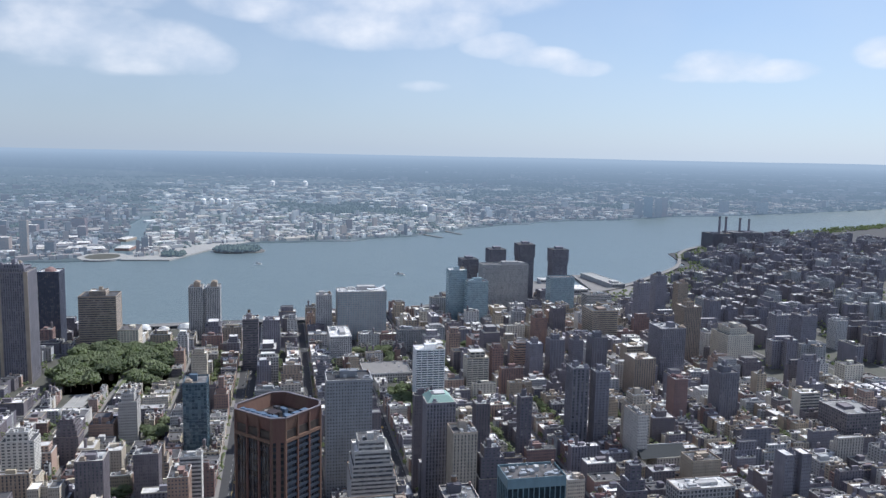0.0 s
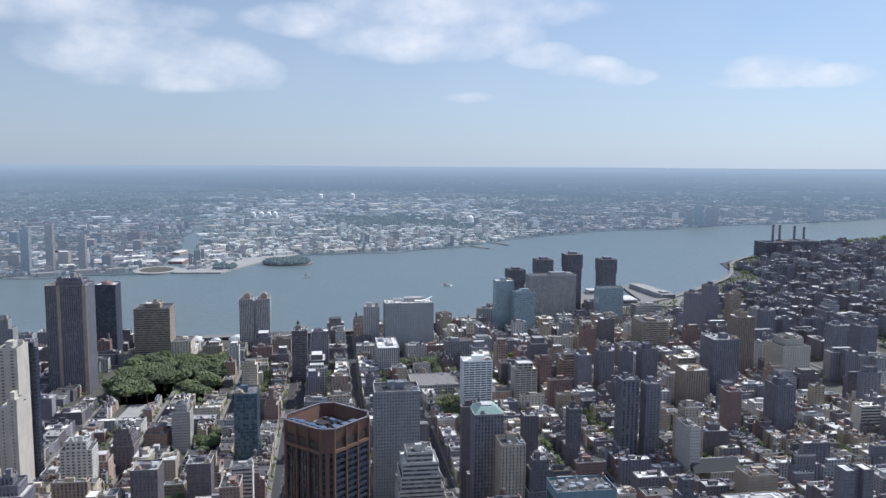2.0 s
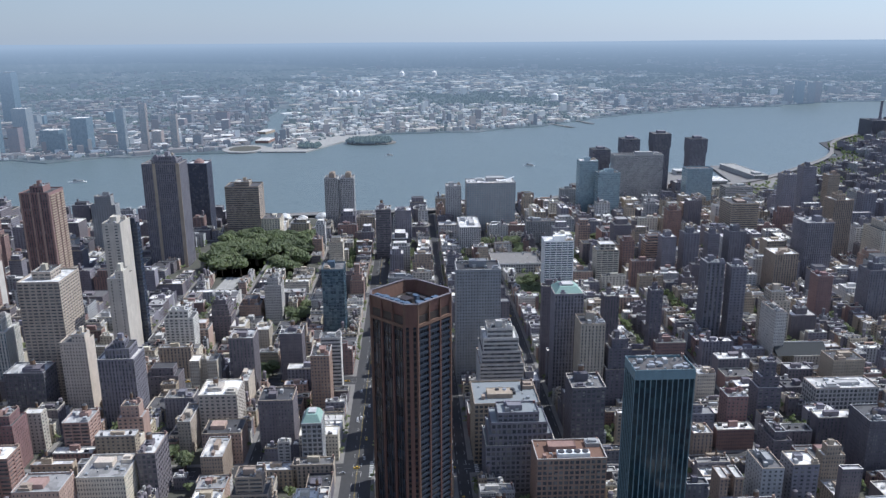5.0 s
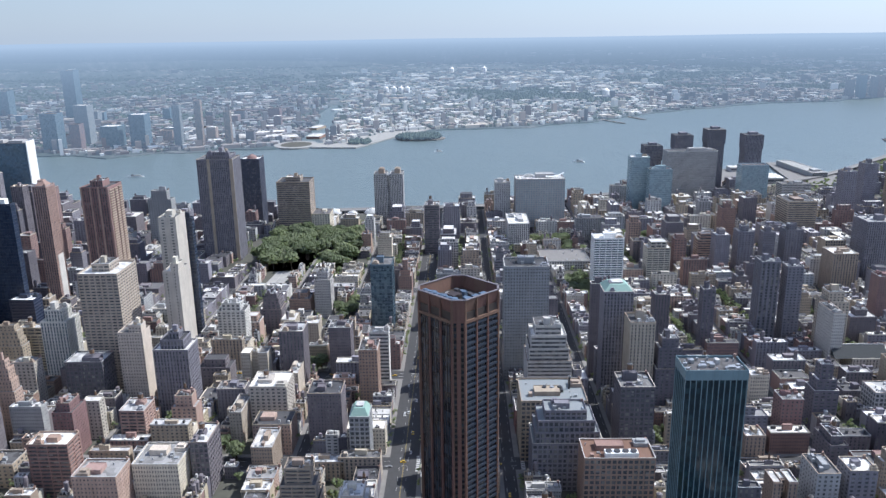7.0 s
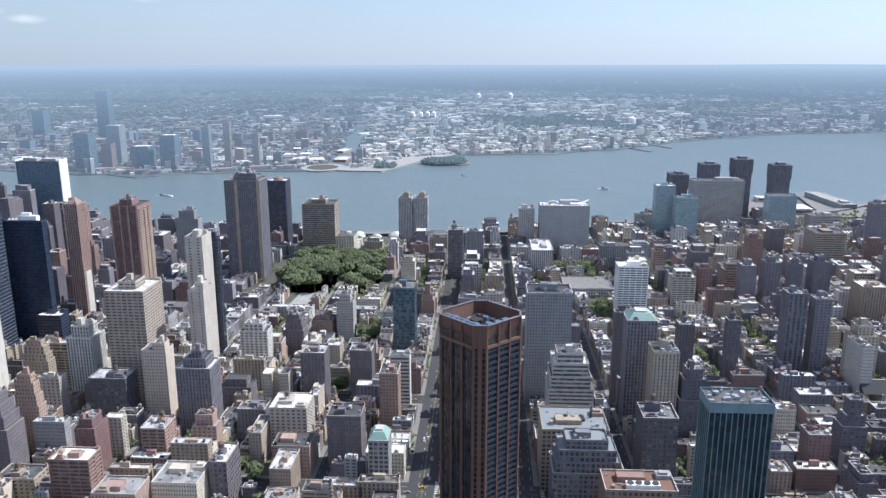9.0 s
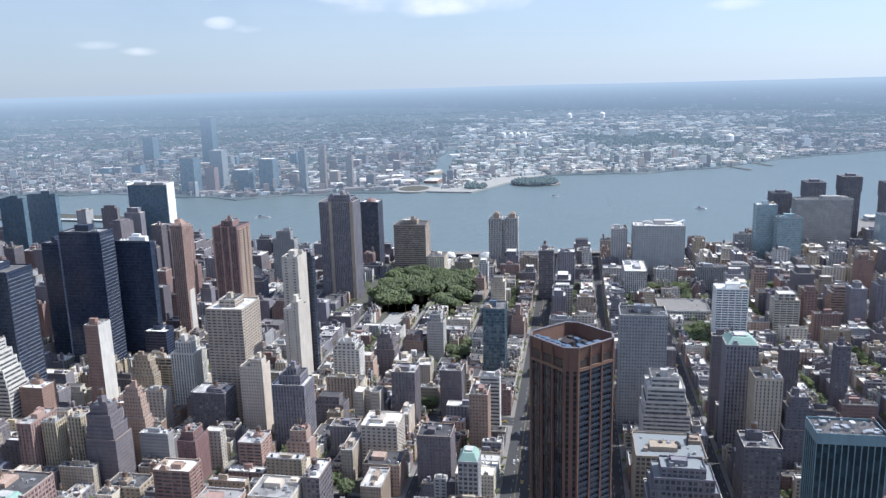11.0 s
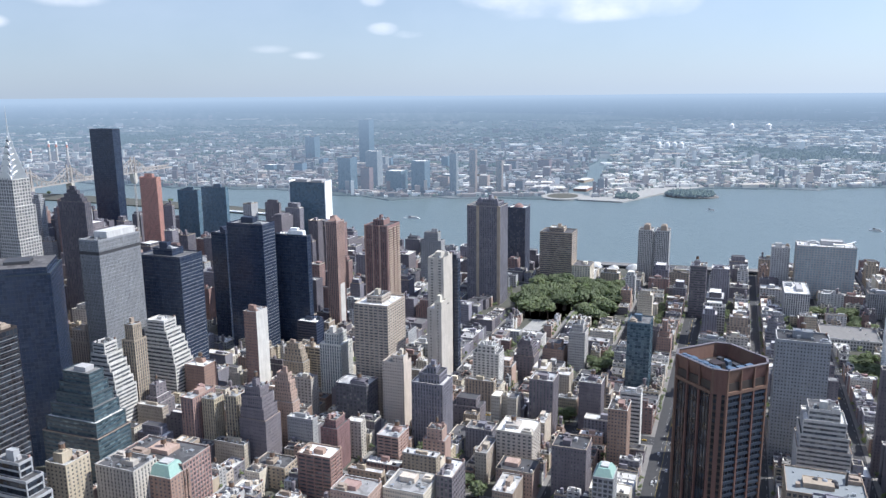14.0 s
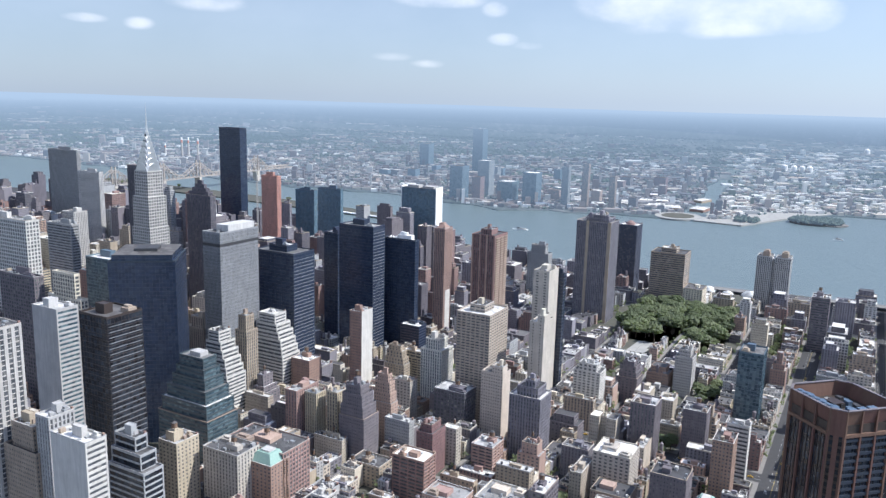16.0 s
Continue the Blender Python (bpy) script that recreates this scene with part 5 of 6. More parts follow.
for cx, cy, rx, ry, n in ((1168, -130, 24, 38, 28), (938, -149, 40, 14, 18), (1121, -167, 16, 16, 6), (853, 139, 30, 12, 8), (535, 183, 18, 12, 6), (693, 142, 14, 12, 5),
                          (871, 128, 20, 10, 6), (724, -145, 20, 12, 9), (1188, -274, 20, 30, 14), (791, -42, 10, 16, 4), (1560, -690, 50, 26, 10)):
    FOOT.append((cx - rx, cx + rx, cy - ry, cy + ry))
    for _ in range(n):
        tree(cx + tree_rnd.uniform(-rx, rx), cy + tree_rnd.uniform(-ry, ry), tree_rnd.uniform(0.9, 1.6))


# ------------------------------------------------------------ far shore: houses, sheds, trees, towers
def island_material(name, stops, rough=0.85):
    m, nt, b = material(name)
    isl = nt.nodes.new("ShaderNodeNewGeometry").outputs["Random Per Island"]
    nt.links.new(ramp_node(nt, isl, stops, True), b.inputs["Base Color"])
    b.inputs["Roughness"].default_value = rough
    # emission painted in as haze over each piece's own colour
    painted_haze(nt, b)
    return m


HOUSES = island_material("far_houses", ((0.0, (0.46, 0.44, 0.41)), (0.12, (0.30, 0.25, 0.22)), (0.34, (0.16, 0.115, 0.105)), (0.52, (0.26, 0.24, 0.23)), (0.68, (0.12, 0.12, 0.13)), (0.84, (0.46, 0.40, 0.34)), (0.94, (0.78, 0.76, 0.72))))
WOODS = island_material("far_woods", ((0.0, (0.055, 0.085, 0.06)), (0.5, (0.07, 0.10, 0.065)), (0.8, (0.045, 0.075, 0.06))))
far_rnd = random.Random(21)


def on_far_shore(az, margin=15):
    """Distance from the eye to the far bank in that direction."""
    c, sn = math.cos(radians(az)), math.sin(radians(az))
    for r in range(1900, 6000, 20):
        if r * c > lerp_shore(FAR_SHORE, r * sn) + margin:
            return r
    return 6000


def in_creek(x, y):
    mid = 520 + (x - 3100) * 0.1
    return 2300 < x < 4200 and abs(y - mid) < 38


SHEDS = island_material("far_sheds", ((0.0, (0.80, 0.75, 0.66)), (0.24, (0.58, 0.50, 0.40)), (0.40, (0.42, 0.33, 0.26)), (0.52, (0.70, 0.66, 0.60)), (0.68, (0.13, 0.15, 0.10)), (0.80, (0.27, 0.24, 0.22)), (0.88, (0.9, 0.87, 0.8))))
houses, woods, sheds = Shape(), Shape(), Shape()
SH = {a: on_far_shore(a) for a in range(-46, 67)}
for i in range(30000):
    az = far_rnd.uniform(-45, 65)
    r0 = SH[round(az)] + 10
    el0 = math.atan(EYE / r0)
    el = el0 - (el0 - 0.011) * far_rnd.random() ** 1.15
    r = EYE / math.tan(el)
    x, y = r * math.cos(radians(az)), r * math.sin(radians(az))
    if in_creek(x, y) or ((x - 2300) / 84) ** 2 + ((y - 487) / 70) ** 2 < 1:
        continue
    patch = noise.noise(Vector((x * 0.0011, y * 0.0011, 3.0))) + 0.5 * noise.noise(Vector((x * 0.004, y * 0.004, 9.0)))
    dense = -14 < az < 9 and r < 6500
    k = r * 0.0017
    if patch < (-0.34 if dense else -0.5 if r < 4600 else -0.04 if az > 9 else -0.1) or far_rnd.random() < (0.1 if dense or r < 4600 else 0.42 if az > 9 else 0.3):
        n0 = len(woods.v)
        for _ in range(2):
            clump(woods, x + far_rnd.uniform(-4, 4) * k, y + far_rnd.uniform(-4, 4) * k, 5, k * far_rnd.uniform(0.8, 2.2), far_rnd)
        for n in range(n0, len(woods.v)):
            a, b, z = woods.v[n]
            woods.v[n] = far(a, b, max(1.0, min(z, 14)))
    else:
        w, d = k * far_rnd.uniform(0.5, 1.9), k * far_rnd.uniform(0.5, 2.4)
        h = far_rnd.uniform(6, 13)
        if far_rnd.random() < 0.06:
            w, d, h = w * 2.6, d * 3.0, far_rnd.uniform(7, 12)
        elif far_rnd.random() < 0.03:
            h = far_rnd.uniform(18, 45)
        into = sheds if dense and far_rnd.random() < 0.7 else houses
        n0 = len(into.v)
        into.box(x - w, x + w, y - d, y + d, 0, h)
        ca, sa = math.cos(0.5), math.sin(0.5)
        turn = az > -13
        for n in range(n0, len(into.v)):
            a, b, z = into.v[n]
            if turn:
                a, b = x + (a - x) * ca - (b - y) * sa, y + (a - x) * sa + (b - y) * ca
            into.v[n] = far(a, b, z)
tagged(new("far_houses", houses.mesh("far_houses", HOUSES)), "low pale houses and sheds over the far plain, haze painted in", "houses", kind="stuff")
tagged(new("far_sheds", sheds.mesh("far_sheds", SHEDS)), "white and cream roofed far waterfront sheds, veiled by painted haze", "sheds", kind="stuff")
tagged(new("far_woods", woods.mesh("far_woods", WOODS)), "dark green tree clumps among far houses, with painted haze", "trees", kind="stuff")

s = Shape()
for i in range(26):
    x = 2330 + i * 75
    mid = 520 + (x - 3100) * 0.1 + 12 * math.sin(i * 0.7)
    s.v += [far(x, mid - 32, 2.2), far(x, mid + 32, 2.2)]
    if i:
        n = 2 * i
        s.f.append((n - 2, n, n + 1, n - 1))
tagged(new("water_creek", s.mesh("water_creek", WATER)), "grey creek running inland from the river", "creek", kind="structure")


def shore_tower(x, y, w, h, wall, label, style="curtain", glass=None, d=None):
    # these walls and panes carry the painted haze
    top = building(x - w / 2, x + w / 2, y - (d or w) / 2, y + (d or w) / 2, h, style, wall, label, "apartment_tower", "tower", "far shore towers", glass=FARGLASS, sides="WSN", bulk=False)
    px, py, pz = far(x, y, 0)
    top.location, top.scale = (px, py, pz), (px / x,) * 3


shore_tower(2236, 1179, 46, 108, "far_blue", "pale blue glass tower on the far bank")
shore_tower(2348, 1137, 42, 121, "far_grey", "pale grey apartment tower on the far bank", "punched")
shore_tower(2225, 1104, 30, 78, "far_red", "red brick tower on the far bank", "punched")
shore_tower(2279, 1024, 52, 66, "far_blue", "broad blue glass block on the far bank")
shore_tower(2280, 941, 46, 99, "far_blue", "blue glass tower on the far bank")
shore_tower(2265, 823, 22, 125, "far_grey", "slim grey tower on the far bank", "ribs")
shore_tower(2260, 758, 19, 138, "far_tan", "slim orange-tan apartment tower on the far bank", "ribs")
shore_tower(2300, 686, 19, 103, "far_tan", "slim pale tower on the far bank", "ribs")
shore_tower(3243, 1891, 50, 107, "far_blue", "dull blue tower inland on the far side")
shore_tower(3120, 1545, 50, 192, "far_teal", "tall green-blue glass tower standing alone on the far side")
for x, y, w, h, wall in ((3680, -1800, 30, 84, "far_mauve"), (3700, -1862, 34, 100, "far_blue"), (3690, -1915, 26, 92, "far_mauve"), (3720, -1960, 30, 96, "far_red"), (3900, -2420, 40, 70, "far_mauve"), (3960, -2700, 46, 62, "far_grey")):
    shore_tower(x, y, w, h, wall, "dull slab tower standing on the far bank", "punched")
for i in range(26):
    x, y = far_rnd.uniform(2330, 3100), far_rnd.uniform(640, 1900)
    shore_tower(x, y, far_rnd.uniform(22, 46), far_rnd.uniform(18, 48), far_rnd.choice(("far_grey", "far_tan", "far_red", "far_mauve", "far_blue")), "mid-rise building behind the far bank's towers", "punched")


def far_tank(x, y, r, h):
    px, py, pz = far(x, y, 0)
    k = math.hypot(px, py) / math.hypot(x, y)
    top = tagged(empty("storage_tank", px, py, pz), "white cylindrical storage tank across the river", "tank", "storage tanks")
    part("shell", Shape().tube(0, 0, r * k, r * k, 0, h * k, 16), WALL["marble"], top)
    part("dome", Shape().tube(0, 0, r * k, r * 0.3 * k, h * k, h * 1.3 * k, 16), WALL["marble"], top)


for y in (404, 360, 322, 287):
    far_tank(4355, y, 14, 26)
far_tank(6378, 59, 19, 36)
far_tank(6440, -202, 20, 36)
far_tank(3941, -729, 18, 30)


def wooded_point(x0, x1, y0, y1, n, name, label):
    """Low tree-covered spit on the far bank."""
    pts = [((x0 + x1) / 2 + (x1 - x0) / 2 * math.cos(t) * far_rnd.uniform(0.85, 1.1), (y0 + y1) / 2 + (y1 - y0) / 2 * math.sin(t) * far_rnd.uniform(0.85, 1.1)) for t in [i * 0.3927 for i in range(16)]]
    base = tagged(new(name, Shape().prism(pts, -3, 1.6).mesh(name, PAVING)), label, "shore", kind="structure")
    w = Shape()
    for _ in range(n):
        t, u = far_rnd.uniform(0, 6.283), far_rnd.random() ** 0.5
        clump(w, (x0 + x1) / 2 + (x1 - x0) / 2 * u * 0.92 * math.cos(t), (y0 + y1) / 2 + (y1 - y0) / 2 * u * 0.92 * math.sin(t), far_rnd.uniform(4, 12), far_rnd.uniform(4, 8), far_rnd)
    tagged(new("shore_trees", w.mesh("shore_trees", WOODS)), "dense dark green trees on a river spit", "trees", kind="stuff")


wooded_point(2370, 2490, 50, 205, 620, "ground_spit", "low stony spit at the far bank")
wooded_point(2280, 2350, 265, 335, 160, "ground_spit", "low stony spit at the far bank")
oval = lambda k: [(2300 + 78 * k * math.cos(i * 0.2618), 487 + 64 * k * math.sin(i * 0.2618)) for i in range(24)]
tagged(new("pavement_oval", Shape().prism(oval(1.0), -3, 2.6).mesh("pavement_oval", PALEPAVING)), "pale oval promenade at the creek's mouth", "promenade", kind="structure")
tagged(new("lawn_oval", Shape().prism(oval(0.72), 2.6, 2.9).mesh("lawn_oval", YARD)), "oval lawn inside a pale promenade", "lawn", kind="structure")
tagged(new("ground_quay", Shape().prism([(2230, 300), (2500, 190), (2700, 60), (2720, 420), (2240, 430)], -3, 2.0).mesh("ground_quay", PALEPAVING)), "bare pale quay land at the creek's mouth", "quay", kind="structure")
for i in range(16):
    x, y = far_rnd.uniform(2420, 2760), far_rnd.uniform(420, 900)
    w, d = far_rnd.uniform(20, 45), far_rnd.uniform(15, 30)
    top = tagged(empty("warehouse", x, y, 1.0, far_rnd.uniform(-20, 20)), "low warehouse with pale flat roof on the far bank", "warehouse", "far warehouses")
    part("wall", Shape().box(-w, w, -d, d, 0, 9), WALL[far_rnd.choice(("lightgrey", "tan", "mauve", "rust"))], top)
    part("roof", Shape().box(-w - 0.5, w + 0.5, -d - 0.5, d + 0.5, 9, 9.6), PALEROOF, top)
for x, y, ln, a in ((2900, -520, 150, 205), (2990, -640, 120, 200)):
    p = tagged(empty("pier", x, y, 0, a), "low timber pier reaching into the river", "pier")
    part("deck", Shape().box(0, ln, -5, 5, 0.4, 1.4, True), PAVING, p)
    for i in range(int(ln // 25)):
        part("pile", Shape().tube(12 + i * 25, 0, 0.8, 0.8, -4, 0.4, 8), BARK, p)


# long narrow island in the river
def thin_island():
    pts = [(1725, 1105), (1760, 1090), (1790, 1110), (1830, 1330), (1880, 1800), (1900, 2600), (1790, 2600), (1770, 1800), (1740, 1330)]
    tagged(new("ground_island", Shape().prism(pts, -4, 1.5).mesh("ground_island", YARD)), "long narrow green island in the river", "island", kind="structure")
    tagged(new("pavement_island_edge", Shape().prism([(1722, 1100), (1732, 1095), (1752, 1330), (1742, 1332)], 1.5, 4.0).prism([(1732, 1095), (1762, 1085), (1792, 1106), (1786, 1114)], 1.5, 4.0).mesh("island_edge", WALL["marble"])), "white stone embankment of a river island", "embankment", kind="structure")
    for i in range(14):
        y = far_rnd.uniform(1400, 2500)
        x = 1800 + (y - 1400) * 0.03 + far_rnd.uniform(-30, 40)
        tree(x, y, far_rnd.uniform(1.0, 1.6), 1.4)


thin_island()


def truss_bridge():
    """Tan cantilever truss bridge over the river and island."""
    top = tagged(empty("truss_bridge", 0, 0), "tan steel cantilever truss bridge across the river", "bridge")
    ya = lambda x: 1985 + (x - 1500) * 0.05
    part("deck", Shape().hexa([(1380, ya(1380) - 9, 38), (2420, ya(2420) - 9, 38), (2420, ya(2420) + 9, 38), (1380, ya(1380) + 9, 38), (1380, ya(1380) - 9, 41), (2420, ya(2420) - 9, 41), (2420, ya(2420) + 9, 41), (1380, ya(1380) + 9, 41)]), STEELTAN, top)
    peaks = (1550, 1740, 1900, 2200)

    def height(x):
        d = min(abs(x - p) for p in peaks)
        return 42 + 48 * max(0.16, 1 - d / 75)
    truss = Shape()
    xs = [1400 + 18 * i for i in range(56)]
    for side in (-8, 8):
        for i, (a, b) in enumerate(zip(xs, xs[1:])):
            truss.beam((a, ya(a) + side, height(a)), (b, ya(b) + side, height(b)), 2.2)
            truss.beam((a, ya(a) + side, 40), (a, ya(a) + side, height(a)), 1.3)
            truss.beam((a, ya(a) + side, 40 if i % 2 else height(a)), (b, ya(b) + side, height(b) if i % 2 else 40), 1.3)
    tagged(part("truss", truss, STEELTAN, top, "tan lattice of chords and diagonals"), kind="stuff")
    for x in peaks:
        part("pier", Shape().box(x - 6, x + 6, ya(x) - 12, ya(x) + 12, -3, 38), WALL["limestone"], top)
        part("tower_leg", Shape().box(x - 2, x + 2, ya(x) - 10, ya(x) - 6, 38, 96), STEELTAN, top)
        part("tower_leg", Shape().box(x - 2, x + 2, ya(x) + 6, ya(x) + 10, 38, 96), STEELTAN, top)


truss_bridge()


def chimney(x, y, h, r, base_z=0.0, striped=False, group="power station chimneys"):
    px, py, pz = far(x, y, base_z)
    k = math.hypot(px, py) / math.hypot(x, y)
    top = tagged(empty("chimney", px, py, pz), "tall red and white banded chimney" if striped else "tall dull brick power station chimney", "chimney", group)
    h, r = h * k, r * k
    if striped:
        part("shaft", Shape().tube(0, 0, r, r * 0.75, 0, h * 0.72, 12), WALL["lightgrey"], top)
        part("band", Shape().tube(0, 0, r * 0.8, r * 0.72, h * 0.72, h * 0.86, 12), WALL["pink"], top)
        part("band", Shape().tube(0, 0, r * 0.72, r * 0.66, h * 0.86, h, 12), WALL["marble"], top)
    else:
        part("shaft", Shape().tube(0, 0, r, r * 0.8, 0, h - 3, 12), WALL["mauve"], top)
        part("rim", Shape().tube(0, 0, r * 0.95, r * 0.95, h - 3, h, 12), WALL["darkbrown"], top)


for x, y, h in ((2738, 3112, 66), (2768, 3028, 102), (2780, 2995, 100), (2797, 2948, 98)):
    chimney(x, y, h, 6, 0, True)
for y, h in ((-1520, 108), (-1545, 107), (-1600, 103), (-1636, 99)):
    chimney(2470, y, h, 4.8)
building(2425, 2500, -1545, -1470, 50, "ribs_wide", "mauve", "dull brick power station on the river", "power_station", "building", sides="WN")
building(2425, 2500, -1665, -1550, 54, "ribs_wide", "mauve", "dull brick power station on the river", "power_station", "building", sides="WN")

# ------------------------------------------------------------ river edge: raised road, domes, quay
road = Shape()
pts = [(lerp_shore(NEAR_SHORE, y) - 22, y) for y in range(1500, -1500, -50)]
for _ in range(3):
    pts = [pts[0]] + [((a[0] + b[0] * 2 + c[0]) / 4, b[1]) for a, b, c in zip(pts, pts[1:], pts[2:])] + [pts[-1]]
for (xa, ya), (xb, yb) in zip(pts, pts[1:]):
    z = 6.0
    road.hexa([(xa - 11, ya, z - 1.2), (xb - 11, yb, z - 1.2), (xb + 11, yb, z - 1.2), (xa + 11, ya, z - 1.2), (xa - 11, ya, z), (xb - 11, yb, z), (xb + 11, yb, z), (xa + 11, ya, z)])
tagged(new("road_elevated", road.mesh("road_elevated", PAVING)), "raised concrete riverside highway", "road", kind="structure")
cols = Shape()
for (xa, ya) in pts:
    for o in (-6, 6):
        cols.box(xa + o - 0.8, xa + o + 0.8, ya - 0.8, ya + 0.8, 0, 4.8)
tagged(new("road_columns", cols.mesh("road_columns", PAVING)), "concrete columns under the riverside highway", "columns", kind="stuff")


# platform under the riverside towers, and the marina pier beside it
tagged(new("pavement_platform", Shape().prism([(1500, -690), (1800, -690), (1800, -590), (1640, -480), (1600, -400), (1500, -380)], -3, 4.0).mesh("pavement_platform", PAVING)), "concrete platform over the river under the brick towers", "platform", kind="structure")
tagged(new("pavement_marina", Shape().prism([(1600, -830), (1700, -835), (1890, -805), (1890, -745), (1600, -700)], -3, 3.0).mesh("pavement_marina", PAVING)), "paved marina pier beside the riverside highway", "pier", kind="structure")
top = tagged(empty("parking_garage", 1770, -778, 3.0, 4), "long low marina garage with pale roof deck", "garage")
part("body", Shape().box(-85, 85, -17, 17, 0, 10), WALL["grey"], top)
# solid dark strips stand in for the shade inside the open levels
gs = Shape()
for i in range(3):
    gs.box(-84, 84, -17.3, -17, 1.6 + i * 3, 3.0 + i * 3, True).box(-85.3, -85, -16, 16, 1.6 + i * 3, 3.0 + i * 3, True)
tagged(part("shade_strip", gs, DARKMETAL, top, "solid dark strips standing for shade in open parking levels"), kind="stuff")
rim = Shape()
parapet(rim, -85.5, 85.5, -17.5, 17.5, 10, 1.2, 1.2)
part("parapet", rim, WALL["white"], top, "pale concrete parapet")
part("roof", Shape().box(-84, 84, -16, 16, 10, 10.2), PALEPAVING, top)
part("ramp_house", Shape().box(-70, -50, -8, 8, 10.2, 15), WALL["lightgrey"], top)
for x, y, w, d, h in ((1776, -640, 14, 24, 9), (1640, -660, 26, 18, 12), (1650, -420, 20, 34, 10)):
    top = tagged(empty("pavilion", x, y, 4.0), "low pale school pavilion on the river platform", "building", "platform pavilions")
    part("body", Shape().box(-w, w, -d, d, 0, h), WALL["lightgrey"], top)
    part("roof", Shape().box(-w - 0.5, w + 0.5, -d - 0.5, d + 0.5, h, h + 0.8), PALEROOF, top)
    part("window_glazing", Shape().box(-w - 0.2, -w, -d + 2, d - 2, h * 0.35, h * 0.75, True), WINDOW, top)
building(1440, 1468, -575, -525, 72, "curtain", "palegreen", "pale grey-blue glass hospital tower before the brick towers", "hospital", category="tower", glass=PALEGLASS, bulk=False)
building(1470, 1500, -670, -615, 30, "bands", "lightgrey", "low pale hospital wing with ribbon windows", "hospital", category="building", units=6)


def dome(x, y, r):
    top = tagged(empty("dome", x, y), "white air-supported dome on the quay", "dome", "white domes")
    s2 = Shape()
    for i in range(6):
        t0, t1 = radians(15 * i), radians(15 * i + 15)
        s2.tube(0, 0, r * math.cos(t0), r * math.cos(t1), r * 0.6 * math.sin(t0), r * 0.6 * math.sin(t1), 20)
    part("skin", s2.mesh("skin", WALL["marble"], True), WALL["marble"], top)
    part("ring", Shape().tube(0, 0, r * 1.03, r * 1.03, 0, 1.0, 20), PAVING, top)


dome(1390, 232, 15)
dome(1385, 198, 10)
dome(1392, 162, 15)


def boat(x, y, ln, turn):
    top = tagged(empty("boat", x, y, -1.8, turn), "small white ferry boat on the river", "boat", "river boats")
    part("hull", Shape().hexa([(-ln / 2, -2.4, 0), (ln / 2 - 3, -1.6, 0), (ln / 2 - 3, 1.6, 0), (-ln / 2, 2.4, 0), (-ln / 2, -3, 2.2), (ln / 2, -0.6, 2.6), (ln / 2, 0.6, 2.6), (-ln / 2, 3, 2.2)]), WALL["marble"], top)
    part("deckhouse", Shape().box(-ln * 0.35, ln * 0.2, -2.0, 2.0, 2.2, 5.0), WALL["white"], top)
    part("wheelhouse", Shape().box(ln * 0.02, ln * 0.18, -1.4, 1.4, 5.0, 7.0), WINDOW, top)


boat(1800, 770, 42, 95)
boat(1950, -300, 30, 70)
boat(2150, 60, 24, 110)
# ------------------------------------------------------------ ordinary blocks
AVENUES = [75, 225, 375, 530, 690, 945, 1225]
rng = random.Random(11)


def taken(x0, x1, y0, y1):
    return any(x0 < b + 0.5 and x1 > a - 0.5 and y0 < d + 0.5 and y1 > c - 0.5 for a, b, c, d in FOOT)


KINDS = (("red", "red brick"), ("brown", "brown brick"), ("mauve", "dull mauve brick"), ("tan", "tan brick"), ("buff", "buff brick"), ("white", "white brick"),
         ("grey", "grey concrete"), ("limestone", "limestone"), ("cream", "cream stone"), ("rust", "rust-red brick"), ("darkbrown", "dark brown brick"), ("lightgrey", "pale grey"), ("rose", "rose brick"), ("ochre", "ochre brick"))
SLOTS = [k for k, _ in KINDS]
rest = Shape()
yard = Shape()
count = {"row_building": 0, "apartment_building": 0}
av = AVENUES + [1480, 1640, 1800, 1960, 2120, 2280, 2440]


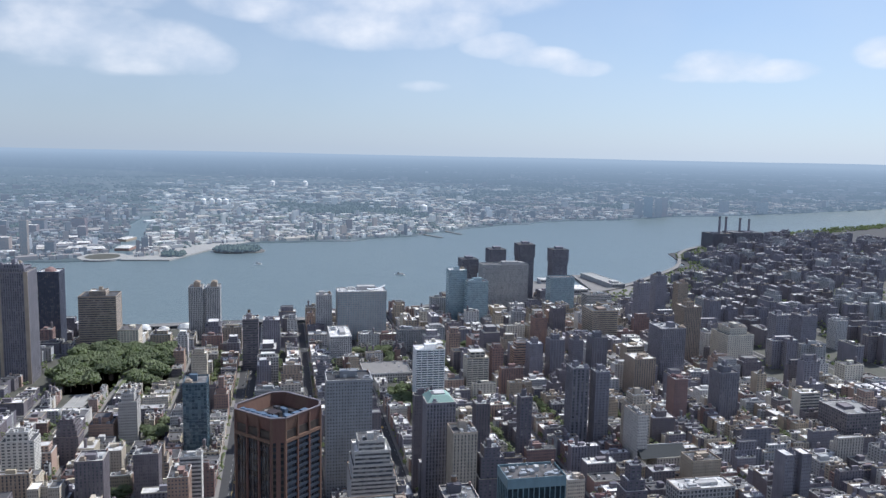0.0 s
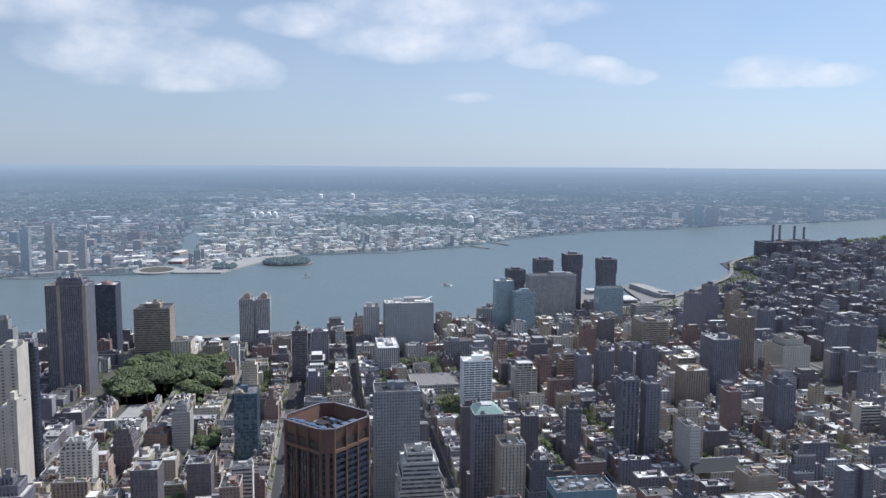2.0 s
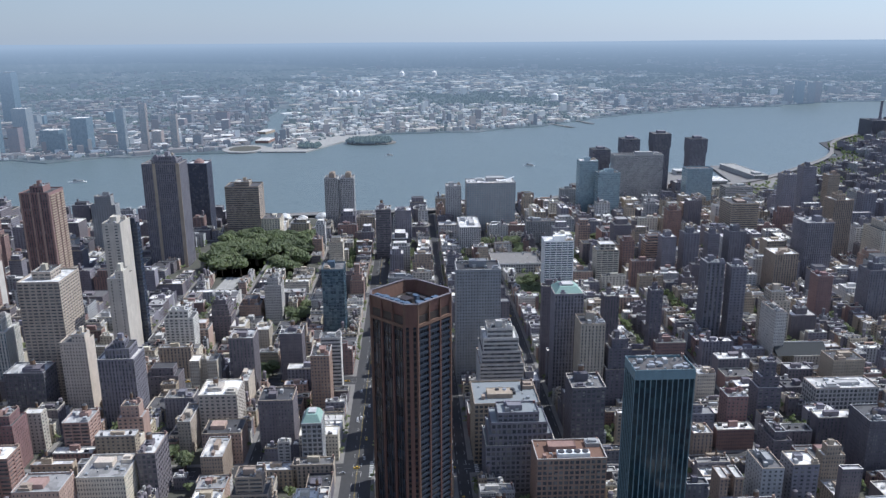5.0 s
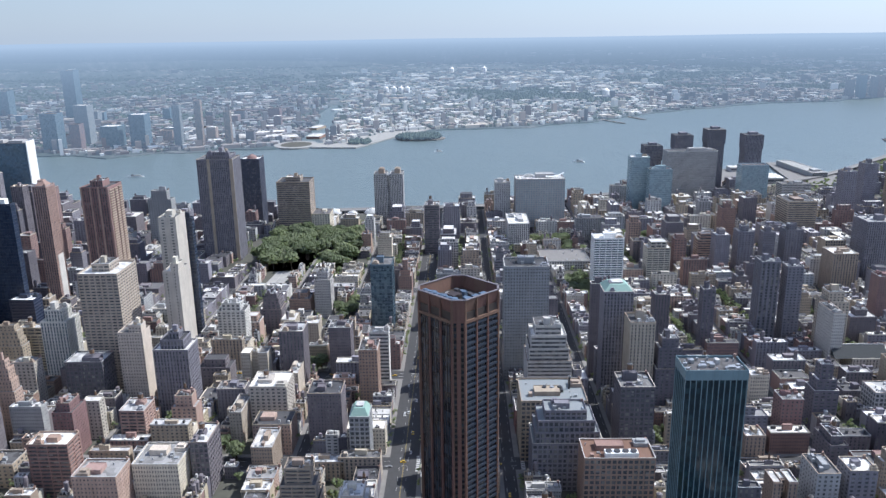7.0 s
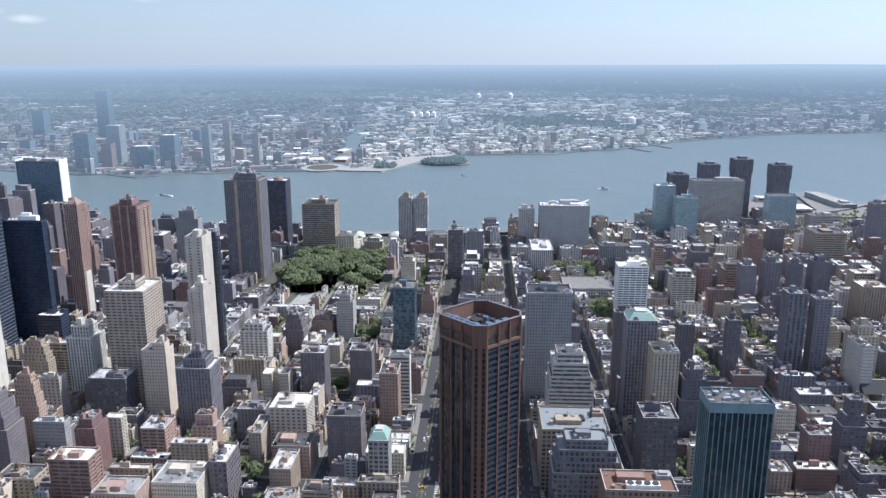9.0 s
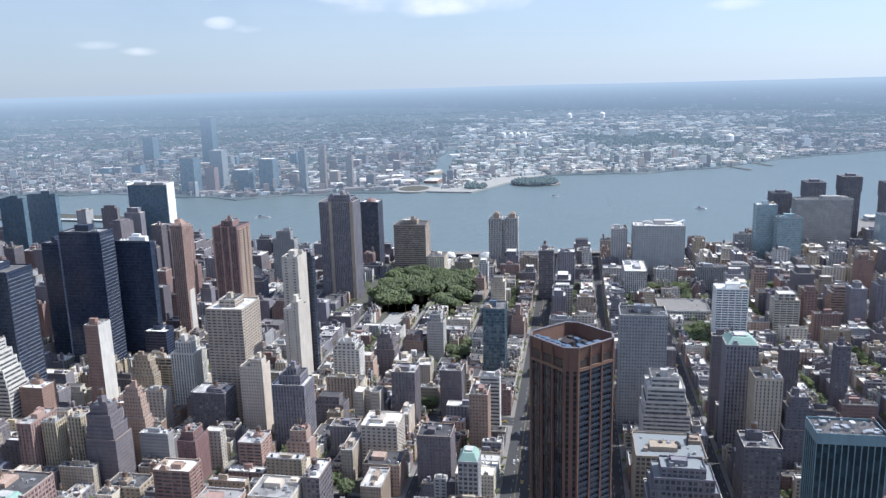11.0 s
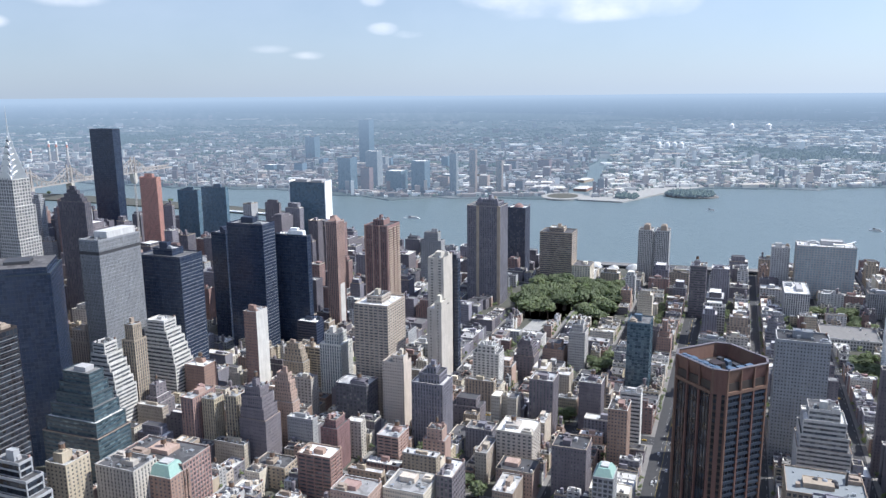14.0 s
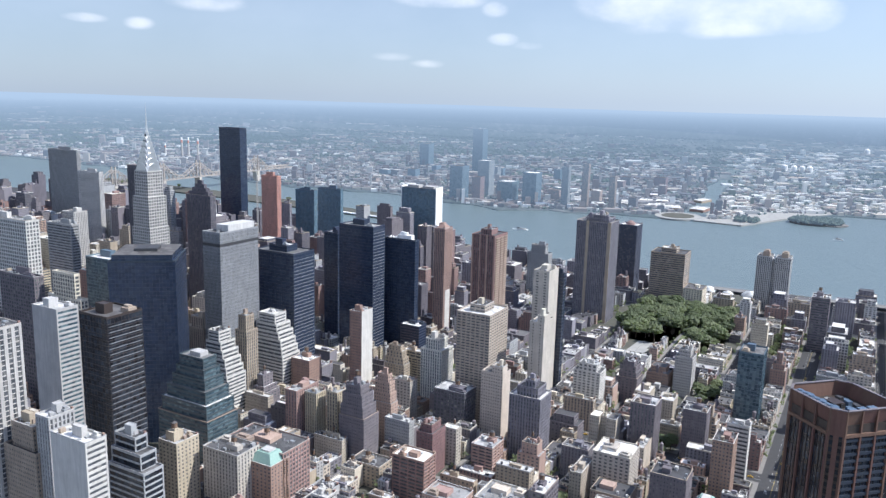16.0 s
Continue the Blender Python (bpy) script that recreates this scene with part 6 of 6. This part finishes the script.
def plain_building(x0, x1, y0, y1, h, wall, style, rnd, pale=False):
    """A further building of the joined city: facade, glazing, roof and bulkhead."""
    cy = (y0 + y1) / 2
    rest.use(SLOTS.index(wall))
    st = STYLE[style if style != "punched" else rnd.choice(("punched", "punched_wide", "punched_fine", "punched_broad", "punched_strip"))]
    if x0 > 1150 or y0 < -700:
        st = STYLE["punched_broad"]
    facade(rest, x0, x1, y0, y1, 0, h, st, rnd.choice(("W", "WS", "WS")) if cy > 0 else rnd.choice(("W", "WN", "WN")))
    rest.use(SLOTS.index(rnd.choice((wall, wall, "lightgrey", "limestone", "tan"))))
    parapet(rest, x0, x1, y0, y1, h, 1.0)
    rest.use(SLOTS.index(wall))
    if h > 16 or rnd.random() < 0.5:
        bw, bd = (x1 - x0) * rnd.uniform(0.2, 0.4), (y1 - y0) * rnd.uniform(0.2, 0.4)
        bx, by = x0 + (x1 - x0) * rnd.uniform(0.2, 0.5), y0 + (y1 - y0) * rnd.uniform(0.2, 0.5)
        rest.box(bx, bx + bw, by, by + bd, h, h + rnd.uniform(2.6, 5))
    rest.use(len(SLOTS))
    rest.box(x0 + st[4], x1 - st[4], y0 + st[4], y1 - st[4], 0, h - 0.3)
    rest.use(len(SLOTS) + (2 if pale else 1))
    rest.box(x0 + 0.35, x1 - 0.35, y0 + 0.35, y1 - 0.35, h - 0.2, h + 0.1)
    if h > 20 and rnd.random() < 0.45:
        # set-back upper storeys
        a, b, up = (x1 - x0) * 0.14, (y1 - y0) * 0.16, rnd.uniform(3, 9)
        rest.use(SLOTS.index(wall))
        facade(rest, x0 + a, x1 - a, y0 + b, y1 - b, h, h + up, st, "WS" if cy > 0 else "WN")
        parapet(rest, x0 + a, x1 - a, y0 + b, y1 - b, h + up, 0.8)
        rest.use(len(SLOTS))
        rest.box(x0 + a + st[4], x1 - a - st[4], y0 + b + st[4], y1 - b - st[4], h, h + up - 0.2)
        rest.use(len(SLOTS) + 1)
        rest.box(x0 + a + 0.35, x1 - a - 0.35, y0 + b + 0.35, y1 - b - 0.35, h + up - 0.2, h + up + 0.1)
    if h > 15 and rnd.random() < 0.35:
        # timber water tank on legs
        tx, ty = rnd.uniform(x0 + 2.2, max(x0 + 2.3, x1 - 2.2)), rnd.uniform(y0 + 2.2, max(y0 + 2.3, y1 - 2.2))
        rest.use(SLOTS.index("brown"))
        rest.box(tx - 1.2, tx + 1.2, ty - 1.2, ty + 1.2, h, h + 5.5)
        rest.tube(tx, ty, 1.8, 1.7, h + 5.5, h + 9.0, 8).tube(tx, ty, 1.9, 0.05, h + 9.0, h + 10.2, 8)
    rest.use(len(SLOTS) + 1)
    for _ in range(rnd.randint(3, 8)):
        u = rnd.uniform(0.7, 2.6)
        ux, uy = rnd.uniform(x0 + 0.6, max(x0 + 0.7, x1 - 3.2)), rnd.uniform(y0 + 0.6, max(y0 + 0.7, y1 - 3.2))
        rest.box(ux, ux + u, uy, uy + u * rnd.uniform(0.6, 1.5), h, h + rnd.uniform(0.7, 2.8))


SIGHT = []
for x0, x1, y0, y1, h in STANDING:
    angles = [math.atan2(b, a) for a in (x0, x1) for b in (y0, y1)]
    SIGHT.append((min(angles), max(angles), math.hypot(x0, (y0 + y1) / 2), h))


def sky_plane(x, y, w):
    """The height an ordinary building may reach without hiding the tower behind it."""
    a, r, half = math.atan2(y, x), math.hypot(x, y), w / 2 / math.hypot(x, y)
    return min([400.0] + [EYE + (0.3 * h - EYE) * r / rh for lo, hi, rh, h in SIGHT if r < rh - 5 and a + half > lo and a - half < hi])


blocks = []
for k in range(-24, 22):
    yc = 45 + 80.5 * k
    for a0, a1 in zip(av, av[1:]):
        wide, next_wide = k in (0, 8, -11), k + 1 in (0, 8, -11)      # the broad cross streets
        blocks.append((a0 + 13, a1 - 13, yc + (15 if wide else 8.5), yc + (65.5 if next_wide else 72)))
blocks.sort(key=lambda b: math.hypot((b[0] + b[1]) / 2, (b[2] + b[3]) / 2))
kerbs, lots = Shape(), Shape()
for bx0, bx1, by0, by1 in blocks:
    mx, my = (bx0 + bx1) / 2, (by0 + by1) / 2
    if math.hypot(mx, my) > 2300 or not in_view(mx, my, 12):
        continue
    bx1 = min(bx1, lerp_shore(NEAR_SHORE, my) - 40)
    if bx1 - bx0 < 15:
        continue
    for e in ((bx0 - 4, bx1 + 4, by0 - 3.6, by0 + 0.5), (bx0 - 4, bx1 + 4, by1 - 0.5, by1 + 3.6), (bx0 - 4, bx0 + 0.5, by0 + 0.5, by1 - 0.5), (bx1 - 0.5, bx1 + 4, by0 + 0.5, by1 - 0.5)):
        kerbs.box(*e, 0, 0.16)
    lots.box(bx0 + 0.5, bx1 - 0.5, by0 + 0.5, by1 - 0.5, 0, 0.12)
    housing = my < -640 and mx > 1000
    x = bx0
    while x < bx1 - 6:
        r = math.hypot(x, my)
        w = rng.uniform(6.0, 15) if r < 1100 else rng.uniform(8, 21)
        downtown = my < -90 and r < 950
        if downtown:
            w *= 0.8
        if rng.random() < (0.16 if downtown else 0.3):
            w *= 1.8
        w = min(w, bx1 - x)
        if bx1 - (x + w) < 7:
            w = bx1 - x
        corner = x == bx0 or x + w > bx1 - 1
        for half in (0, 1):
            depth = rng.choice((14, 16, 18, 20, 24, 27)) if not corner else 30
            ya, yb = (by0, by0 + depth) if half == 0 else (by1 - depth, by1)
            cx, cy = x + w / 2, (ya + yb) / 2
            r = math.hypot(cx, cy)
            hh = rng.choice((11, 12, 13, 14, 15, 16, 18, 20)) if not corner else rng.choice((15, 17, 19, 22, 26, 34))
            p = rng.random()
            uptown = cy > 70 and cx < 700
            if w > 14 and p < (0.36 if uptown else 0.09):
                hh = rng.uniform(30, 52) if not uptown else rng.uniform(34, 62)
            elif w > 16 and p > 0.97:
                hh = rng.uniform(55, 78)
            if cy > 420 and cx < 900:
                hh *= 1.35
            if r > 640 and w > 13 and 0.4 < p < 0.56:
                hh = rng.uniform(24, 44)
            if cy > 640 and cx < 1230 and p < 0.4:
                hh = rng.uniform(45, 120)
            if cy < -100 and r < 700 and p < 0.14:
                hh = rng.uniform(24, 42)
            if r < 330 or r > 2250 or not in_view(cx, cy, 2) or x + w > lerp_shore(NEAR_SHORE, cy) - (34 if cy > -560 else 95):
                continue
            if any(a < x + w and x < b and c < yb and ya < d for a, b, c, d in PARKS):
                continue
            if taken(x, x + w, ya, yb):
                # small houses in what ground is left beside a larger building
                for i in range(int(w // 6.5)):
                    for j in range(3):
                        xa, ja = x + i * 6.5, ya + j * (yb - ya) / 3
                        jb = ja + (yb - ya) / 3
                        if not housing and not taken(xa, xa + 6.4, ja, jb):
                            plain_building(xa, xa + 6.4, ja, jb - 0.2, rng.uniform(9, 17), rng.choice(SLOTS), "punched", rng)
                continue
            if cx > 1335 and 140 < cy < 262:
                continue
            if cx > 1280 and 0 < cy < 340:
                hh = min(hh, 12)
            elif cx > 1225:
                hh = min(hh, 34)
            if 880 < cx < 1060 and 90 < cy < 330:
                hh = min(hh, 15)
            hh = max(min(hh, sky_plane(cx, cy, w)), 9.0)
            if housing:
                continue
            if cy > 70:
                wall, word = rng.choice(KINDS[:6] + KINDS[7:10] + KINDS[3:5] + KINDS[7:9] + KINDS[11:] + KINDS[12:] + KINDS[12:] + KINDS[1:4])
            else:
                wall, word = rng.choice(KINDS[:3] + KINDS[:3] + KINDS[9:11] + KINDS[1:3] + KINDS[3:8] + KINDS[11:12])
            if cy < -90 and r < 820:
                wall, word = rng.choice(KINDS[:3] + KINDS[1:3] + KINDS[10:11] + KINDS[10:11] + KINDS[2:4] + KINDS[6:7])
            # paler wall colours stand in for haze over these distant blocks
            if cy < 0 and r > 900:
                wall, word = rng.choice(KINDS[:4] + KINDS[2:4] + KINDS[6:8] + KINDS[11:13])
            # darker wall colours stand in for shade between the towers
            if cx > 840 and cy > 250:
                wall, word = rng.choice(KINDS[:3] + KINDS[1:3] + KINDS[6:7] + KINDS[10:11] + KINDS[10:11])
            style = "punched" if hh < 40 or rng.random() < 0.6 else rng.choice(("bands", "ribs", "balcony", "loft", "grid"))
            name = "apartment_building" if hh > 26 else "row_building"
            if r < 1000 and count[name] < 300:
                count[name] += 1
                tiers = None
                if hh > 34 and rng.random() < 0.75:
                    q = rng.uniform(0.74, 0.9) * hh
                    tiers = ((0, q, 0, 0, 0, 0), (q, hh, w * 0.12, w * 0.12, 3, 3))
                    if hh > 44 and rng.random() < 0.6:
                        p, i = 0.62 * hh, 0.08 * w
                        tiers = ((0, p, 0, 0, 0, 0), (p, q, i, i, 2, 2), (q, hh, 2.4 * i, 2.4 * i, 5, 5))
                elif hh > 20 and w > 11 and rng.random() < 0.75:
                    tiers = rng.choice(("court", "lshape", "cap"))
                building(x, x + w - 0.2, ya, yb, hh, style, wall, "%s %s of %d storeys with flat roof" % (word, "apartment block" if hh > 26 else "row building", max(3, hh // 3.1)),
                         name, "building", "city block buildings", sides=rng.choice(("W", "WS" if cy > 0 else "WN", "WS" if cy > 0 else "WN")), tiers=tiers, tank=1 if rng.random() < 0.4 and hh > 15 else 0,
                         units=rng.randint(5, 14), cornice=hh < 40 and rng.random() < 0.4, claim=False, roof=PALEROOF if downtown and rng.random() < 0.3 else None)
            else:
                plain_building(x, x + w - 0.2, ya, yb, hh, wall, style, rng, rng.random() < (0.3 if cy < 0 else 0.12))
            if corner is False and rng.random() < 0.75 and r < 1300:
                gx, gy = cx + rng.uniform(-4, 4), (by0 + by1) / 2 + rng.uniform(-4, 4)
                for _ in range(9):
                    clump(yard, gx + rng.uniform(-3, 3), gy + rng.uniform(-3, 3), rng.uniform(5, 11), rng.uniform(1.2, 2.6), rng)
        x += w

# brick housing estate: cross-shaped slabs among trees
for gx in range(1030, 3200, 62):
    for gy in range(-2900, -660, 58):
        x, y = gx + rng.uniform(-14, 14), gy + rng.uniform(-12, 12)
        if not in_view(x, y, 0) or x > lerp_shore(NEAR_SHORE, y) - (130 if y > -1500 else 110) or math.hypot(x, y) > 3290 or taken(x - 24, x + 24, y - 24, y + 24):
            continue
        # mauve and grey walls favoured to stand in for bluish haze here
        wall = rng.choice(("mauve", "brown", "mauve", "grey", "mauve"))
        h, pale = rng.uniform(30, 44), rng.random() < 0.14
        if x > lerp_shore(NEAR_SHORE, y) - 330 and y > -1500:
            h = rng.uniform(18, 26)
        if rng.random() < 0.5:
            plain_building(x - 7, x + 7, y - 22, y + 22, h, wall, "punched", rng, pale)
            plain_building(x - 20, x - 7.2, y - 6, y + 6, h, wall, "punched", rng, pale)
        else:
            plain_building(x - 20, x + 20, y - 7, y + 7, h, wall, "punched", rng, pale)
        rest.use(len(SLOTS) + 2)
        for ox, oy in ((0, 0), (rng.uniform(-5, 5), rng.uniform(-4, 4))):
            rest.box(x + ox - 2.6, x + ox + 2.6, y + oy - 2.2, y + oy + 2.2, h, h + rng.uniform(2.2, 4.4))
        for _ in range(22):
            clump(yard, x + rng.uniform(-31, 31), y + rng.uniform(-29, 29), rng.uniform(4, 9), rng.uniform(2, 4.5), rng)
for _ in range(500):
    y = rng.uniform(-3000, -1680)
    x = lerp_shore(NEAR_SHORE, y) - rng.uniform(10, 120)
    n0 = len(yard.v)
    clump(yard, x, y, rng.uniform(4, 10), rng.uniform(4, 8), rng)
    yard.v[n0:] = [far(*p) for p in yard.v[n0:]]
for _ in range(420):
    y = rng.uniform(-1500, -640)
    x = lerp_shore(NEAR_SHORE, y) - rng.uniform(40, 150)
    clump(yard, x, y, rng.uniform(3, 6), rng.uniform(3, 6), rng)
for k in range(-6, 9):
    for i in range(90):
        x, y = 440 + i * 9 + rng.uniform(-3, 3), 45 + 80.5 * k + rng.choice((-1, 1)) * (12.6 if k == 0 else 7.2)
        if rng.random() < (0.12 if k == 0 else 0.35) or not in_view(x, y) or taken(x - 2, x + 2, y - 2, y + 2) or any(abs(x - a) < 14 for a in AVENUES):
            continue
        for _ in range(5):
            clump(yard, x + rng.uniform(-1.6, 1.6), y + rng.uniform(-1.6, 1.6), rng.uniform(4, 8.5), rng.uniform(1.0, 1.9), rng)
tagged(new("city_blocks", rest.mesh("city_blocks", [WALL[k] for k in SLOTS] + [WINDOW, ISLEROOF, PALEROOF])), "brick and stone city buildings filling the further blocks", "buildings", kind="stuff")
tagged(new("yard_trees", yard.mesh("yard_trees", LEAF)), "green trees in back yards and streets", "trees", kind="stuff")
tagged(new("ground_yards", lots.mesh("ground_yards", YARD)), "dark earth and paving in back yards", "yard", kind="structure")
tagged(new("pavement", kerbs.mesh("pavement", PAVING)), "raised concrete pavements round the blocks", "pavement", kind="structure")

# ------------------------------------------------------------ road markings and cars
marks, centre = Shape(), Shape()
for k, wide in ((0, True), (-1, False), (1, False), (-2, False), (2, False)):
    yc = 45 + 80.5 * k
    for i in range(60):
        x = 380 + i * 14
        marks.box(x, x + 5, yc - 3.2, yc - 3.0, 0.0, 0.02).box(x, x + 5, yc + 3.0, yc + 3.2, 0.0, 0.02)
    if wide:
        centre.box(385, 1220, yc - 0.3, yc - 0.15, 0.0, 0.02).box(385, 1220, yc + 0.15, yc + 0.3, 0.0, 0.02)
for a in AVENUES:
    for i in range(120):
        y = -700 + i * 14
        marks.box(a - 3.3, a - 3.1, y, y + 5, 0.0, 0.02).box(a + 3.1, a + 3.3, y, y + 5, 0.0, 0.02)
    for k in range(-8, 9):
        yc = 45 + 80.5 * k
        for j in range(9):
            marks.box(a - 11 + j * 2.6, a - 9.8 + j * 2.6, yc - 12.5, yc - 9.5, 0.0, 0.02)
tagged(new("road_markings", marks.mesh("road_markings", LINE)), "white lane dashes and crossings on asphalt", "markings", kind="structure")
tagged(new("road_centre_lines", centre.mesh("road_centre_lines", YELLOW)), "double yellow centre lines on the wide street", "markings", kind="structure")


def car_parts(colour):
    body = Shape()
    body.hexa([(-2.2, -0.9, 0.3), (2.2, -0.9, 0.3), (2.2, 0.9, 0.3), (-2.2, 0.9, 0.3), (-2.25, -0.85, 0.85), (2.15, -0.85, 0.8), (2.15, 0.85, 0.8), (-2.25, 0.85, 0.85)])
    cabin = Shape().hexa([(-1.6, -0.8, 0.82), (1.0, -0.8, 0.82), (1.0, 0.8, 0.82), (-1.6, 0.8, 0.82), (-1.1, -0.65, 1.38), (0.4, -0.65, 1.38), (0.4, 0.65, 1.38), (-1.1, 0.65, 1.38)])
    lid = Shape().box(-1.12, 0.42, -0.66, 0.66, 1.38, 1.44)
    return body.mesh("body", colour), cabin.mesh("cabin", WINDOW), lid.mesh("car_roof", colour)


CARS = [(w, car_parts(plain_material("car_" + w, c, 0.3, 0.2))) for w, c in (("yellow", (0.7, 0.45, 0.03)), ("white", (0.7, 0.7, 0.7)), ("black", (0.02, 0.02, 0.022)), ("silver", (0.4, 0.41, 0.42)), ("red", (0.3, 0.03, 0.03)))]
wheel = Shape()
ring = [(0.33 * math.cos(i * math.pi / 5), 0.33 * math.sin(i * math.pi / 5)) for i in range(10)]
wheel.v = [(a, -0.1, b) for a, b in ring] + [(a, 0.1, b) for a, b in ring]
wheel.f = [(i, (i + 1) % 10, 10 + (i + 1) % 10, 10 + i) for i in range(10)] + [tuple(range(9, -1, -1)), tuple(range(10, 20))]
WHEEL = wheel.mesh("wheel", DARKMETAL)
for i in range(90):
    if i % 2:
        k = rng.choice((0, 0, -1, 1, -2, 2))
        x, y, turn = rng.uniform(470, 1150), 45 + 80.5 * k + rng.choice((-4.6, -1.6, 1.6, 4.6)), rng.choice((0, 180))
    else:
        x, y, turn = rng.choice(AVENUES[2:6]) + rng.choice((-5, -1.8, 1.8, 5)), rng.uniform(-420, 420), 90
    word, (body, cabin, lid) = CARS[min(4, int(abs(rng.gauss(0, 1.8))))]
    car = tagged(empty("car", x, y, 0.0, turn), word + " car on the street", "car", "street cars")
    part("body", body, None, car)
    part("cabin", cabin, None, car, "dark car windows")
    part("car_roof", lid, None, car)
    for a in (-1.4, 1.35):
        for b in (-0.85, 0.85):
            part("wheel", WHEEL, None, car).location = (a, b, 0.33)
